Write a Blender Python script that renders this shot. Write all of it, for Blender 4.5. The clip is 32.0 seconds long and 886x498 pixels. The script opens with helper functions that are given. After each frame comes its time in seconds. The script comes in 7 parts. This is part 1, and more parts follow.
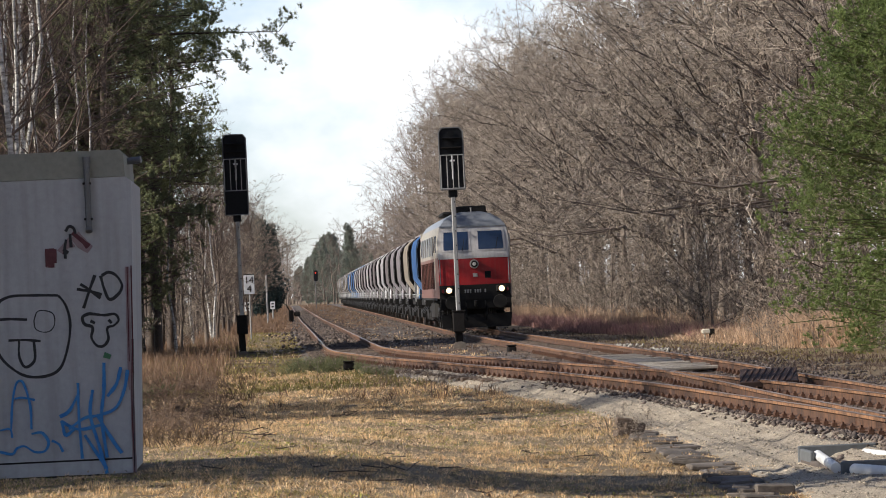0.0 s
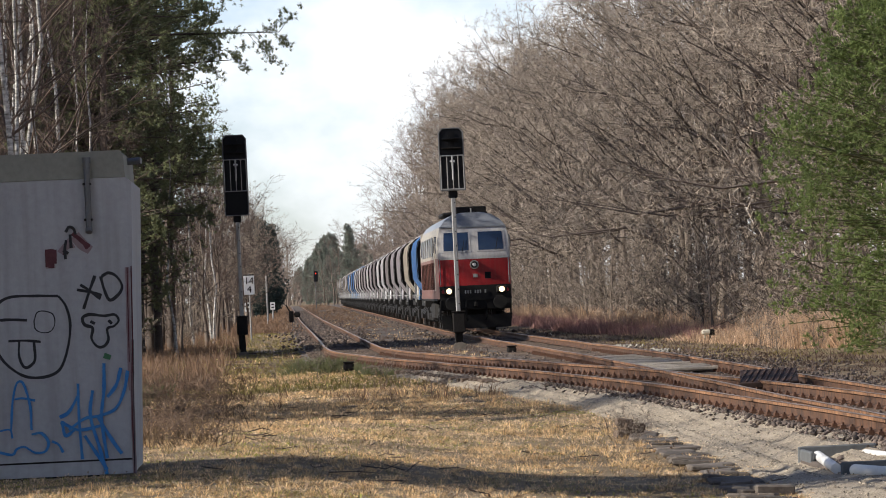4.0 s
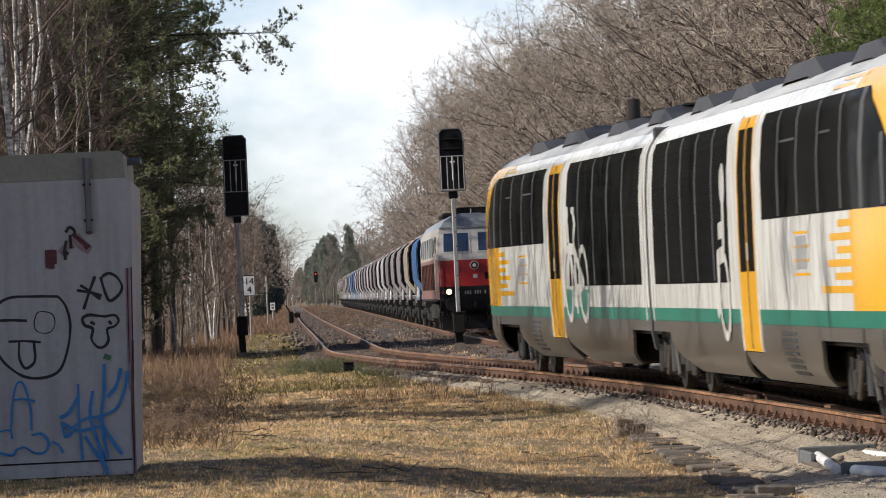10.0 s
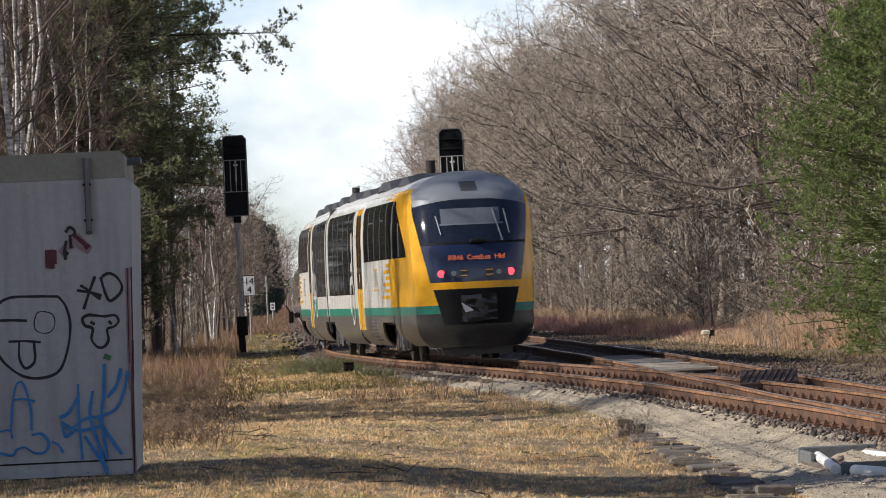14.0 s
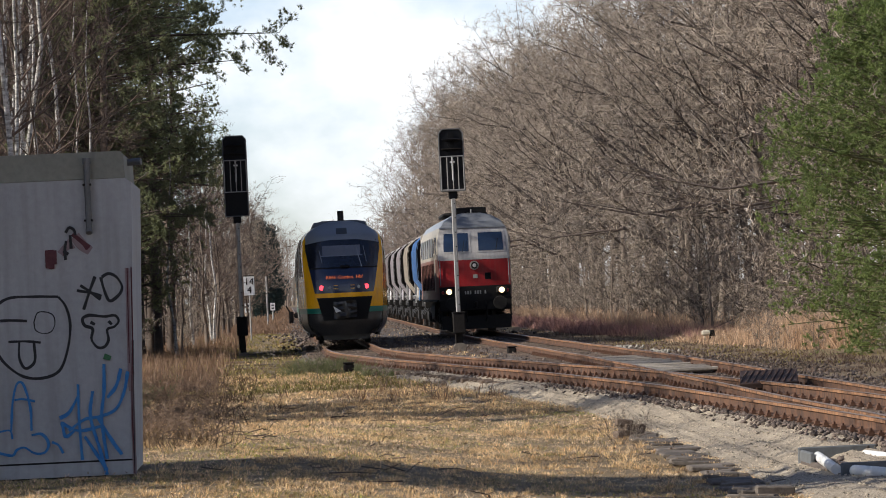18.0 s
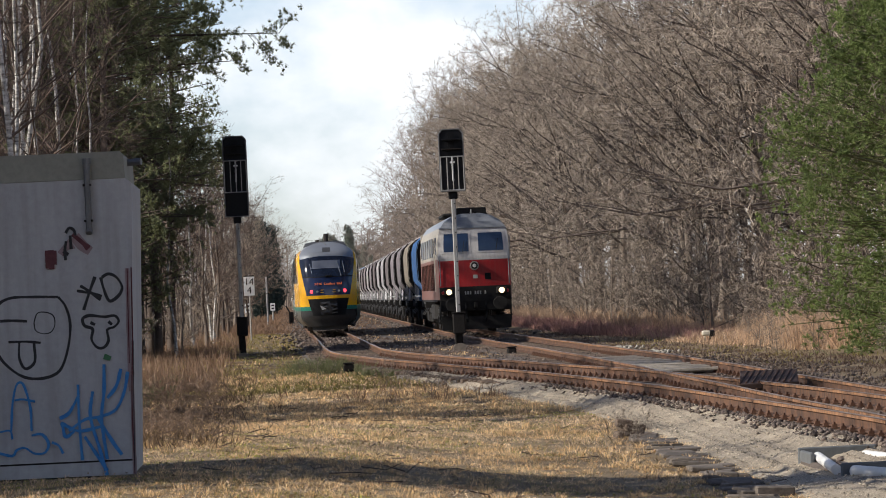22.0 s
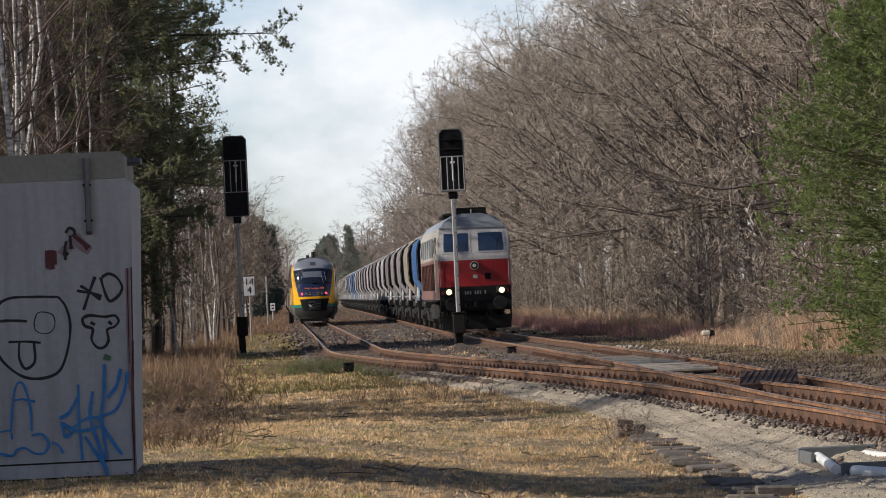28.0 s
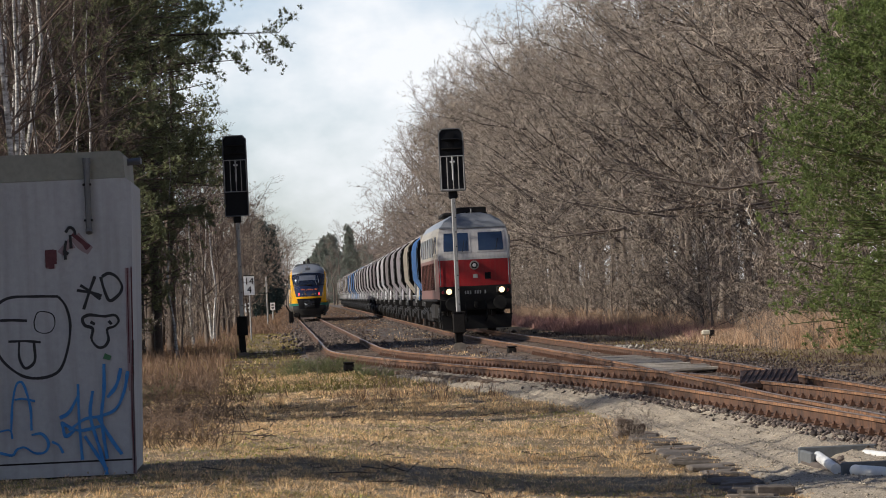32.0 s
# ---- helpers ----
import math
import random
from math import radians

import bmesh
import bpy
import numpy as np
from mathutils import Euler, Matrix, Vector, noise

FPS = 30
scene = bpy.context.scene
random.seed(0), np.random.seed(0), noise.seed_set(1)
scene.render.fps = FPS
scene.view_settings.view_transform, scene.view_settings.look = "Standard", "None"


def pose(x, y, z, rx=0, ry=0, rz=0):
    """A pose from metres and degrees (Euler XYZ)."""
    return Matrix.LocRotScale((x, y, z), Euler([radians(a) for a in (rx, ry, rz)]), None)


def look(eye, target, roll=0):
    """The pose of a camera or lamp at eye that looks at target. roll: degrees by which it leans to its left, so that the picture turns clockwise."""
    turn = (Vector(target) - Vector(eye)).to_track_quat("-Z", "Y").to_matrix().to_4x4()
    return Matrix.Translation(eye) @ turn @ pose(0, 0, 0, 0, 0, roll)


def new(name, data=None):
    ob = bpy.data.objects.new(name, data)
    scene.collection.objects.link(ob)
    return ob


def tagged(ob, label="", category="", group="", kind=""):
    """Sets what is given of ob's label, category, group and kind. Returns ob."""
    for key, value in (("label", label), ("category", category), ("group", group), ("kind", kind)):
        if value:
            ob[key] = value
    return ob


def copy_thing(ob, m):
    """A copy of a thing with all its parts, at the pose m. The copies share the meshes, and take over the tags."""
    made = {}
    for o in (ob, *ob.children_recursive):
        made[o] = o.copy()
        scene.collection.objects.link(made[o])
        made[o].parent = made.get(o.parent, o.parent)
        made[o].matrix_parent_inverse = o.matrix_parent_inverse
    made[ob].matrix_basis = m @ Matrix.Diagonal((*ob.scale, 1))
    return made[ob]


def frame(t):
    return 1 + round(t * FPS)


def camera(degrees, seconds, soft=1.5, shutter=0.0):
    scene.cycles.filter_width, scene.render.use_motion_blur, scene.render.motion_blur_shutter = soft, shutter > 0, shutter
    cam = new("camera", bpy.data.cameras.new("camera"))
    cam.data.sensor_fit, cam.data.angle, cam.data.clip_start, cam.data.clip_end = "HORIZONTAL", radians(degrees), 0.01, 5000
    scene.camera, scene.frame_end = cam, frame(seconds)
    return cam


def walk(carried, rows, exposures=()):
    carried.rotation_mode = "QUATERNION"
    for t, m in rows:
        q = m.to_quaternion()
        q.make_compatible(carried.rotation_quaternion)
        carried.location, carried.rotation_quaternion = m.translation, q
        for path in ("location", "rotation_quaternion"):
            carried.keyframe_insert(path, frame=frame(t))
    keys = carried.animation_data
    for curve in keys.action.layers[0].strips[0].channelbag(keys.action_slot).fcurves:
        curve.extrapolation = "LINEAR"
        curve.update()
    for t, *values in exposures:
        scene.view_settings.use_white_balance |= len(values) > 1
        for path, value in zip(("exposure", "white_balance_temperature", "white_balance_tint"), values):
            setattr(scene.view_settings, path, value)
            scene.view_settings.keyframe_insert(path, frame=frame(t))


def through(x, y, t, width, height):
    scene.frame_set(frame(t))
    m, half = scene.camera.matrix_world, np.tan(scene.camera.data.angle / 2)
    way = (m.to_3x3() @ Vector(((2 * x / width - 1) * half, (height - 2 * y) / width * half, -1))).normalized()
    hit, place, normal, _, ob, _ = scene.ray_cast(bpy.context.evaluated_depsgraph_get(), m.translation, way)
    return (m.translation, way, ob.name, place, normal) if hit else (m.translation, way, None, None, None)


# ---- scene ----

# ================= camera =================
CAM_H = 1.603
cam = camera(11.263, 32.0, soft=0.95, shutter=0.5)
TILT = math.degrees(math.atan(1 / 7951.0))


def cam_pose(d):
    return pose(0, 0, CAM_H, 90.521 + d * TILT, 0, -2.035) @ pose(0, 0, 0, 0, 0, -2.641)


walk(cam, [(t, cam_pose(d)) for t, d in
           ((0, 0), (2.5, 0.2), (5.5, 1.9), (10, 2.0), (17, 2.2), (20, 2.9), (28, 2.8), (31, 2), (32, 2))],
     exposures=[(0, 0.35), (8, 0.35), (9.5, 0.28), (11, 0.2), (13, 0.31), (19, 0.29), (23, 0.2), (28, 0.06), (32, 0.06)])

# ================= light =================
SUN_TO = Vector((-0.83, -0.17, 0.50)).normalized()
world = bpy.data.worlds.new("sky")
scene.world = world
world.use_nodes = True
wn, wl = world.node_tree.nodes, world.node_tree.links
wn.clear()
w_out = wn.new("ShaderNodeOutputWorld")
w_bg = wn.new("ShaderNodeBackground")
w_sky = wn.new("ShaderNodeTexSky")
w_sky.sky_type = 'NISHITA'
w_sky.sun_disc = False
w_sky.sun_elevation = math.asin(SUN_TO.z)
w_sky.sun_rotation = math.atan2(SUN_TO.x, SUN_TO.y)
w_sky.air_density, w_sky.dust_density, w_sky.ozone_density = 1.0, 0.25, 3.0
w_geo = wn.new("ShaderNodeTexCoord")
w_map = wn.new("ShaderNodeMapping")
w_map.inputs["Scale"].default_value = (9, 9, 14)
w_noise = wn.new("ShaderNodeTexNoise")
w_noise.inputs["Scale"].default_value = 1.6
w_noise.inputs["Detail"].default_value = 6
w_noise.inputs["Roughness"].default_value = 0.55
w_ramp = wn.new("ShaderNodeValToRGB")
w_ramp.color_ramp.elements[0].position = 0.31
w_ramp.color_ramp.elements[1].position = 0.55
w_mix = wn.new("ShaderNodeMix")
w_mix.data_type = 'RGBA'
w_mix.inputs["B"].default_value = (14.3, 14.7, 15.3, 1)
wl.new(w_geo.outputs["Generated"], w_map.inputs["Vector"])
wl.new(w_map.outputs["Vector"], w_noise.inputs["Vector"])
wl.new(w_noise.outputs["Fac"], w_ramp.inputs["Fac"])
w_tint = wn.new("ShaderNodeMix")
w_tint.data_type, w_tint.blend_type = 'RGBA', 'MULTIPLY'
w_tint.inputs["Factor"].default_value = 1.0
w_sep = wn.new("ShaderNodeSeparateXYZ")
wl.new(w_geo.outputs["Generated"], w_sep.inputs["Vector"])
w_low = wn.new("ShaderNodeMapRange")     # cloud banks lie along the horizon, the zenith is clear
w_low.interpolation_type = 'SMOOTHSTEP'
w_low.inputs["From Min"].default_value, w_low.inputs["From Max"].default_value = 0.10, 0.50
w_low.inputs["To Min"].default_value, w_low.inputs["To Max"].default_value = 1.0, 0.0
wl.new(w_sep.outputs["Z"], w_low.inputs["Value"])
w_cover = wn.new("ShaderNodeMath")
w_cover.operation = 'MULTIPLY'
wl.new(w_low.outputs["Result"], w_cover.inputs[0])
wl.new(w_ramp.outputs["Color"], w_cover.inputs[1])
wl.new(w_cover.outputs[0], w_mix.inputs["Factor"])
w_haze = wn.new("ShaderNodeMix")
w_haze.data_type = 'RGBA'
w_haze.inputs["A"].default_value = (1.06, 1.01, 1.17, 1)
w_haze.inputs["B"].default_value = (1.48, 1.60, 2.02, 1)
wl.new(w_low.outputs["Result"], w_haze.inputs["Factor"])
wl.new(w_haze.outputs["Result"], w_tint.inputs["B"])
wl.new(w_sky.outputs["Color"], w_tint.inputs["A"])
wl.new(w_tint.outputs["Result"], w_mix.inputs["A"])
wl.new(w_mix.outputs["Result"], w_bg.inputs["Color"])
w_bg.inputs["Strength"].default_value = 0.064
wl.new(w_bg.outputs["Background"], w_out.inputs["Surface"])
sun = new("sun", bpy.data.lights.new("sun", 'SUN'))
sun.data.energy, sun.data.angle, sun.data.color = 5.0, radians(0.53), (1.0, 0.95, 0.87)
sun.matrix_world = look(SUN_TO * 50, (0, 0, 0))


# ================= materials =================
def mat(name, col, rough=0.7, metal=0.0, col2=None, big=1.5, fine=40.0, bump=0.15, vary=0.0, island=0.0,
        streak=0.0, streak_col=(0.12, 0.11, 0.09), spec=0.4, emit=None, power=0.0, amount=0.8, grain=0.45):
    m = bpy.data.materials.new(name)
    m.use_nodes = True
    n, l = m.node_tree.nodes, m.node_tree.links
    b = n["Principled BSDF"]
    b.inputs["Roughness"].default_value = rough
    b.inputs["Metallic"].default_value = metal
    b.inputs["Specular IOR Level"].default_value = spec
    col2 = col2 or tuple(c * 0.62 for c in col)
    tc = n.new("ShaderNodeTexCoord")

    def noise_node(scale, detail):
        t = n.new("ShaderNodeTexNoise")
        t.inputs["Scale"].default_value = scale
        t.inputs["Detail"].default_value = detail
        t.inputs["Roughness"].default_value = 0.65
        l.new(tc.outputs["Object"], t.inputs["Vector"])
        return t
    n1, n2 = noise_node(big, 5), noise_node(fine, 3)
    add = n.new("ShaderNodeMath")
    add.operation = 'MULTIPLY_ADD'
    add.inputs[1].default_value = grain
    l.new(n2.outputs["Fac"], add.inputs[0])
    half = n.new("ShaderNodeMath")
    half.operation = 'MULTIPLY'
    half.inputs[1].default_value = 1 - grain
    l.new(n1.outputs["Fac"], half.inputs[0])
    l.new(half.outputs[0], add.inputs[2])
    rng = n.new("ShaderNodeMapRange")
    rng.inputs["From Min"].default_value, rng.inputs["From Max"].default_value = 0.36, 0.64
    rng.inputs["To Max"].default_value = amount
    l.new(add.outputs[0], rng.inputs["Value"])
    mix = n.new("ShaderNodeMix")
    mix.data_type = 'RGBA'
    mix.inputs["A"].default_value, mix.inputs["B"].default_value = (*col, 1), (*col2, 1)
    l.new(rng.outputs["Result"], mix.inputs["Factor"])
    out = mix.outputs["Result"]
    if streak:
        mp = n.new("ShaderNodeMapping")
        mp.inputs["Scale"].default_value = (5, 5, 0.35)
        l.new(tc.outputs["Object"], mp.inputs["Vector"])
        st = n.new("ShaderNodeTexNoise")
        st.inputs["Scale"].default_value = 2.2
        st.inputs["Detail"].default_value = 6
        l.new(mp.outputs["Vector"], st.inputs["Vector"])
        sr = n.new("ShaderNodeMapRange")
        sr.inputs["From Min"].default_value, sr.inputs["From Max"].default_value = 0.45, 0.75
        sr.inputs["To Max"].default_value = streak
        l.new(st.outputs["Fac"], sr.inputs["Value"])
        mx = n.new("ShaderNodeMix")
        mx.data_type = 'RGBA'
        mx.inputs["B"].default_value = (*streak_col, 1)
        l.new(sr.outputs["Result"], mx.inputs["Factor"])
        l.new(out, mx.inputs["A"])
        out = mx.outputs["Result"]
    if vary or island:
        src = n.new("ShaderNodeObjectInfo").outputs["Random"] if vary else n.new("ShaderNodeNewGeometry").outputs["Random Per Island"]
        hs = n.new("ShaderNodeHueSaturation")
        r = n.new("ShaderNodeMapRange")
        a = vary or island
        r.inputs["To Min"].default_value, r.inputs["To Max"].default_value = 1 - a, 1 + a
        l.new(src, r.inputs["Value"])
        l.new(r.outputs["Result"], hs.inputs["Value"])
        l.new(out, hs.inputs["Color"])
        out = hs.outputs["Color"]
    l.new(out, b.inputs["Base Color"])
    if bump:
        bp = n.new("ShaderNodeBump")
        bp.inputs["Strength"].default_value = bump
        bp.inputs["Distance"].default_value = 0.02
        l.new(add.outputs[0], bp.inputs["Height"])
        l.new(bp.outputs["Normal"], b.inputs["Normal"])
    if emit:
        b.inputs["Emission Color"].default_value = (*emit, 1)
        b.inputs["Emission Strength"].default_value = power
    return m


def leafy(name, col, col2, island=0.35, through=0.35):
    """Foliage and blades: a share of the light passes through them."""
    m = mat(name, col, 0.65, 0, col2, big=0.6, fine=5, bump=0, island=island, spec=0.25)
    n, l = m.node_tree.nodes, m.node_tree.links
    b = n["Principled BSDF"]
    tr = n.new("ShaderNodeBsdfTranslucent")
    src = b.inputs["Base Color"].links[0].from_socket
    l.new(src, tr.inputs["Color"])
    mx = n.new("ShaderNodeMixShader")
    mx.inputs[0].default_value = through
    l.new(b.outputs[0], mx.inputs[1])
    l.new(tr.outputs[0], mx.inputs[2])
    l.new(mx.outputs[0], n["Material Output"].inputs["Surface"])
    return m


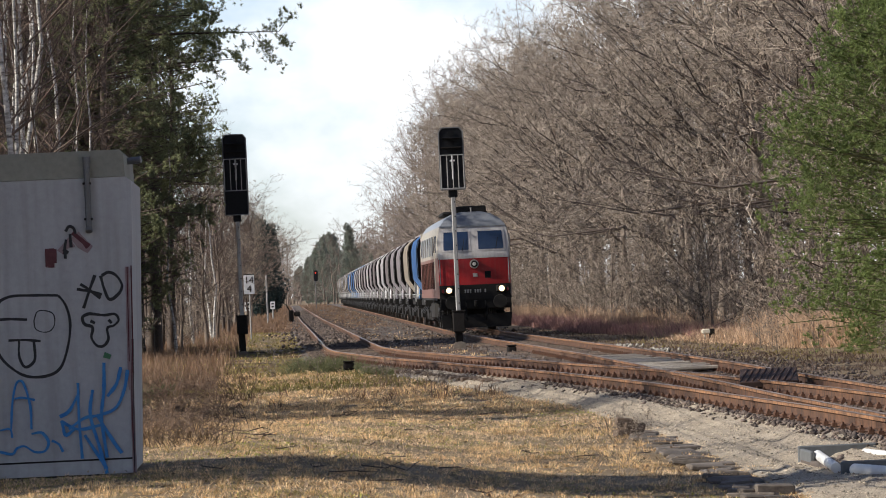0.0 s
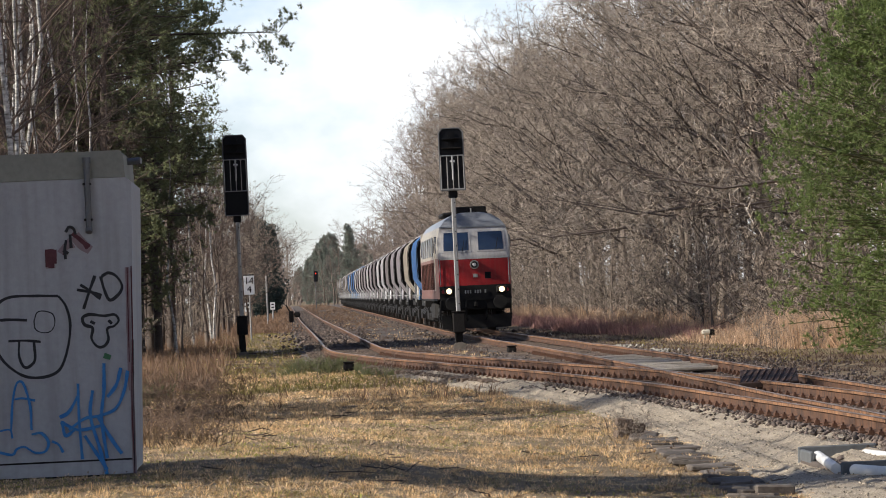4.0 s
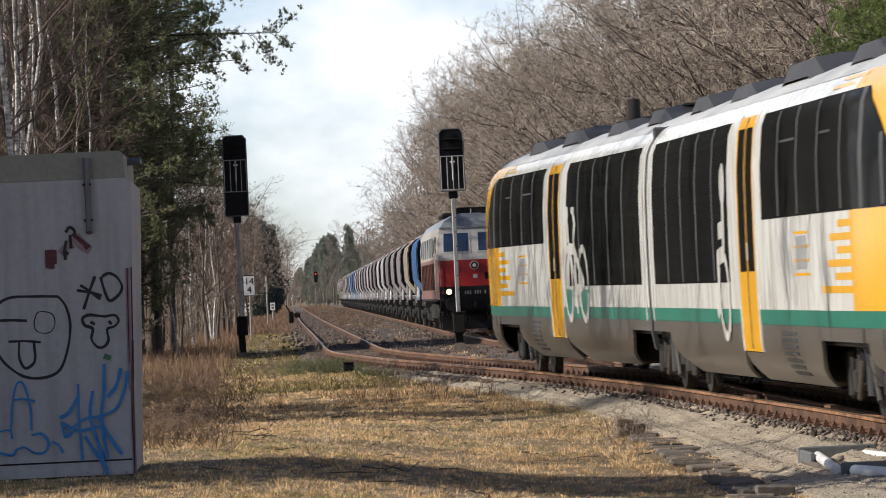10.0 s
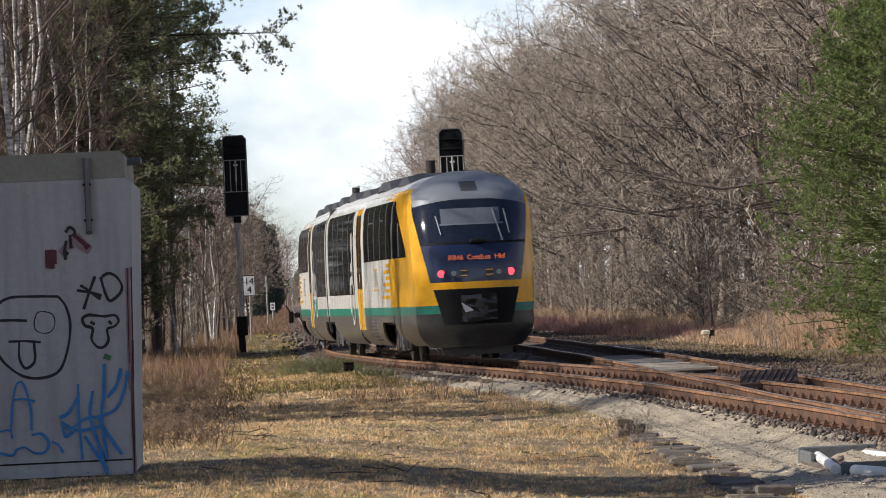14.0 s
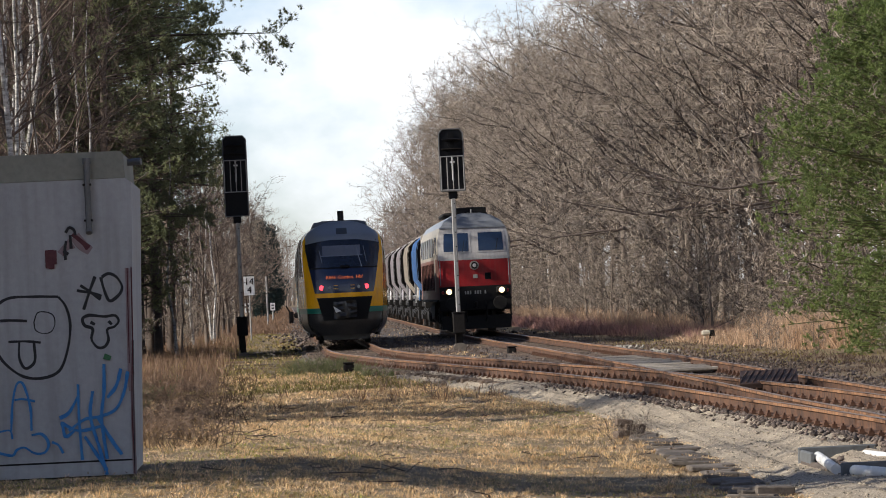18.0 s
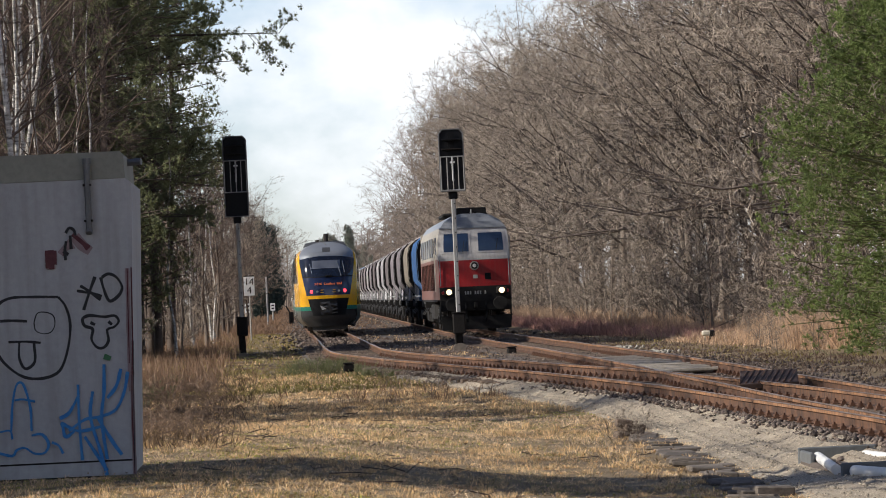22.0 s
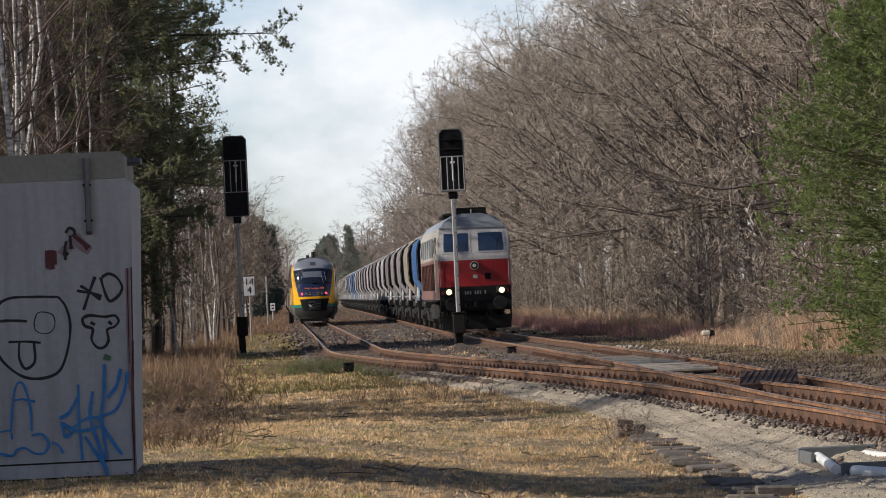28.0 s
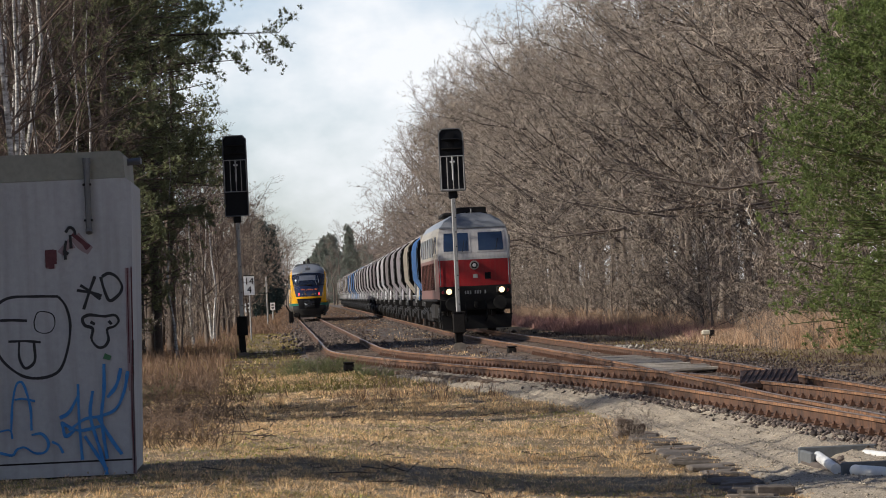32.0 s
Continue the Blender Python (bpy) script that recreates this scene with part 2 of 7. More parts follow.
M = dict(
    soil=mat("soil", (0.27, 0.19, 0.10), 0.95, 0, (0.08, 0.055, 0.03), 0.6, 6, 1.0),
    litter=mat("litter", (0.15, 0.105, 0.07), 0.95, 0, (0.075, 0.055, 0.04), 0.25, 6, 0.6),
    gravel=mat("gravel", (0.54, 0.45, 0.33), 0.95, 0, (0.13, 0.10, 0.07), 0.8, 34, 1.0, amount=1.0, grain=0.72),
    bed=mat("bed", (0.155, 0.122, 0.098), 0.95, 0, (0.05, 0.04, 0.034), 0.6, 9, 1.0),
    stone=mat("stone", (0.165, 0.125, 0.10), 0.9, 0, (0.06, 0.047, 0.04), 3, 30, 0.3, island=0.65),
    gravel_grain=mat("gravel_grain", (0.46, 0.39, 0.295), 0.95, 0, (0.22, 0.18, 0.135), 3, 30, 0.3, island=0.75),
    pale_stone=mat("pale_stone", (0.40, 0.37, 0.31), 0.9, 0, (0.24, 0.21, 0.17), 3, 30, 0.3, island=0.4),
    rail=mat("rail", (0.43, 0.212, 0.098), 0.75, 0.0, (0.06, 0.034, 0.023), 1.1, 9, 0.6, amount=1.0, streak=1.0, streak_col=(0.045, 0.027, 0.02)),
    # Web and foot: darker rust, deepened for the shade under the rail head.
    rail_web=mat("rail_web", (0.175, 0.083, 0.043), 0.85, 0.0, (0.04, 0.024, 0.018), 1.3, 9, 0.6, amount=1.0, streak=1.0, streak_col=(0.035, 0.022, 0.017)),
    rail_top=mat("rail_top", (0.40, 0.285, 0.20), 0.42, 0.5, (0.24, 0.145, 0.09), 1.2, 25, 0.1),
    clip=mat("clip", (0.15, 0.075, 0.045), 0.85, 0.1, (0.04, 0.024, 0.016), 5, 30, 0.4),
    sleeper=mat("sleeper", (0.17, 0.12, 0.085), 0.9, 0, (0.05, 0.035, 0.026), 2, 25, 0.6, vary=0.35),
    plank=mat("plank", (0.37, 0.32, 0.26), 0.9, 0, (0.20, 0.17, 0.135), 2, 25, 0.5, vary=0.2),
    plank_dark=mat("plank_dark", (0.17, 0.14, 0.112), 0.9, 0, (0.05, 0.04, 0.033), 2, 25, 0.6, vary=0.3),
    grate=mat("grate", (0.055, 0.030, 0.022), 0.85, 0.2, (0.03, 0.018, 0.014), 3, 30, 0.4, vary=0.3),
    straw=leafy("straw", (0.92, 0.66, 0.36), (0.40, 0.25, 0.125), 0.6, 0.28),
    mat=leafy("mat", (0.19, 0.125, 0.07), (0.095, 0.062, 0.036), 0.5),
    bleached=leafy("bleached", (0.93, 0.70, 0.45), (0.42, 0.275, 0.155), 0.55, 0.22),
    broom=leafy("broom", (0.16, 0.165, 0.075), (0.10, 0.105, 0.05), 0.4, 0.25),
    cane=mat("cane", (0.25, 0.165, 0.11), 0.85, 0, (0.09, 0.06, 0.042), 1.5, 9, 0, island=0.5),
    grass=leafy("grass", (0.24, 0.21, 0.06), (0.34, 0.255, 0.105)),
    moss=leafy("moss", (0.33, 0.34, 0.05), (0.42, 0.37, 0.10), 0.35, 0.2),
    reed=leafy("reed", (0.30, 0.19, 0.12), (0.17, 0.105, 0.068)),
    gold=leafy("gold", (0.64, 0.455, 0.30), (0.42, 0.265, 0.17), 0.5),
    heather=leafy("heather", (0.47, 0.27, 0.225), (0.27, 0.14, 0.125), 0.5),
    leaf=leafy("leaf", (0.42, 0.30, 0.19), (0.20, 0.13, 0.085), 0.6, 0.2),
    heath=leafy("heath", (0.175, 0.115, 0.082), (0.095, 0.065, 0.048)),
    needle=leafy("needle", (0.29, 0.30, 0.15), (0.14, 0.16, 0.085), 0.5, 0.4),
    # Haze of the distance is mixed into this paler, greyer needle colour.
    needle_hazed=leafy("needle_hazed", (0.265, 0.285, 0.235), (0.18, 0.20, 0.165), 0.35, 0.3),
    needle_light=leafy("needle_light", (0.25, 0.305, 0.10), (0.095, 0.135, 0.05), 0.5, 0.42),
    needle_stem=mat("needle_stem", (0.16, 0.15, 0.07), 0.9, 0, (0.09, 0.09, 0.045), 1.2, 12, 0.3),
    spruce=leafy("spruce", (0.035, 0.055, 0.05), (0.022, 0.038, 0.036), 0.3, 0.15),
    limb=mat("limb", (0.135, 0.105, 0.085), 0.95, 0, (0.055, 0.042, 0.036), 1.2, 9, 0.4, island=0.4),
    bark=mat("bark", (0.24, 0.19, 0.15), 0.95, 0, (0.11, 0.085, 0.068), 2, 18, 0.6, vary=0.25),
    dark_bark=mat("dark_bark", (0.11, 0.082, 0.064), 0.95, 0, (0.05, 0.038, 0.032), 2, 16, 0.6, vary=0.3),
    pine_bark=mat("pine_bark", (0.17, 0.10, 0.065), 0.95, 0, (0.08, 0.052, 0.038), 1.2, 12, 0.6, vary=0.25),
    birch=mat("birch", (0.78, 0.74, 0.68), 0.8, 0, (0.045, 0.038, 0.032), 1.4, 7, 0.3, amount=1.0, grain=0.6),
    twig=mat("twig", (0.40, 0.33, 0.26), 0.9, 0, (0.18, 0.142, 0.112), 0.25, 3, 0, island=0.5),
    dark_twig=mat("dark_twig", (0.125, 0.088, 0.068), 0.9, 0, (0.06, 0.043, 0.035), 0.3, 3, 0, island=0.6),
    far_twig=mat("far_twig", (0.25, 0.20, 0.165), 0.9, 0, (0.15, 0.11, 0.09), 0.1, 2, 0, island=0.35),
    concrete=mat("concrete", (0.41, 0.408, 0.41), 0.85, 0, (0.31, 0.308, 0.31), 0.9, 18, 0.15, streak=0.55, streak_col=(0.255, 0.245, 0.23)),
    concrete_top=mat("concrete_top", (0.26, 0.255, 0.215), 0.9, 0, (0.18, 0.175, 0.145), 1.2, 20, 0.25),
    spray_black=mat("spray_black", (0.018, 0.018, 0.02), 0.6, 0, None, 4, 30, 0),
    spray_blue=mat("spray_blue", (0.015, 0.15, 0.40), 0.6, 0, (0.05, 0.22, 0.45), 4, 30, 0),
    spray_red=mat("spray_red", (0.065, 0.012, 0.017), 0.6, 0, (0.11, 0.03, 0.035), 4, 30, 0),
    spray_mist=mat("spray_mist", (0.24, 0.17, 0.175), 0.8, 0, (0.28, 0.22, 0.225), 6, 30, 0),
    zinc_dark=mat("zinc_dark", (0.16, 0.16, 0.16), 0.6, 0.3, (0.10, 0.10, 0.10), 3, 20, 0.1),
    cream=mat("cream", (0.62, 0.56, 0.44), 0.6, 0, (0.42, 0.37, 0.28), 4, 25, 0.1),
    spray_green=mat("spray_green", (0.05, 0.16, 0.07), 0.6, 0, None, 4, 30, 0),
    zinc=mat("zinc", (0.38, 0.37, 0.35), 0.55, 0.5, (0.26, 0.25, 0.235), 2, 20, 0.1),
    signal_black=mat("signal_black", (0.007, 0.0075, 0.009), 0.6, 0, (0.012, 0.012, 0.014), 2, 20, 0.05, spec=0.15),
    dark_box=mat("dark_box", (0.012, 0.011, 0.010), 0.85, 0, (0.024, 0.02, 0.018), 3, 25, 0.2, spec=0.15),
    sign_white=mat("sign_white", (0.72, 0.72, 0.72), 0.5, 0, (0.55, 0.55, 0.54), 3, 20, 0.02),
    black=mat("black", (0.008, 0.008, 0.009), 0.7, 0, None, 4, 30, 0, spec=0.15),
    footing=mat("footing", (0.23, 0.19, 0.15), 0.95, 0, (0.12, 0.10, 0.08), 4, 24, 0.8),
    pipe=mat("pipe", (0.66, 0.65, 0.62), 0.45, 0, (0.56, 0.55, 0.52), 3, 20, 0.05),
    trough=mat("trough", (0.135, 0.14, 0.14), 0.7, 0, (0.085, 0.088, 0.088), 3, 20, 0.1),
    signal_red=mat("signal_red", (0.5, 0.02, 0.01), 0.4, emit=(1, 0.05, 0.03), power=1.0),
    # railcar
    # Streaks are grime plus tree shade across the side, painted into the colour.
    r_white=mat("r_white", (0.74, 0.73, 0.69), 0.16, 0, (0.60, 0.58, 0.53), 0.7, 14, 0.0, streak=0.85, streak_col=(0.25, 0.225, 0.18)),
    r_yellow=mat("r_yellow", (0.82, 0.41, 0.008), 0.16, 0, (0.66, 0.32, 0.01), 0.8, 14, 0.0, streak=0.16),
    r_green=mat("r_green", (0.008, 0.16, 0.105), 0.35, 0, (0.010, 0.11, 0.08), 1, 16, 0.02),
    r_skirt=mat("r_skirt", (0.095, 0.086, 0.074), 0.30, 0, (0.05, 0.043, 0.036), 0.8, 16, 0.02, streak=0.45, streak_col=(0.09, 0.075, 0.06)),
    r_cowl=mat("r_cowl", (0.032, 0.032, 0.032), 0.26, 0, (0.02, 0.019, 0.018), 1.2, 16, 0.05),
    r_grey=mat("r_grey", (0.22, 0.235, 0.26), 0.35, 0.2, (0.18, 0.19, 0.205), 1.0, 14, 0.02),
    r_roof=mat("r_roof", (0.52, 0.52, 0.50), 0.45, 0, (0.36, 0.35, 0.33), 0.8, 12, 0.05),
    r_dark=mat("r_dark", (0.035, 0.036, 0.04), 0.6, 0, (0.06, 0.058, 0.055), 1.2, 14, 0.1),
    r_glass=mat("r_glass", (0.010, 0.010, 0.010), 0.05, 0, (0.014, 0.014, 0.014), 0.5, 4, 0, spec=0.025),
    # Colour of the bright band that shows in the windscreen.
    r_sheen=mat("r_sheen", (0.13, 0.14, 0.17), 0.25, 0, (0.09, 0.10, 0.125), 0.8, 6, 0),
    r_post=mat("r_post", (0.085, 0.085, 0.08), 0.5, 0, (0.035, 0.035, 0.033), 2, 20, 0),
    r_screen=mat("r_screen", (0.010, 0.013, 0.022), 0.05, 0, (0.014, 0.018, 0.03), 0.5, 4, 0, spec=0.6),
    r_mask=mat("r_mask", (0.012, 0.018, 0.05), 0.12, 0, (0.016, 0.024, 0.06), 0.5, 4, 0, spec=0.55),
    r_bogie=mat("r_bogie", (0.035, 0.030, 0.026), 0.85, 0.1, (0.02, 0.017, 0.015), 2, 20, 0.3),
    wheel=mat("wheel", (0.045, 0.038, 0.032), 0.7, 0.3, (0.025, 0.02, 0.017), 2, 20, 0.1),
    tail=mat("tail", (0.6, 0.02, 0.03), 0.3, emit=(1, 0.06, 0.09), power=2.0),
    amber=mat("amber", (0.5, 0.12, 0.02), 0.4, emit=(1.0, 0.22, 0.08), power=0.33),
    lens=mat("lens", (0.25, 0.27, 0.30), 0.15, 0.3, None, 4, 20, 0),
    # locomotive and wagons
    l_red=mat("l_red", (0.40, 0.012, 0.014), 0.40, 0, (0.27, 0.012, 0.014), 0.9, 14, 0.03, streak=0.15),
    l_side=mat("l_side", (0.20, 0.075, 0.06), 0.5, 0, (0.13, 0.07, 0.055), 0.9, 14, 0.03, streak=0.5),
    l_cream=mat("l_cream", (0.40, 0.36, 0.30), 0.45, 0, (0.27, 0.235, 0.19), 0.9, 14, 0.03, streak=0.3),
    l_grey=mat("l_grey", (0.20, 0.21, 0.225), 0.32, 0, (0.13, 0.135, 0.145), 1, 14, 0.03),
    l_white=mat("l_white", (0.60, 0.57, 0.55), 0.4, 0, (0.45, 0.42, 0.39), 1.2, 14, 0.02, streak=0.25),
    l_black=mat("l_black", (0.016, 0.015, 0.014), 0.75, 0, (0.03, 0.027, 0.024), 1.2, 16, 0.15, spec=0.2),
    # Blue of the reflected sky is put into the glass colour.
    l_glass=mat("l_glass", (0.016, 0.032, 0.075), 0.06, 0, (0.028, 0.05, 0.095), 0.8, 4, 0, spec=0.5),
    headlight=mat("headlight", (0.9, 0.85, 0.7), 0.3, emit=(1.0, 0.70, 0.38), power=1.9),
    lamp_off=mat("lamp_off", (0.42, 0.38, 0.34), 0.3, 0.2, None, 4, 20, 0),
    number=mat("number", (0.42, 0.41, 0.38), 0.6, 0, None, 4, 20, 0),
)
bt = M["birch"].node_tree
band = bt.nodes.new("ShaderNodeMapping")
band.inputs["Scale"].default_value = (1, 1, 3.2)
bt.links.new(next(q for q in bt.nodes if q.type == 'TEX_COORD').outputs["Object"], band.inputs["Vector"])
for q in bt.nodes:
    if q.type == 'TEX_NOISE':
        bt.links.new(band.outputs["Vector"], q.inputs["Vector"])
M["r_glass"].node_tree.nodes["Principled BSDF"].inputs["IOR"].default_value = 1.15


# ================= mesh helpers =================
def mesh_from(name, verts, faces, smooth=False):
    me = bpy.data.meshes.new(name)
    me.from_pydata([tuple(v) for v in verts], [], [tuple(f) for f in faces])
    if smooth:
        me.polygons.foreach_set("use_smooth", [True] * len(me.polygons))
    me.update()
    return me


def tri_mesh(name, v, f):
    """A triangle mesh out of numpy arrays."""
    me = bpy.data.meshes.new(name)
    v, f = np.asarray(v, np.float32), np.asarray(f, np.int32)
    me.vertices.add(len(v))
    me.vertices.foreach_set("co", v.ravel())
    me.loops.add(f.size)
    me.loops.foreach_set("vertex_index", f.ravel())
    me.polygons.add(len(f))
    me.polygons.foreach_set("loop_start", np.arange(0, f.size, 3, dtype=np.int32))
    me.polygons.foreach_set("loop_total", np.full(len(f), 3, np.int32))
    me.update(calc_edges=True)
    return me


class Geo:
    """Collects vertices and faces of one part."""

    def __init__(self):
        self.v, self.f = [], []

    def grid(self, rows, closed=False):
        base, n = len(self.v), len(rows[0])
        for r in rows:
            self.v += [tuple(p) for p in r]
        for i in range(len(rows) - 1):
            for j in range(n if closed else n - 1):
                a, b = base + i * n + j, base + i * n + (j + 1) % n
                self.f.append((a, b, b + n, a + n))
        return self

    def cap(self, pts):
        base = len(self.v)
        self.v += [tuple(p) for p in pts]
        self.f.append(tuple(range(base, base + len(pts))))
        return self

    def box(self, c, s, ch=0.0, m=None):
        """A box of size s about c with edges cut off by ch."""
        hx, hy, hz = s[0] / 2, s[1] / 2, s[2] / 2
        ch = min(ch, hx * 0.9, hy * 0.9, hz * 0.9)
        m = m or Matrix.Identity(4)

        def ring(z, k):
            x, y = hx - k, hy - k
            q = ch if ch else 0
            if q:
                pts = [(-x + q, -y), (x - q, -y), (x, -y + q), (x, y - q), (x - q, y), (-x + q, y), (-x, y - q), (-x, -y + q)]
            else:
                pts = [(-x, -y), (x, -y), (x, y), (-x, y)]
            return [m @ (Vector((c[0] + a, c[1] + b, c[2] + z))) for a, b in pts]
        rings = [ring(-hz, ch), ring(-hz + ch, 0), ring(hz - ch, 0), ring(hz, ch)] if ch else [ring(-hz, 0), ring(hz, 0)]
        self.grid(rings, closed=True)
        self.cap(rings[0][::-1])
        self.cap(rings[-1])
        return self

    def tube(self, p0, p1, r0, r1=None, n=10, caps=True):
        p0, p1 = Vector(p0), Vector(p1)
        r1 = r0 if r1 is None else r1
        q = (p1 - p0).to_track_quat('Z', 'Y')
        ring = [q @ Vector((math.cos(a), math.sin(a), 0)) for a in (2 * math.pi * i / n for i in range(n))]
        a, b = [p0 + r0 * d for d in ring], [p1 + r1 * d for d in ring]
        self.grid([a, b], closed=True)
        if caps:
            self.cap(a[::-1])
            self.cap(b)
        return self

    def path_tube(self, pts, r, n=6):
        for a, b in zip(pts[:-1], pts[1:]):
            self.tube(a, b, r, n=n)
        return self

    def prism(self, profile, y0, y1):
        """A closed outline in x, z drawn along y."""
        a, b = [(x, y0, z) for x, z in profile], [(x, y1, z) for x, z in profile]
        self.grid([a, b], closed=True)
        self.cap(a[::-1])
        self.cap(b)
        return self

    def mesh(self, name, smooth=False):
        return mesh_from(name, self.v, self.f, smooth)


def part(name, geo, material, parent=None, label="", smooth=False):
    me = geo.mesh(name, smooth) if isinstance(geo, Geo) else geo
    if not me.materials:
        me.materials.append(material)
    ob = new(name, me)
    if smooth:
        with_angle(me)
    ob.parent = parent
    if label:
        tagged(ob, label)
    return ob


def with_angle(me):
    """Keeps edges sharper than about 40 degrees."""
    bm = bmesh.new()
    bm.from_mesh(me)
    bmesh.ops.remove_doubles(bm, verts=bm.verts, dist=0.0005)
    bmesh.ops.recalc_face_normals(bm, faces=bm.faces)
    for e in bm.edges:
        e.smooth = len(e.link_faces) == 2 and e.calc_face_angle(0) < 0.7
    bm.to_mesh(me)
    bm.free()


def thing(name, label, category, group="", kind="", m=None):
    ob = new(name)
    ob.empty_display_size = 0.2
    if m is not None:
        ob.matrix_world = m
    return tagged(ob, label, category, group, kind)


def text_mesh(body, size, depth=0.004):
    cu = bpy.data.curves.new("text", 'FONT')
    cu.body, cu.size, cu.extrude = body, size, depth
    cu.align_x, cu.align_y, cu.resolution_u = 'CENTER', 'CENTER', 3
    ob = bpy.data.objects.new("text", cu)
    me = bpy.data.meshes.new_from_object(ob)
    bpy.data.objects.remove(ob)
    bpy.data.curves.remove(cu)
    return me


def sm(a, b, x):
    u = min(1.0, max(0.0, (x - a) / (b - a)))
    return u * u * (3 - 2 * u)


def hermite(xk, yk, x):
    """A smooth curve through knots; straight on beyond them."""
    if x <= xk[0]:
        return yk[0] + (x - xk[0]) * (yk[1] - yk[0]) / (xk[1] - xk[0])
    if x >= xk[-1]:
        return yk[-1] + (x - xk[-1]) * (yk[-1] - yk[-2]) / (xk[-1] - xk[-2])
    n = len(xk)
    i = max(j for j in range(n - 1) if xk[j] <= x)

    def slope(j):
        if j == 0 or j == n - 1:
            a, b = (0, 1) if j == 0 else (n - 2, n - 1)
            return (yk[b] - yk[a]) / (xk[b] - xk[a])
        h0, h1 = xk[j] - xk[j - 1], xk[j + 1] - xk[j]
        return ((yk[j] - yk[j - 1]) / h0 * h1 + (yk[j + 1] - yk[j]) / h1 * h0) / (h0 + h1)
    h = xk[i + 1] - xk[i]
    u = (x - xk[i]) / h
    return ((1 + 2 * u) * (1 - u) ** 2 * yk[i] + u * (1 - u) ** 2 * h * slope(i)
            + u * u * (3 - 2 * u) * yk[i + 1] + u * u * (u - 1) * h * slope(i + 1))


# ================= plan =================
# centre line of the track that the railcar takes, and its level
T1_Y = [28.5, 42.75, 57, 71.25, 85.5, 99.75, 114, 123, 133, 152, 180.5, 218.5, 285, 399, 570]
T1_X = [7.65, 7.16, 6.66, 5.80, 4.46, 3.24, 2.33, 1.95, 1.87, 1.87, 1.85, 1.80, 1.70, 1.68, 1.69]
TZ_Y = [28.5, 57, 85.5, 114, 152, 237.5, 570]
TZ = [0.012, 0.053, 0.127, 0.102, 0.054, 0.029, 0.012]
# centre line of the track on which the goods train waits
T2_Y = [28.5, 42.75, 57, 80, 105, 122, 143, 163, 200, 297, 420, 665]
T2_X = [7.66, 7.26, 7.13, 6.99, 6.95, 6.91, 6.89, 6.91, 7.08, 7.55, 8.1, 9.1]


def t1(y):
    return hermite(T1_Y, T1_X, y)


def t2(y):
    return hermite(T2_Y, T2_X, y)


def tz(y):
    return hermite(TZ_Y, TZ, min(max(y, 28.5), 570))


def ground_z(x, y):
    """Level of the earth: a low grassy rise towards the hut, flat along the line."""
    z = -0.30 + tz(y) * 0.8 * sm(14, 9, x)
    z += 0.36 * sm(3.2, -0.6, x) * sm(78, 42, y)
    z += 0.05 * sm(4.6, 2.6, x) * sm(70, 40, y)
    z += 0.035 * noise.noise(Vector((x * 0.35, y * 0.22, 0))) * sm(260, 60, y)
    return z


# ================= ground =================
def lines(*spans):
    out = []
    for a, b, step in spans:
        k = max(1, round((b - a) / step))
        out += [a + (b - a) * i / k for i in range(k)]
    return out + [spans[-1][1]]


def sheet(name, xs, ys, zfn, material):
    rows = [[(x(y) if callable(x) else x, y, 0) for x in xs] for y in ys]
    rows = [[(a, b, zfn(a, b)) for a, b, _ in r] for r in rows]
    me = Geo().grid(rows).mesh(name, True)
    me.materials.append(material)
    return new(name, me)


ground = sheet("ground", lines((-900, -60, 120), (-60, -12, 8), (-12, 16, 0.8), (16, 60, 8), (60, 900, 120)),
               lines((-150, 20, 17), (20, 90, 1.6), (90, 170, 5), (170, 400, 20), (400, 1000, 100), (1000, 4200, 800)),
               ground_z, M["soil"])
tagged(ground, "mossy soil with dry winter grass beside the railway", "ground", kind="structure")


def wob(y, s, a):
    return a * noise.noise(Vector((s, y * 0.23, s * 3.1)))


def bed_left(y):
    return 1.30 + 0.5 * sm(85, 115, y)


def bed_z(x, y):
    return tz(y) - 0.20 + 0.02 * noise.noise(Vector((x * 1.4, y * 0.9, 3)))


bed_cols = [lambda y, k=k: (t1(y) - bed_left(y) + wob(y, 1, 0.2)) * (1 - k) + (t2(y) + 2.1 + wob(y, 2, 0.4)) * k for k in
            [i / 14 for i in range(15)]]


def bed_edge(x, y):
    k = (x - (t1(y) - bed_left(y))) / (t2(y) + 2.1 - t1(y) + bed_left(y))
    return bed_z(x, y) if 0.06 < k < 0.95 else ground_z(x, y) - 0.05


track_bed = sheet("track_bed", bed_cols, lines((-140, 20, 10), (20, 180, 1.5), (180, 420, 15), (420, 900, 60)), bed_edge, M["bed"])
tagged(track_bed, "dark ballast bed of stained crushed stone", "ballast", kind="structure")


def path_mid(y):
    return hermite([20, 38, 44, 50, 58, 70, 84, 100], [5.8, 5.35, 5.25, 5.2, 5.08, 4.72, 3.72, 2.25], y)


def path_half(y):
    return hermite([20, 42, 50, 58, 72, 84, 94, 100], [1.1, 0.98, 0.85, 0.70, 0.72, 0.78, 0.62, 0.25], y)


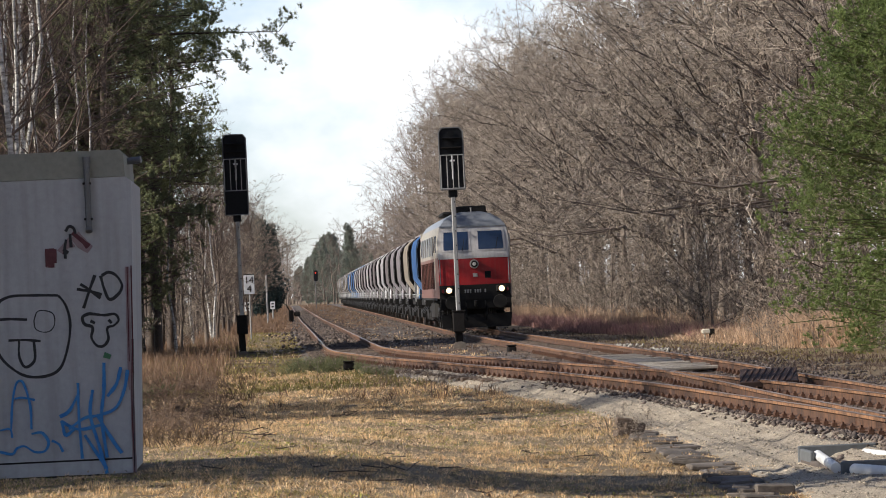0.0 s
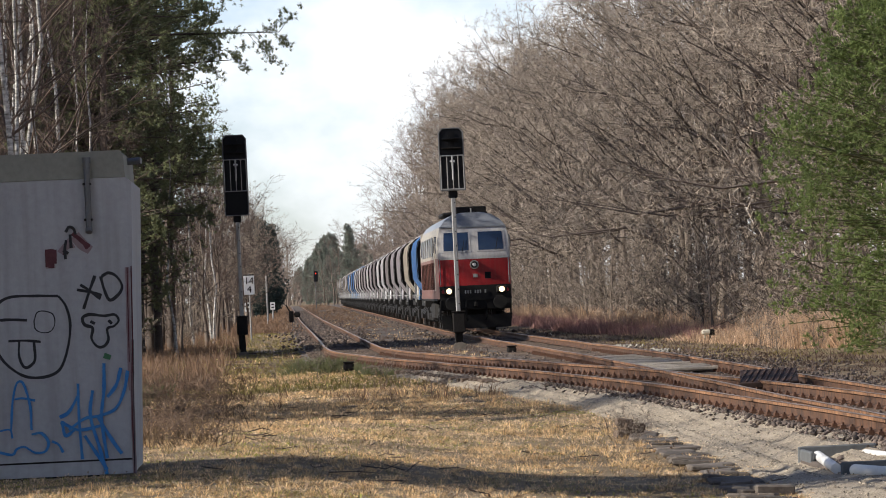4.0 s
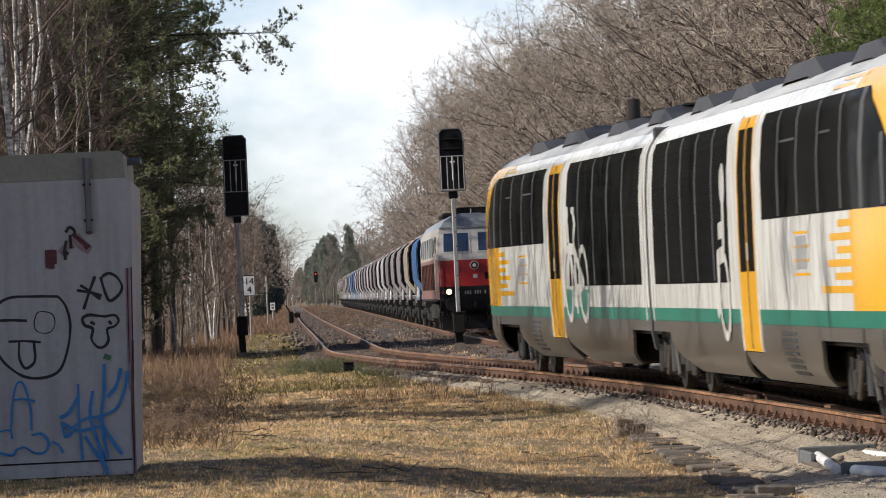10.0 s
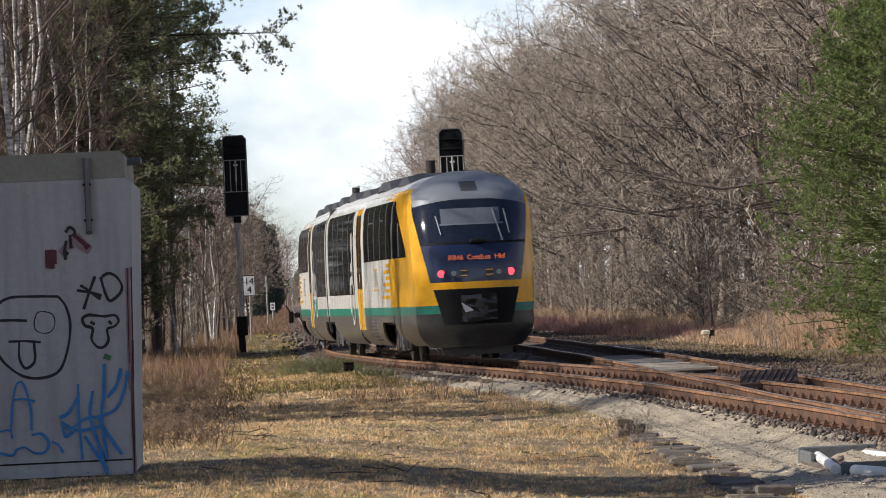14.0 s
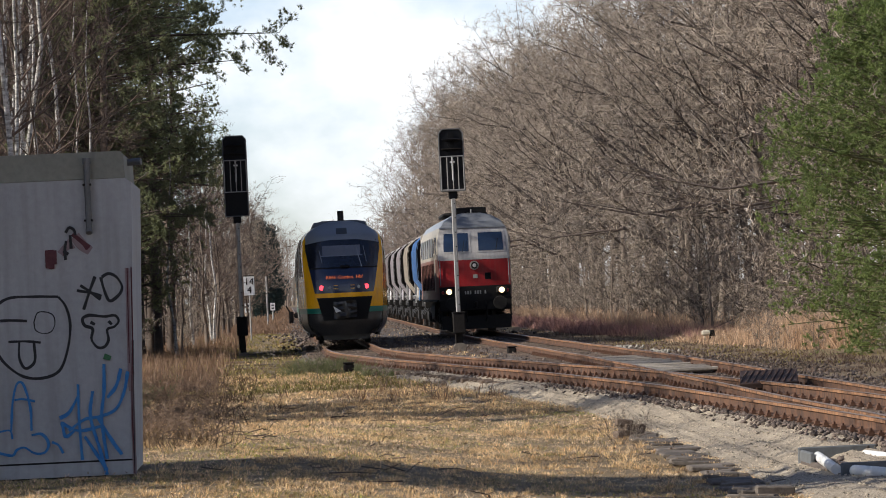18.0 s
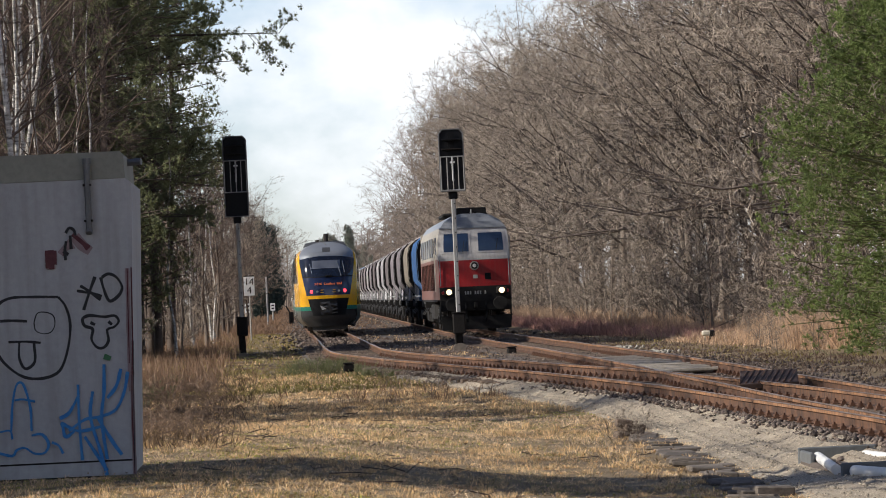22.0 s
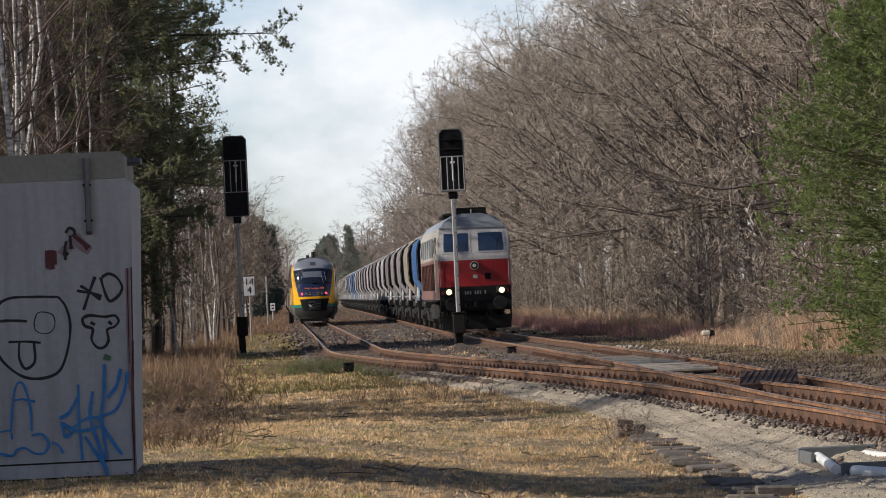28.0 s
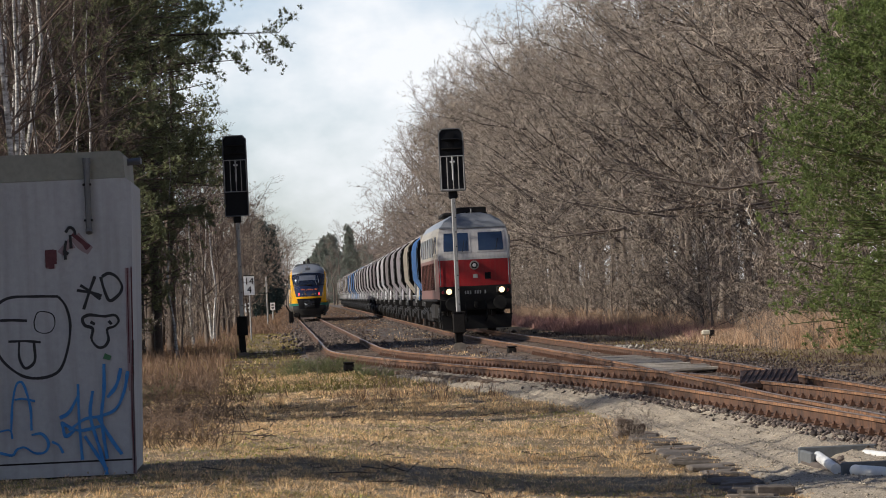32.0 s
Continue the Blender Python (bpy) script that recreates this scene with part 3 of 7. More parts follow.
def path_z(x, y):
    e = abs(x - path_mid(y)) / path_half(y)
    lat = (x - path_mid(y)) / path_half(y)
    rut = 0.045 * noise.noise(Vector((lat * 4.5, y * 0.10, 9))) + 0.04 * noise.noise(Vector((lat * 9, y * 0.16, 4))) + 0.012 * noise.noise(Vector((x * 2, y * 0.8, 9)))
    rise = max(0.0, tz(y) - 0.172 - ground_z(x, y) - 0.045) * sm(-0.1 - 0.75 * sm(52, 64, y), 0.75 - 0.8 * sm(52, 64, y), lat) * sm(101, 92, y)
    return ground_z(x, y) + rise + (0.045 + rut) * sm(1.15, 0.75, e) - 0.05 * sm(1.0, 1.25, e)


gravel = sheet("gravel_path", [lambda y, k=k: path_mid(y) + k * (path_half(y) + wob(y, 5, 0.14)) for k in
                               [-1.3, -1.15] + [-1 + 0.08 * i for i in range(26)] + [1.15, 1.3]], lines((18, 101, 0.4)), path_z, M["gravel"])
tagged(gravel, "pale gravel service path curving beside the rails", "path", kind="structure")

# ================= tracks =================
GAUGE = 0.745
PROFILE = [(-0.036, 0), (0.036, 0), (0.036, -0.035), (0.010, -0.05), (0.009, -0.125), (0.07, -0.145), (0.07, -0.16),
           (-0.07, -0.16), (-0.07, -0.145), (-0.009, -0.125), (-0.010, -0.05), (-0.036, -0.035)]


def rail_geo(fn, off, y0, y1, dz=0.0):
    side, top = Geo(), Geo()
    ys = [y for y in lines((y0, min(y1, 20), 10), (20, min(y1, 200), 1.5), (200, 700, 12)) if y0 <= y <= y1] \
        if y0 < 20 else [y for y in lines((y0, min(y1, 200), 1.5), (200, 700, 12)) if y <= y1]
    ys = sorted(set(ys))
    rows, tops = [], []
    for y in ys:
        s = (fn(y + 0.3) - fn(y - 0.3)) / 0.6
        n = math.hypot(1, s)
        dip = 0.004 * math.sin(y * 0.42 + off) + dz
        rows.append([(fn(y) + (off + px) / n, y - (off + px) * s / n, tz(y) + pz - 0.003 + dip) for px, pz in PROFILE])
        tops.append([(fn(y) + (off + px) / n, y - (off + px) * s / n, tz(y) + 0.002 + dip) for px in (-0.033, 0.033)])
    side.grid(rows, closed=True)
    side.cap(rows[0][::-1]).cap(rows[-1])
    top.grid(tops)
    return side, top


def build_track(name, fn, label, rails):
    tr = thing(name, label, "railway track", kind="structure")
    for off, y0, y1, dz in rails:
        a, b = rail_geo(fn, off, y0, y1, dz)
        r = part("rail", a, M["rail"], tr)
        # Faces below the head take the darker colour with its painted shade.
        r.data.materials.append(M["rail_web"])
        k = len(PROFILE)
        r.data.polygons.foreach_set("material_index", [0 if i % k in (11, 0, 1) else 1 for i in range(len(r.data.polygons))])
        part("running_surface", b, M["rail_top"], r, "worn brownish running surface")
    return tr


track_a = build_track("track_siding", t1, "rusty curved railway track on timber sleepers",
                      [(-GAUGE, -140, 700, 0), (GAUGE, 33, 700, -0.003)])
track_b = build_track("track_main", t2, "rusty straight railway track on timber sleepers",
                      [(-GAUGE, 38, 700, -0.005), (GAUGE, -140, 700, 0)])

sleeper_me = Geo().box((0, 0, -0.08), (2.5, 0.25, 0.16), 0.02).mesh("sleeper")
sleeper_me.materials.append(M["sleeper"])
CLIP = Geo()
CLIP.box((0, 0, 0.012), (0.30, 0.19, 0.024))
for sx in (-0.10, 0.10):
    CLIP.box((sx, 0, 0.04), (0.055, 0.10, 0.036))
    CLIP.tube((sx, 0, 0.05), (sx, 0, 0.085), 0.022, 0.016, 5)
clip_me = CLIP.mesh("rail_fastening")
clip_me.materials.append(M["clip"])


def sleepers(track, fn, y0, y1, step, far):
    y, i = y0, 0
    rnd = random.Random(int(y0 * 7) + 3)
    while y < y1:
        s = (fn(y + 0.3) - fn(y - 0.3)) / 0.6
        ang = -math.degrees(math.atan(s))
        ob = new("sleeper", sleeper_me)
        ob.parent = track
        ob.matrix_world = pose(fn(y) + rnd.uniform(-0.05, 0.05), y, tz(y) - 0.185 + rnd.uniform(-0.008, 0.008), 0, 0, ang + rnd.uniform(-1.2, 1.2))
        if y < far:
            for off in (-GAUGE, GAUGE):
                if fn is t2 and y < 52:
                    continue
                c = new("rail_fastening", clip_me)
                c.parent = track
                n = math.hypot(1, s)
                c.matrix_world = pose(fn(y) + off / n, y - off * s / n, tz(y) - 0.183, 0, 0, ang)
        y += step
        i += 1


sleepers(track_a, t1, 40, 235, 0.64, 125)
sleepers(track_b, t2, 47, 172, 0.64, 112)

# half-sunk old timbers left of the siding
for i, (y, dx) in enumerate(((118, 0.1), (121.5, -0.2), (125, 0.0), (128.6, 0.15), (132, -0.1), (136, 0.1), (141, 0), (147, 0.1), (153, -.1))):
    ob = tagged(new("old_sleeper", sleeper_me), "rotten timber sleeper half sunk in moss beside the track", "sleeper", "old timbers")
    x = t1(y) - 2.4 + dx
    ob.matrix_world = pose(x, y, ground_z(x, y) + 0.03, 0, 1.5 * (-1) ** i, 5 * dx)

# boards and a ribbed rusty panel between the rails
def crossing_boards():
    th = thing("crossing_panel", "grey weathered boards laid between the rails", "boards", kind="structure")
    me = Geo().box((0, 0, 0), (1.15, 0.23, 0.06), 0.012).mesh("board")
    me.materials.append(M["plank"])
    y = 80.0
    while y < 97:
        if int(y * 10) % 7 and int(y * 3.7) % 5:
            b = new("board", me)
            b.parent = th
            b.matrix_world = pose(t2(y) + random.uniform(-0.08, 0.12), y, tz(y) - 0.12 + random.uniform(-0.012, 0.02), 0, random.uniform(-1.5, 1.5), random.uniform(-4, 4))
        y += 0.26


def ribbed_panel():
    th = thing("ribbed_panel", "dark rusty ribbed steel panel propped between the rails", "panel")
    th.matrix_world = pose(7.12, 66.6, 0.12, 4.6, 0, -6)
    part("plate", Geo().box((0, 0, -0.02), (0.86, 1.9, 0.045), 0.012), M["grate"], th)
    part("edge_bar", Geo().box((0, -0.95, -0.04), (0.88, 0.05, 0.09), 0.012), M["grate"], th)
    me = Geo().box((0, 0, 0.010), (0.022, 1.75, 0.022), 0.006).mesh("rib")
    me.materials.append(M["rail_web"])
    for i in range(9):
        r = new("rib", me)
        r.parent = th
        r.matrix_basis = pose(-0.37 + 0.0925 * i, 0, 0, 0, 0, -4)


crossing_boards()
ribbed_panel()


# ================= railcar =================
CAR = 20.45      # length of one half
HW = [(0.32, 1.10), (0.54, 1.32), (0.64, 1.37), (1.0, 1.405), (1.6, 1.42), (2.3, 1.42), (3.0, 1.395), (3.4, 1.315), (3.60, 1.15), (3.76, 0.90), (3.87, 0.60), (3.93, 0.30), (3.95, 0.0)]


def half_w(z):
    return hermite([a for a, _ in HW], [b for _, b in HW], z) if z < 3.6 else np.interp(z, [a for a, _ in HW], [b for _, b in HW])


def rake(z):
    """How far the raked end face lies behind the tip at height z."""
    low = 0.10 * sm(0.75, 0.30, z)
    return low + (0.0 if z < 1.7 else 0.26 * (z - 1.7) ** 1.55 + 0.12 * sm(3.35, 3.98, z))


EDGE = 0.40      # the rounded corners start this far behind the tip


def taper(d, z=1.0):
    """The body narrows towards its end, more so low down."""
    k = float(np.interp(z, [0.3, 1.7, 2.6, 3.4], [0.15, 0.14, 0.108, 0.09]))
    return 1.0 if d > 3.0 else 1 - k * (1 - max(d, 0) / 3.0) ** 1.35


def along(y):
    """Where a feature of the side lies along the body."""
    return y - 0.72 * float(np.interp(y, [3, 9, 14.5, 19.8], [0, 1, 1, 0]))


def skin(side, y, z, out=0.0):
    """A point of the outer skin; y from the tip, side -1 or 1."""
    y = along(y)
    d = y - rake(z) - EDGE
    return (side * (half_w(z) * taper(d, z) + out), y, z)


def zrange(z0, z1, step=0.18):
    zs = [z0] + [a for a, _ in HW if z0 + 0.02 < a < z1 - 0.02] + [z1]
    full = []
    for a, b in zip(zs[:-1], zs[1:]):
        k = max(1, math.ceil((b - a) / step))
        full += [a + (b - a) * i / k for i in range(k)]
    return full + [z1]


def panel(y0, y1, z0, z1, side, out=0.0, thick=0.04, geo=None, fine=None):
    """A shell on the side; y0 and y1 may depend on z."""
    f0 = y0 if callable(y0) else (lambda z: y0)
    f1 = y1 if callable(y1) else (lambda z: y1)
    zs = zrange(z0, z1)
    span = f1(z0) - f0(z0)
    near = min(f0(z0), f0(z1)) < 2.6
    k = fine or (max(2, min(14, int(span / 0.25))) if near else 1)
    geo = geo or Geo()
    us = [i / k for i in range(k + 1)]
    outer = [[skin(side, max(f0(z) + (f1(z) - f0(z)) * u, rake(z) + EDGE), z, out) for u in us] for z in zs]
    inner = [[skin(side, max(f0(z) + (f1(z) - f0(z)) * u, rake(z) + EDGE), z, out - thick) for u in us] for z in zs]
    geo.grid(outer).grid(inner)
    rim = [outer[0], inner[0]], [outer[-1], inner[-1]]
    for a, b in rim:
        geo.grid([a, b])
    geo.grid([[r[0] for r in outer], [r[0] for r in inner]])
    geo.grid([[r[-1] for r in outer], [r[-1] for r in inner]])
    return geo


def face_pt(u, z, w, out=0.0):
    """The curved end face: u from -1 to 1 across, w its half width there."""
    full = half_w(z) * taper(0, z)
    x = u * w
    bulge = (0.20 + EDGE) * (1 - min(1, abs(x) / max(full, 0.01)) ** 3) * sm(3.94, 3.40, z)
    return (x, rake(z) + EDGE - bulge - out, z)


def mask_w(z):
    return np.interp(z, [0.32, 0.82, 1.50, 1.64, 2.42, 3.0, 3.20, 3.32], [0.62, 0.70, 0.88, 0.93, 1.08, 1.17, 1.18, 1.15])


def face_part(z0, z1, u0, u1, out=0.0, n=24):
    """Part of the end face between heights and between widths (functions of z)."""
    zs = zrange(z0, z1, 0.09)
    g = Geo()
    fr = [[face_pt(1, z, u0(z) + (u1(z) - u0(z)) * i / n, out) for i in range(n + 1)] for z in zs]
    bk = [[(x, y + 0.05 + out, z) for x, y, z in r] for r in fr]
    g.grid(fr).grid(bk)
    g.grid([fr[0], bk[0]]).grid([fr[-1], bk[-1]])
    g.grid([[r[0] for r in fr], [r[0] for r in bk]]).grid([[r[-1] for r in fr], [r[-1] for r in bk]])
    return g


def edge(z):
    return half_w(z) * taper(0, z)


def stroke_panel(side, pts, r, geo):
    """A painted line on the side: thin strip segments following points (y, z)."""
    for (ya, za), (yb, zb) in zip(pts[:-1], pts[1:]):
        dy, dz = yb - ya, zb - za
        n = math.hypot(dy, dz) or 1
        oy, oz = -dz / n * r, dy / n * r
        ey, ez = dy / n * r * 0.5, dz / n * r * 0.5
        q = [(ya - ey + oy, za - ez + oz), (yb + ey + oy, zb + ez + oz), (yb + ey - oy, zb + ez - oz), (ya - ey - oy, za - ez - oz)]
        geo.cap([skin(side, a, b, 0.013) for a, b in q])
        geo.cap([skin(side, a, b, 0.011) for a, b in q][::-1])


def arc(cy, cz, r, a0=0, a1=360, n=20):
    return [(cy + r * math.cos(radians(a0 + (a1 - a0) * i / n)), cz + r * math.sin(radians(a0 + (a1 - a0) * i / n))) for i in range(n + 1)]


def railcar_half(rear):
    """One half of the railcar, its tip at the origin, its inner end towards +y."""
    seen = -1 if rear else 1
    car = thing("railcar", "yellow and white diesel railcar half with a green stripe", "railcar", "railcar halves")
    P = lambda name, geo, m, label="", smooth=True, parent=None: part(name, geo, M[m], parent or car, label, smooth)
    slant_f = lambda z: 1.15 + 1.65 * (max(z - 2.2, 0) / 1.2) ** 1.5
    for s in (-1, 1):
        # shells
        P("side_wall", panel(3.75, CAR, 1.18, 3.60, s), "r_white", "white side wall with streaks of dirt and painted tree shade")
        P("cab_side", panel(lambda z: rake(z) + EDGE, 3.75, 1.18, 3.60, s, fine=16), "r_yellow", "yellow cab side")
        P("stripe", panel(lambda z: 0.12, CAR, 1.01, 1.18, s, 0.002, fine=14), "r_green", "green stripe")
        # skirt pieces with gaps for the bogies
        for a, b, z0 in ((0.10, 3.05, 0.36), (6.3, 10.9, 0.34), (12.35, CAR - 1.75, 0.34)):
            P("skirt", panel(lambda z, a=a, z0=z0: a + (0.9 * sm(0.75, z0, z) if a > 5 else 0.25 * sm(0.8, z0, z)),
                             lambda z, b=b, z0=z0: b - (0.9 * sm(0.75, z0, z) if b < 4 or b > 15 else 0), z0, 1.01, s, -0.005), "r_skirt", "grey dirty skirt panel")
        P("skirt", panel(3.05, 6.3, 0.86, 1.01, s, -0.005), "r_skirt")
        P("skirt", panel(CAR - 1.75, CAR - 0.15, 0.86, 1.01, s, -0.005), "r_skirt")
        P("skirt", panel(10.9, 12.35, 0.34, 0.68, s, -0.005), "r_skirt")
        # window bands
        P("cab_window", panel(lambda z: slant_f(z), 2.88, 2.20, 3.40, s, 0.014, 0.03, fine=16), "r_glass", "slanting dark cab window")
        P("window_post", panel(1.92, 2.06, 2.22, 2.92, s, 0.018, 0.02, fine=3), "r_post", "thin grey pillar")
        w1 = P("window", panel(3.08, 10.35, 2.20, 3.40, s, 0.008, 0.02, fine=30), "r_glass", "dark tinted window band")
        w2 = P("window", panel(13.15, 19.75, 1.50, 3.40, s, 0.008, 0.02, fine=6), "r_glass", "tall dark tinted window band")
        for y in (4.25, 5.9, 7.5, 9.05):
            P("window_post", panel(y - 0.045, y + 0.045, 2.22, 3.38, s, 0.014, 0.02), "r_post", parent=w1)
        P("window_post", panel(2.86, 3.08, 2.20, 3.40, s, 0.012, 0.02, fine=4), "r_post", "grey pillar", parent=w1)
        for y in (14.45, 15.8, 17.1, 18.4):
            P("window_post", panel(y - 0.04, y + 0.04, 1.52, 3.38, s, 0.014, 0.02), "r_post", parent=w2)
        for ya, yb in ((5.0, 5.75), (7.7, 8.9)):
            P("vent_window", panel(ya, yb, 3.02, 3.05, s, 0.014, 0.02), "r_dark", parent=w1)
        # doors
        d = P("door", panel(10.95, 12.30, 0.69, 3.42, s, 0.006, 0.04), "r_yellow", "yellow double door with dark narrow panes")
        for ya, yb in ((11.05, 11.52), (11.70, 12.18)):
            P("door_pane", panel(ya, yb, 1.62, 3.28, s, 0.011, 0.02), "r_glass", parent=d)
        P("door_seam", panel(11.60, 11.635, 0.72, 3.40, s, 0.012, 0.02), "r_dark", parent=d)
        P("door_handle", panel(11.53, 11.57, 1.75, 1.95, s, 0.015, 0.02), "sign_white", "white grab handle", parent=d)
        for ya, yb in ((10.85, 10.95), (12.30, 12.40)):
            P("door_frame", panel(ya, yb, 0.69, 3.46, s, 0.010, 0.03), "r_white")
        # end of the half, seam and hatch lines
        P("end_seal", panel(CAR - 0.06, CAR + 0.05, 0.6, 3.66, s, 0.012, 0.06), "r_dark", "dark rubber joint strip")
        P("grab_rail", panel(CAR - 0.42, CAR - 0.34, 1.0, 3.5, s, 0.012, 0.02), "r_roof", "pale upright strip")
        for y in (2.35, 3.3):
            P("panel_seam", panel(y, y + 0.02, 0.40, 1.0, s, 0.001, 0.01), "r_dark")
        for k in range(7):
            P("vent_slat", panel(8.2, 9.3, 0.45 + 0.075 * k, 0.49 + 0.075 * k, s, 0.004, 0.012), "r_dark", parent=None)
        # yellow bars fading from the cab, small coat of arms
        for k, (ya, yb) in enumerate(((3.75, 5.9), (3.75, 4.9), (3.75, 5.4), (3.75, 4.7), (3.75, 5.2), (3.75, 4.6))):
            z = 1.36 + 0.135 * k
            P("yellow_bar", panel(ya, yb, z, z + 0.075, s, 0.003, 0.01), "r_yellow")
        for k, (ya, yb) in enumerate(((3.4, 5.5), (3.5, 5.0))):
            P("yellow_bar", panel(ya, yb, 3.46 + 0.075 * k, 3.50 + 0.075 * k, s, 0.003, 0.01), "r_yellow")
        for k in range(4):
            P("crest_bar", panel(7.0 + 0.22 * k, 7.13 + 0.22 * k, 1.62, 1.98, s, 0.003, 0.01), "r_grey")
            P("crest_bar", panel(6.75 + 0.02 * k, 8.0 - 0.02 * k, 1.55 + 0.15 * k, 1.58 + 0.15 * k, s, 0.002, 0.01), "r_yellow")
    # large white picture of a bicycle or of a wheelchair by the door
    g, gg = Geo(), Geo()
    if not rear:
        tall = lambda pts: [(a, 1.53 + (b - 1.53) * 1.28) for a, b in pts]
        for cy in (13.15, 14.75):
            stroke_panel(seen, tall(arc(cy, 1.53, 0.42, n=28)), 0.06, g)
            low = [(a, b) for a, b in tall(arc(cy, 1.53, 0.37, 180, 360, 18)) if b < 1.49]
            gg.cap([skin(seen, a, b, 0.009) for a, b in low]).cap([skin(seen, a, b, 0.006) for a, b in low][::-1])
        for line in ([(13.15, 1.53), (13.32, 2.15), (13.22, 2.62)], [(13.36, 2.10), (14.0, 1.42), (14.75, 1.53)], [(13.36, 2.08), (13.92, 2.06), (14.75, 1.53)],
                     [(14.0, 1.12), (13.98, 1.62), (13.88, 2.25), (14.05, 2.45), (13.92, 2.64)]):
            stroke_panel(seen, line, 0.085, g)
        stroke_panel(seen, [(13.10, 2.64), (13.32, 2.64)], 0.09, g)
        stroke_panel(seen, [(13.72, 2.66), (14.02, 2.66)], 0.05, g)
        P("pictogram_fill", gg, "r_green", "green field inside the painted wheels", False)
    else:
        stroke_panel(seen, [(a, 1.35 + (b - 1.35) * 1.2) for a, b in arc(13.65, 1.35, 0.42, 90, 400)], 0.06, g)
        for line in ([(13.5, 2.45), (13.55, 1.85), (14.05, 1.80), (14.1, 1.25), (14.3, 1.15)], [(13.5, 2.15), (13.9, 2.12)]):
            stroke_panel(seen, line, 0.10, g)
        stroke_panel(seen, [(a, 2.68 + (b - 2.68) * 1.4) for a, b in arc(13.5, 2.68, 0.10)], 0.11, g)
    P("pictogram", g, "r_white", "white painted pictogram", False)
    # roof
    rows = []
    ys = [0.0, 0.12, 0.3, 0.55, 0.9, 1.4, 2.2, 4.0, 8.0, 12.0, 16.0, CAR]
    zs = zrange(3.60, 3.95, 0.06)
    g = Geo()
    for dd in ys:
        ring = []
        for z in zs:
            y = rake(z) + EDGE + dd if dd < 3 else dd
            ring.append((-(half_w(z) * taper(y - rake(z) - EDGE, z)) * 0.999, y, z - 0.002))
        ring += [(-x, y, z) for x, y, z in ring[::-1]]
        rows.append(ring)
    cap_rows = rows[:6]
    g.grid(cap_rows)
    P("cab_roof", g, "r_grey", "smooth grey cab roof")
    zs = zrange(3.60, 3.95, 0.08)
    rows = []
    for dd in (1.4, 1.8, 2.2, 2.6, 3.0, 3.4, 8, 14, CAR):
        ring = []
        for z in zs:
            y = rake(z) + EDGE + dd if dd < 4 else dd
            ring.append((-half_w(z) * taper(y - rake(z) - EDGE, z), y, z))
        rows.append(ring + [(-x, yy, z) for x, yy, z in ring[::-1]])
    P("roof", Geo().grid(rows), "r_roof", "pale grey roof")
    P("floor_pan", Geo().box((0, CAR / 2 + 0.6, 0.86), (2.5, CAR - 1.6, 0.12), 0.02), "r_dark")
    P("bulkhead", Geo().box((0, CAR - 0.05, 2.2), (2.55, 0.06, 2.9), 0.02), "r_dark")
    P("bulkhead", Geo().box((0, 2.6, 2.1), (2.5, 0.06, 2.4), 0.02), "r_dark")
    P("joint_bellows", Geo().prism([(-1.15, 0.7), (1.15, 0.7), (1.15, 3.5), (0.95, 3.7), (-0.95, 3.7), (-1.15, 3.5)], CAR - 0.04, CAR + 0.03), "r_dark", "dark rubber bellows")
    # roof equipment: dark boxes with pale sloping ends
    for y0, y1, w, h in ((3.6, 7.0, 0.92, 0.24), (7.8, 11.8, 0.92, 0.27), (12.8, 16.2, 0.92, 0.22), (16.8, 20.0, 0.92, 0.25)):
        e = 1.1
        q = Geo()
        prof = [(y0, 3.66), (y0 + e, 3.74 + h), (y1 - e, 3.74 + h), (y1, 3.66)]
        top = [[(sx * w * k, y, z - dz) for y, z in prof] for sx, k, dz in ((-1, 1.02, 0.10 + h * 0.5), (-1, 0.92, 0.03), (-1, 0.6, -0.02), (1, 0.6, -0.02), (1, 0.92, 0.03), (1, 1.02, 0.10 + h * 0.5))]
        q.grid(top)
        unit = P("roof_unit", q, "r_dark", "dark roof equipment cover")
        for ya, yb, da, db in (((y1 - e, y1 - 0.08, 3.74 + h, 3.69),) if rear else ((y0 + 0.08, y0 + e, 3.69, 3.74 + h),)):
            f = Geo().grid([[(sx * w * 0.88, yy, zz + 0.012 - (0.035 if abs(sx) > 0.9 else 0.0)) for sx in (-1, -0.6, 0, 0.6, 1)] for yy, zz in ((ya, da + 0.02), (yb, db + 0.02))])
            P("sloping_cover", f, "r_roof", "pale sloping cover", parent=unit)
        for k in range(4):
            P("fan_grille", Geo().tube((-0.35 + 0.7 * (k % 2), y0 + e + 0.4 + 0.7 * (k // 2), 3.74 + h), (-0.35 + 0.7 * (k % 2), y0 + e + 0.4 + 0.7 * (k // 2), 3.77 + h), 0.26, 0.24, 14), "black", parent=unit)
    ex = 8.9 if rear else 11.2
    P("exhaust", Geo().tube((0.1, ex, 3.9), (0.1, ex, 4.40), 0.105, 0.105, 12), "r_bogie", "dark exhaust stack")
    # end face
    ew = edge
    P("cowl", face_part(0.32, 1.01, lambda z: -ew(z), lambda z: ew(z), 0.0), "r_cowl", "dark grey lower cowl")
    for s in (-1, 1):
        P("stripe", face_part(1.01, 1.18, lambda z: s * mask_w(z) * 0.99, lambda z: s * ew(z), 0.0, 10), "r_green")
        P("face_pillar", face_part(1.18, 3.32, lambda z: s * mask_w(z), lambda z: s * ew(z), 0.0, 10), "r_yellow", "yellow pillar")
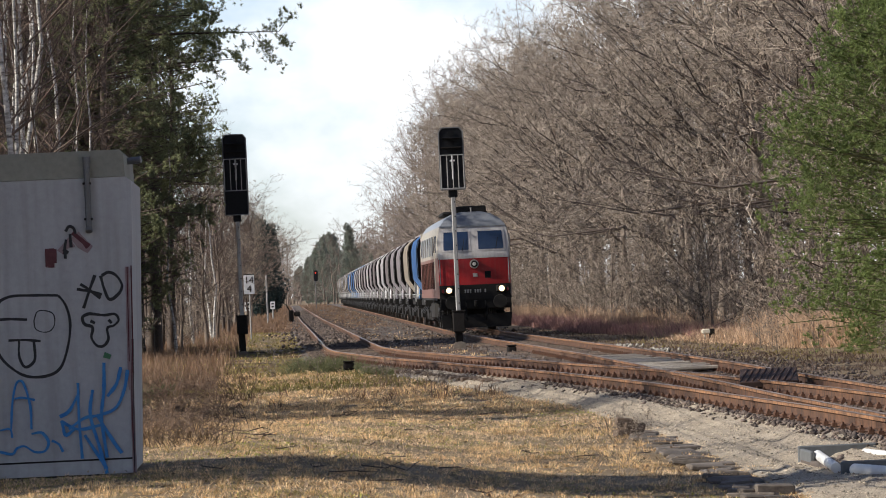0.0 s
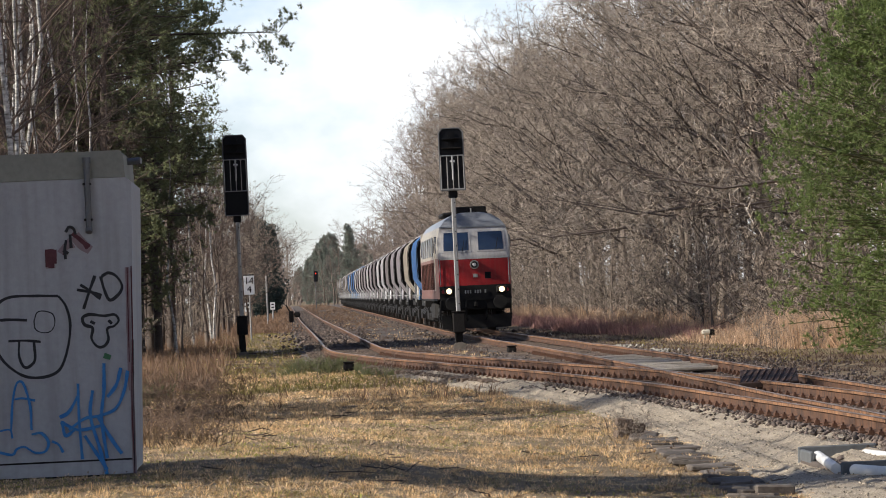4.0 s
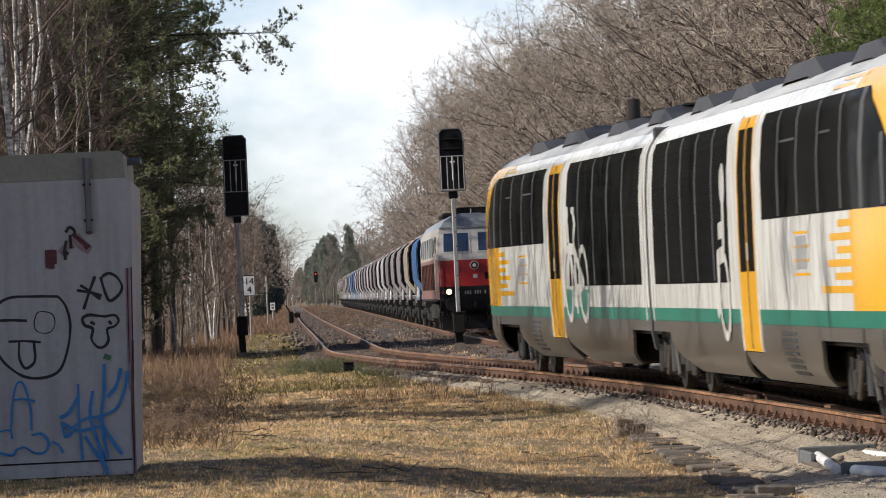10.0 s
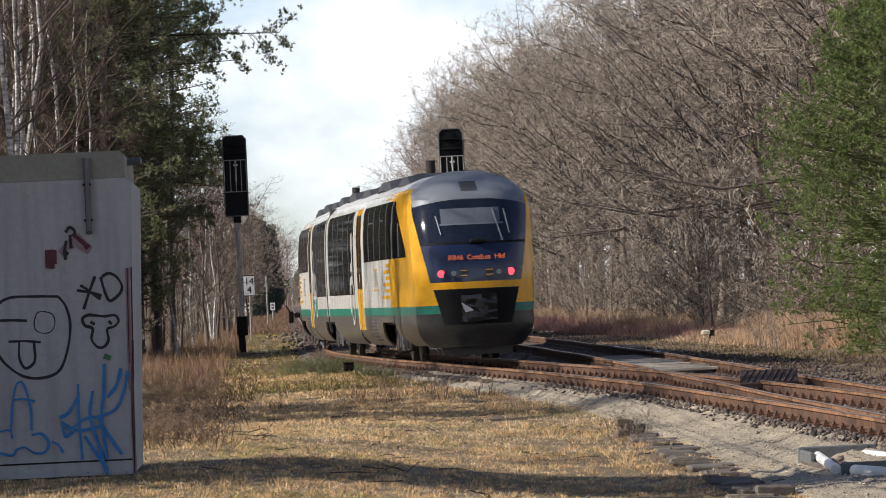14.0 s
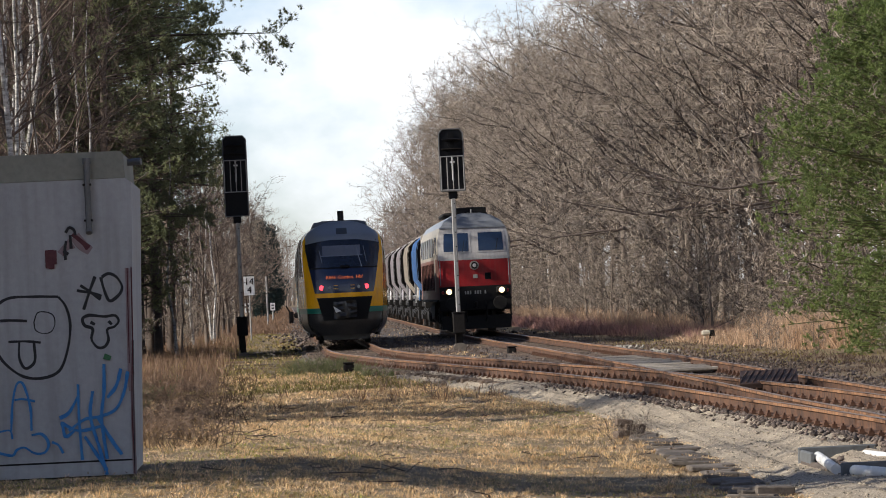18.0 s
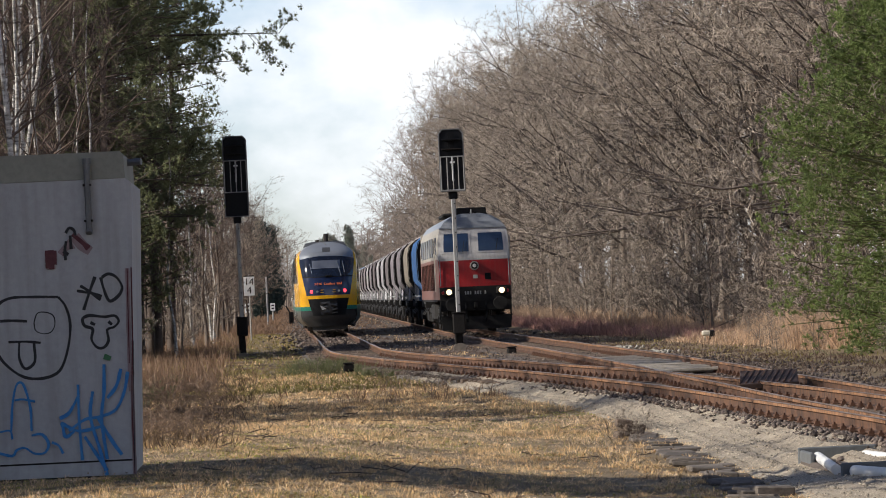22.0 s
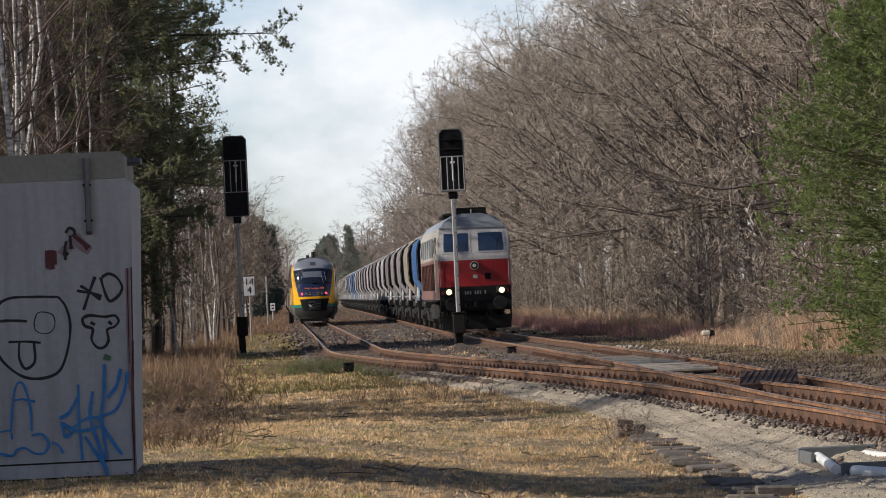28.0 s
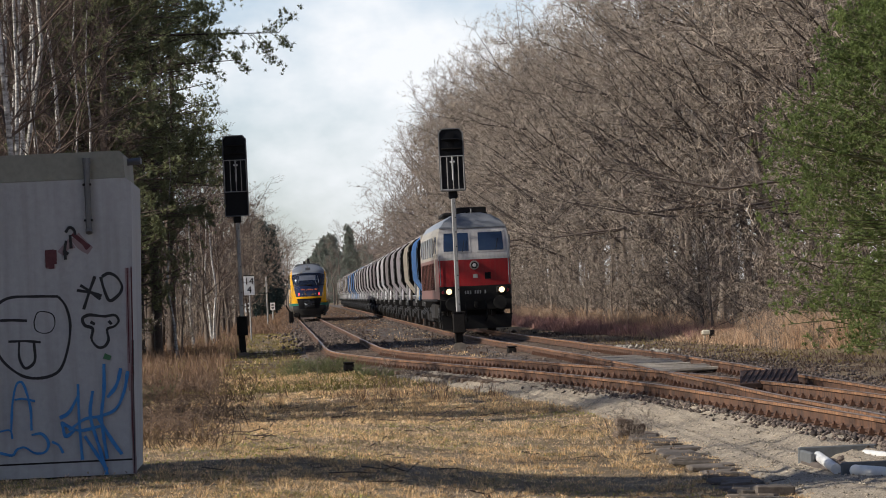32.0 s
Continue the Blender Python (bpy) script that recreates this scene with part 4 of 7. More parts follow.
    for s in (-1, 1):
        P("pillar_top", face_part(3.32, 3.575, lambda z: s * (mask_w(3.32) + (ew(z) - mask_w(3.32)) * sm(3.30, 3.58, z)), lambda z: s * ew(z), 0.006, 6), "r_yellow", "yellow pillar running up to the roof")
    P("brow", face_part(3.32, 3.93, lambda z: -ew(z), lambda z: ew(z), 0.002), "r_grey", "grey brow above the windscreen")
    P("face_bar", face_part(1.50, 1.64, lambda z: -mask_w(z), mask_w, 0.012), "r_yellow", "yellow bar under the lamps")
    P("coupler_recess", face_part(0.78, 1.50, lambda z: -mask_w(z), mask_w, 0.006), "black", "black coupler recess")
    msk = P("mask", face_part(1.64, 2.42, lambda z: -mask_w(z), mask_w, 0.004), "r_mask", "dark blue glossy mask")
    scr = P("windscreen", face_part(2.42, 3.32, lambda z: -mask_w(z), mask_w, 0.004), "r_screen", "large curved dark windscreen")
    P("screen_frame", face_part(2.41, 2.45, lambda z: -mask_w(z), mask_w, 0.012), "black", parent=scr)
    # Brightness in the glass, put in as a pale grey-blue panel.
    P("screen_blind", face_part(2.83, 3.14, lambda z: -0.64, lambda z: 0.56, 0.007), "r_sheen", "pale panel for the bright band in the windscreen glass", parent=scr)
    P("sun_blind", face_part(2.80, 2.83, lambda z: -0.70, lambda z: 0.62, 0.010), "lens", "pale edge of a sun blind", parent=scr)
    for x0, x1, z0, z1 in ((-0.74, -0.66, 3.0, 2.6), (0.42, 0.58, 3.12, 2.45), (0.66, 0.74, 3.1, 2.6)):
        gg = Geo()
        a, b = face_pt(1, z0, x0, 0.03), face_pt(1, z1, x1, 0.03)
        gg.tube(a, b, 0.014, n=6)
        P("wiper" if x0 == 0.42 else "screen_pillar", gg, "lens", parent=scr)
    P("wiper_motor", Geo().box(face_pt(1, 2.46, 0.05, 0.04), (0.30, 0.12, 0.10), 0.03), "black", parent=scr)
    P("roof_hatch", face_part(3.50, 3.70, lambda z: -0.17, lambda z: 0.17, 0.014, 4), "r_dark", "small dark roof hatch")
    us = [-1 + i / 8 for i in range(17)]
    arch = [[face_pt(1, z, u * mask_w(3.3), 0.012) for u in us for z in (3.335 - 0.13 * u * u,)], [face_pt(1, 3.345, u * mask_w(3.3), 0.012) for u in us]]
    P("screen_arch", Geo().grid(arch).grid([[(x, y + 0.03, z) for x, y, z in r] for r in arch]), "r_grey", parent=scr)
    for s in (-1, 1):
        for x, r, mm, nm in ((0.70, 0.085, "tail" if rear else "lens", "tail_lamp"), (0.46, 0.06, "lens", "headlamp")):
            q = face_pt(1, 1.815, s * x, 0.0)
            lamp = Geo().tube((q[0], q[1] + 0.03, q[2]), (q[0], q[1] - 0.02, q[2]), r, r * 0.85, 16)
            P(nm, lamp, mm, "glowing red tail lamp" if mm == "tail" else "unlit round lamp", parent=msk)
        for k in range(3):
            q = face_pt(1, 1.77 + 0.05 * k, s * 0.26, 0.006)
            P("vent_slot", Geo().box(q, (0.14, 0.03, 0.016)), "r_yellow" if k % 2 == 0 else "black", parent=msk)
    P("blue_panel", face_part(1.75, 1.90, lambda z: -0.17, lambda z: 0.17, 0.008), "r_mask", parent=msk)
    if rear:
        q = face_pt(1, 2.13, 0.03, 0.012)
        for word, dx in (("RB46", -0.44), ("Cottbus", 0.03), ("Hbf", 0.46)):
            disp = part("display_word", text_mesh(word, 0.145, 0.003), M["amber"], msk, "orange glowing destination display")
            disp.matrix_world = pose(q[0] + dx, q[1] - 0.012, q[2], 83, 0, 0)
    # coupler and its cover
    P("coupler", Geo().box((0, -0.18, 1.05), (0.42, 0.5, 0.30), 0.05), "r_dark", "automatic coupler")
    cover = Geo()
    rows = []
    for j in range(7):
        z = 1.38 - 0.09 * j
        rows.append([(x, -0.40 - 0.05 * math.sin(9 * x + 3 * j) - 0.06 * (1 - abs(x) * 2), z + 0.02 * math.sin(7 * x + j)) for x in [-0.36 + 0.08 * i for i in range(10)]])
    cover.grid(rows).grid([[(x, y + 0.25, z) for x, y, z in r] for r in rows])
    cov = P("coupler_cover", cover, "r_cowl", "crumpled dark coupler tarpaulin")
    P("cover_fold", Geo().cap([(-0.37, -0.50, 1.22), (-0.30, -0.52, 1.02), (-0.12, -0.50, 1.06)]).cap([(-0.37, -0.49, 1.22), (-0.12, -0.49, 1.06), (-0.30, -0.51, 1.02)]), "r_roof", "pale torn fold", parent=cov)
    P("snow_plough", Geo().prism([(-0.7, 0.16), (0.7, 0.16), (0.75, 0.40), (-0.75, 0.40)], 0.25, 0.45), "r_cowl")
    # bogies
    for yc, wb in ((4.65, 1.9), (CAR, 2.65)):
        if yc == CAR and not rear:
            continue
        bg = P("bogie", Geo().box((-0.98, yc, 0.58), (0.14, wb + 1.0, 0.20), 0.03).box((0.98, yc, 0.58), (0.14, wb + 1.0, 0.20), 0.03).box((0, yc, 0.55), (1.9, 0.5, 0.22), 0.03), "r_bogie", "grimy bogie")
        for sy in (-1, 1):
            for sx in (-1, 1):
                w = Geo().tube((sx * 0.68, yc + sy * wb / 2, 0.40), (sx * 0.82, yc + sy * wb / 2, 0.40), 0.40, 0.385, 20)
                P("wheel", w, "wheel", parent=bg)
                P("axle_box", Geo().box((sx * 1.04, yc + sy * wb / 2, 0.42), (0.16, 0.34, 0.30), 0.05), "r_bogie", parent=bg)
                P("spring", Geo().tube((sx * 1.04, yc + sy * (wb / 2 - 0.42), 0.40), (sx * 1.04, yc + sy * (wb / 2 - 0.42), 0.82), 0.11, n=10), "r_bogie", parent=bg)
                P("rod", Geo().tube((sx * 1.12, yc + sy * 0.15, 0.86), (sx * 1.12, yc + sy * 0.62, 0.25), 0.035, n=8), "r_skirt", parent=bg)
            P("axle", Geo().tube((-0.7, yc + sy * wb / 2, 0.40), (0.7, yc + sy * wb / 2, 0.40), 0.08, n=10), "r_bogie", parent=bg)
        for sx in (-1, 1):
            P("damper", Geo().tube((sx * 1.14, yc - 0.28, 0.30), (sx * 1.14, yc - 0.22, 0.92), 0.05, n=8), "r_dark", parent=bg)
            P("air_bag", Geo().tube((sx * 0.98, yc, 0.66), (sx * 0.98, yc, 0.94), 0.24, 0.21, 14), "black", parent=bg)
            P("bogie_end", Geo().box((sx * 1.05, yc + wb / 2 + 0.42, 0.50), (0.10, 0.22, 0.52), 0.03).box((sx * 1.05, yc - wb / 2 - 0.42, 0.50), (0.10, 0.22, 0.52), 0.03), "r_bogie", parent=bg)
            P("sand_pipe", Geo().path_tube([(sx * 0.92, yc - wb / 2 - 0.55, 0.85), (sx * 0.86, yc - wb / 2 - 0.5, 0.45), (sx * 0.75, yc - wb / 2 - 0.42, 0.12)], 0.028), "r_dark", parent=bg)
    for y, s in ((7.6, 0.7), (14.3, 0.8), (16.6, 0.7)):
        P("underframe_box", Geo().box((0, y, 0.55), (2.0, 1.5 * s, 0.42), 0.04), "r_bogie")
    return car


car_rear = railcar_half(True)
car_front = railcar_half(False)


# ================= goods train =================
def locomotive():
    lo = thing("locomotive", "red and cream diesel locomotive with grey roof and lit headlights", "locomotive")
    P = lambda name, geo, m, label="", parent=None, smooth=True: part(name, geo, M[m], parent or lo, label, smooth)
    L, W = 20.6, 1.36
    sec = [(1.36, 1.25), (1.36, 1.72), (1.36, 2.2), (1.36, 2.72), (1.355, 3.2), (1.32, 3.62), (1.24, 3.85), (1.05, 4.10), (0.75, 4.28), (0.38, 4.37), (0, 4.39)]

    def nose(z):
        return 0.0 if z < 2.75 else 0.20 * (z - 2.75) ** 1.2 + 0.45 * sm(3.8, 4.4, z)

    def ring(d, z0, z1):
        pts = [(x, z) for x, z in sec if z0 <= z <= z1]
        t = 1 - 0.045 * (1 - min(1, d / 0.7)) ** 2
        a = [(-x * t, nose(z) + d, z) for x, z in pts]
        return a
    ds = [0, 0.12, 0.3, 0.5, 0.7, 1.2]

    def shell(z0, z1, d0, d1):
        g = Geo()
        dd = [d for d in ds if d0 <= d < d1] + [d1]
        if d0 not in dd:
            dd = [d0] + dd
        for s in (1, -1):
            g.grid([[(s * x, y, z) for x, y, z in ring(d, z0, z1)] for d in dd])
        return g
    P("lower_side", shell(1.25, 2.72, 0, L), "l_side", "dirty red lower body side")
    P("upper_side", shell(2.72, 3.85, 0, L), "l_cream", "cream upper body side")
    g = Geo()
    g.grid([ring(d, 3.85, 9) + [(-x, y, z) for x, y, z in ring(d, 3.85, 9)[::-1]] for d in ds + [4.0, 10, 16, L]])
    P("roof", g, "l_grey", "grey domed roof")

    def face(z0, z1, x0, x1, out, m, name, label="", parent=None, thick=0.05):
        n, gg = 10, Geo()
        zs = [z0 + (z1 - z0) * i / 6 for i in range(7)]
        hw = lambda z: np.interp(z, [b for _, b in sec], [a for a, _ in sec]) * 0.955
        pt = lambda u, z, o: ((u * hw(z)), nose(z) - 0.10 * (1 - u * u) - o, z)
        us = [x0 + (x1 - x0) * i / n for i in range(n + 1)]
        fr = [[pt(u, z, out) for u in us] for z in zs]
        bk = [[pt(u, z, out - thick) for u in us] for z in zs]
        gg.grid(fr).grid(bk).grid([fr[0], bk[0]]).grid([fr[-1], bk[-1]])
        gg.grid([[r[0] for r in fr], [r[0] for r in bk]]).grid([[r[-1] for r in fr], [r[-1] for r in bk]])
        return P(name, gg, m, label, parent)
    face(1.70, 2.66, -1, 1, 0.0, "l_red", "front_panel", "red front panel")
    face(1.16, 1.70, -1, 1, 0.01, "l_black", "front_apron", "black front apron")
    face(2.66, 2.86, -1, 1, 0.005, "l_white", "front_band", "cream band")
    face(2.86, 3.85, -1, 1, 0.0, "l_white", "cab_front", "pale off-white cab front")
    face(3.85, 4.365, -1, 1, 0.0, "l_grey", "roof_front", "rounded grey roof end")
    face(3.82, 3.88, -1.02, 1.02, 0.03, "l_grey", "rain_gutter")
    for a, b in ((-0.90, -0.08), (0.08, 0.90)):
        fr = face(2.92, 3.70, a, b, 0.012, "l_white", "window_frame", "pale window surround")
        face(2.98, 3.64, a + 0.06, b - 0.06, 0.02, "l_glass", "windscreen", "windscreen coloured with the blue of the reflected sky", fr, 0.03)
        P("wiper", Geo().tube((1.24 * (b - 0.25), 0.0 - 0.12, 2.95), (1.24 * (b - 0.18), 0.05 - 0.08, 3.4), 0.012, n=6), "black", parent=fr)
    lampring = P("top_lamp", Geo().tube((0, -0.04, 2.45), (0, -0.20, 2.45), 0.17, 0.16, 20), "lamp_off", "round unlit upper lamp with grey ring")
    P("lens", Geo().tube((0, -0.19, 2.45), (0, -0.225, 2.45), 0.125, 0.115, 18), "l_black", "dark lamp ring", parent=lampring)
    P("reflector", Geo().tube((0, -0.215, 2.45), (0, -0.24, 2.45), 0.075, 0.06, 14), "l_white", parent=lampring)
    for s in (-1, 1):
        h = P("lamp_housing", Geo().box((s * 0.96, -0.10, 1.52), (0.40, 0.16, 0.26), 0.04), "l_black")
        P("headlight", Geo().tube((s * 0.96, -0.15, 1.52), (s * 0.96, -0.20, 1.52), 0.11, 0.10, 16), "headlight", "bright headlight", h)
        P("marker_lamp", Geo().tube((s * 1.16, -0.10, 1.50), (s * 1.16, -0.16, 1.50), 0.07, 0.06, 12), "l_red", "small red marker lamp", h)
        b = P("buffer", Geo().tube((s * 0.87, -0.05, 1.06), (s * 0.87, -0.48, 1.06), 0.11, 0.10, 12), "l_black", "black buffer")
        P("buffer_plate", Geo().tube((s * 0.87, -0.48, 1.06), (s * 0.87, -0.54, 1.06), 0.25, 0.24, 18), "l_black", parent=b)
        P("step", Geo().box((s * 1.18, 0.3, 0.62), (0.30, 0.5, 0.05), 0.01).box((s * 1.18, 0.3, 0.95), (0.30, 0.5, 0.05), 0.01).box((s * 1.28, 0.1, 0.8), (0.04, 0.04, 0.7)).box((s * 1.28, 0.5, 0.8), (0.04, 0.04, 0.7)), "l_black")
        P("handrail", Geo().tube((s * 1.25, -0.06, 1.75), (s * 1.25, -0.06, 2.7), 0.018, n=6), "l_grey")
        P("air_hose", Geo().path_tube([(s * 0.35, -0.12, 1.1), (s * 0.37, -0.30, 0.9), (s * 0.37, -0.30, 0.55), (s * 0.33, -0.2, 0.42)], 0.03), "black")
    for k in range(9):
        if k not in (3, 7):
            P("number_bar", Geo().box((-0.36 + 0.09 * k, -0.125, 1.47), (0.055, 0.012, 0.12)), "number", "pale number painted as bars")
    P("badge", Geo().box((0.02, -0.11, 2.05), (0.17, 0.012, 0.13), 0.004), "number")
    P("front_grille", Geo().box((0.48, -0.09, 2.05), (0.22, 0.014, 0.24), 0.004), "black")
    P("coupler_hook", Geo().box((0, -0.25, 1.02), (0.14, 0.4, 0.24), 0.04), "l_black")
    P("buffer_beam", Geo().box((0, 0.02, 1.02), (2.6, 0.16, 0.42), 0.03), "l_black")
    P("snow_plough", Geo().prism([(-1.25, 0.14), (1.25, 0.14), (1.28, 0.62), (-1.28, 0.62)], -0.12, 0.05), "l_black")
    P("roof_hood", Geo().box((0.02, 2.6, 4.44), (1.12, 2.6, 0.30), 0.03), "l_black", "dark roof exhaust hood")
    P("roof_hood", Geo().box((0, 9, 4.42), (1.7, 5.0, 0.16), 0.05), "l_black")
    P("horn", Geo().tube((0.0, 0.75, 4.3), (0.0, 0.75, 4.52), 0.03, n=8), "zinc")
    # side: cab door, windows, ribs
    for s in (-1, 1):
        for y in (1.0, 19.0):
            P("cab_window", Geo().box((s * 1.345, y, 3.22), (0.05, 0.75, 0.62), 0.02), "l_glass", "side cab window")
        d = P("cab_door", Geo().box((s * 1.362, 2.15, 2.55), (0.03, 0.72, 2.0), 0.01), "l_cream", "cream cab door")
        P("door_window", Geo().box((s * 1.38, 2.15, 3.2), (0.02, 0.45, 0.5), 0.005), "l_glass", parent=d)
        for y in (5.0, 8.0, 11.0, 14.0, 17.0):
            P("side_grille", Geo().box((s * 1.365, y, 3.2), (0.03, 1.7, 0.7), 0.01), "l_grey")
        for k in range(26):
            P("side_rib", Geo().box((s * 1.362, 3.2 + 0.64 * k, 2.1), (0.03, 0.05, 1.0)), "l_side" if k % 3 else "l_black")
        P("sill", Geo().box((s * 1.34, L / 2, 1.22), (0.06, L - 1.5, 0.10), 0.02), "l_black")
        for y in (3.0, 4.85, 6.7, 13.9, 15.75, 17.6):
            P("wheel", Geo().tube((s * 0.68, y, 0.52), (s * 0.82, y, 0.52), 0.52, 0.50, 18), "wheel")
            P("axle_box", Geo().box((s * 1.08, y, 0.52), (0.24, 0.4, 0.36), 0.06), "l_black")
        for y in (4.85, 15.75):
            P("bogie_frame", Geo().box((s * 1.06, y, 0.82), (0.18, 5.0, 0.22), 0.04), "l_black")
    P("tank", Geo().box((0, 10.3, 0.78), (2.5, 4.6, 0.8), 0.15), "l_black")
    P("end_wall", Geo().box((0, L - 0.1, 2.6), (2.66, 0.12, 2.6), 0.03), "l_cream")
    return lo


def axis_pose(fn, y):
    s = (fn(y + 2) - fn(y - 2)) / 4
    return pose(fn(y), y, tz(y), 0, 0, -math.degrees(math.atan(s)))


LOCO_Y = 163.4
loco = locomotive()
loco.matrix_world = axis_pose(t2, LOCO_Y)

WAGON_COLS = [("w_blue", (0.14, 0.29, 0.54), "bright blue"), ("w_cream", (0.52, 0.465, 0.385), "cream"), ("w_grey", (0.43, 0.395, 0.40), "mauve-grey"),
              ("w_brown", (0.34, 0.305, 0.30), "brown-grey"), ("w_pale", (0.63, 0.61, 0.60), "pale grey")]
for nm, c, _ in WAGON_COLS:
    M[nm] = mat(nm, c, 0.55, 0, tuple(v * 0.7 for v in c), 0.7, 12, 0.03, streak=0.45, streak_col=(0.16, 0.125, 0.11))


def hopper_wagon(mname, word):
    wl_ = 15.6
    w = thing("hopper_wagon", f"{word} covered hopper goods wagon with rounded top", "wagon", "hopper wagons")
    P = lambda name, geo, m, label="", parent=None, smooth=True: part(name, geo, M[m], parent or w, label, smooth)
    sec = [(0.55, 1.15), (1.05, 1.55), (1.42, 2.1), (1.45, 2.7), (1.45, 3.3), (1.36, 3.66), (1.05, 3.95), (0.6, 4.12), (0.0, 4.17)]
    full = [(-x, z) for x, z in sec] + [(x, z) for x, z in sec[::-1][1:]]
    g = Geo()
    rows = []
    for y, k in ((3.0, 0.0), (2.8, 1.0), (2.83, 1.0), (wl_ - 2.83, 1.0), (wl_ - 2.8, 1.0), (wl_ - 3.0, 0.0)):
        inner = k == 0.0
        sy = -1 if y < wl_ / 2 else 1
        rows.append([(x * (0.93 if inner else 1), y + (0.0 if inner else sy * 0.0) + (-sy * 0.9 * sm(2.3, 1.15, z)), z if not inner else 1.15 + (z - 1.15) * 0.965) for x, z in full])
    g.grid(rows[1:-1])
    # Ends and their bevels are blackened for the shade in the wagon gaps.
    P("end_wall", Geo().cap(rows[0][::-1]).grid(rows[:2]), "l_black", "end wall blackened for the shade between wagons", smooth=False)
    P("end_wall", Geo().cap(rows[-1]).grid(rows[-2:]), "l_black", smooth=False)
    for s in (-1, 1):
        P("side_pipe", Geo().tube((s * 1.42, 0.8, 1.42), (s * 1.42, wl_ - 0.8, 1.42), 0.024, n=6), "zinc", "pale pipe along the sill")
    body = P("body", g, mname, f"{word} hopper body")
    for k in range(9):
        y = 3.1 + (wl_ - 6.2) * k / 8
        rib = Geo()
        rib.grid([[(x * 1.022, yy, z * 1.005) for x, z in full[1:-1]] for yy in (y - 0.05, y + 0.05)])
        rib.grid([[(x * 0.99, yy, z) for x, z in full[1:-1]] for yy in (y - 0.05,)] + [[(x * 1.022, y - 0.05, z * 1.005) for x, z in full[1:-1]]])
        # The two end ribs take the same painted gap shade.
        P("body_rib", rib, "l_black" if k in (0, 8) else mname, parent=body)
    P("roof_walk", Geo().box((0, wl_ / 2, 4.22), (0.55, wl_ - 6.0, 0.05), 0.01), "zinc")
    for k in range(4):
        P("roof_hatch", Geo().box((0.0, 3.9 + 2.6 * k, 4.26), (0.9, 1.1, 0.14), 0.03), mname)
    P("frame", Geo().box((-0.95, wl_ / 2, 1.06), (0.16, wl_ - 1.1, 0.26), 0.02).box((0.95, wl_ / 2, 1.06), (0.16, wl_ - 1.1, 0.26), 0.02).box((0, 0.6, 1.06), (2.5, 0.2, 0.3), 0.02).box((0, wl_ - 0.6, 1.06), (2.5, 0.2, 0.3), 0.02), "l_black")
    for y in (0.62, wl_ - 0.62):
        for s in (-1, 1):
            P("buffer", Geo().tube((s * 0.87, y, 1.06), (s * 0.87, y + (-0.6 if y < 5 else 0.6), 1.06), 0.10, 0.2, 12), "l_black")
            P("platform_rail", Geo().path_tube([(s * 1.25, y, 1.1), (s * 1.25, y, 2.1), (s * 0.5, y, 2.1)], 0.025), "zinc")
            P("end_strut", Geo().tube((s * 1.1, y, 1.2), (s * 1.05, y + (1.7 if y < 5 else -1.7), 2.4), 0.06, n=6), mname)
        P("ladder", Geo().path_tube([(-0.3, y + (0.3 if y < 5 else -0.3), 1.2), (-0.3, y + (2.0 if y < 5 else -2.0), 4.0)], 0.025).path_tube([(-0.7, y + (0.3 if y < 5 else -0.3), 1.2), (-0.7, y + (2.0 if y < 5 else -2.0), 4.0)], 0.025), "zinc")
    for yc in (2.6, wl_ - 2.6):
        for s in (-1, 1):
            P("bogie_frame", Geo().prism([(s * 0.96, 0.40), (s * 1.1, 0.40), (s * 1.1, 0.78), (s * 0.96, 0.78)], yc - 1.3, yc + 1.3), "l_black")
            for q in (-0.9, 0.9):
                P("wheel", Geo().tube((s * 0.68, yc + q, 0.46), (s * 0.82, yc + q, 0.46), 0.46, 0.44, 14), "wheel")
    for s in (-1, 1):
        for k in range(3):
            P("discharge_chute", Geo().prism([(s * 0.35, 1.2), (s * 0.75, 1.25), (s * 1.2, 0.62), (s * 0.95, 0.55)], 4.2 + 2.6 * k, 5.6 + 2.6 * k), "l_black")
    return w


protos = {}
order = [0, 1, 2, 2, 3, 4, 4, 3, 2, 4, 2, 3, 4, 2, 4, 0, 0, 4, 0, 1, 4, 1, 4, 4, 1, 4, 1, 4]
wy = LOCO_Y + 21.4
for i, k in enumerate(order):
    nm, _, word = WAGON_COLS[k]
    m = axis_pose(t2, wy)
    if k in protos:
        copy_thing(protos[k], m)
    else:
        protos[k] = hopper_wagon(nm, word)
        protos[k].matrix_world = m
    wy += 16.6


# ================= hut =================
HUT_Y = 38.9
HX1, HX0, HB, HH = -1.30, -4.3, 0.06, 2.97   # sides, ground level, height
hut = thing("equipment_hut", "pale concrete equipment hut covered with sprayed graffiti", "hut")
hut.matrix_world = pose(0, HUT_Y, HB)
def hut_prism(prof, y0, y1):
    """A block of the hut, its outline in world heights."""
    return Geo().prism([(x, z - HB) for x, z in prof], y0, y1)


def hp(x, y):
    """A spot of the front wall, 205 to the metre, the plan tilted by 2.6 degrees."""
    return (-1.9903 + 0.0048631 * (x - 100) - 0.00022044 * (y - 600), 1.3342 - HB - 0.000226 * (x - 100) - 0.0048742 * (y - 600))


part("wall", hut_prism([(HX0, 0.15), (-1.372, 0.15), (-1.285, 2.665), (-1.335, 2.71), (HX0, 2.71)], 0, 2.4), M["concrete"], hut, "grey-white concrete wall panel")
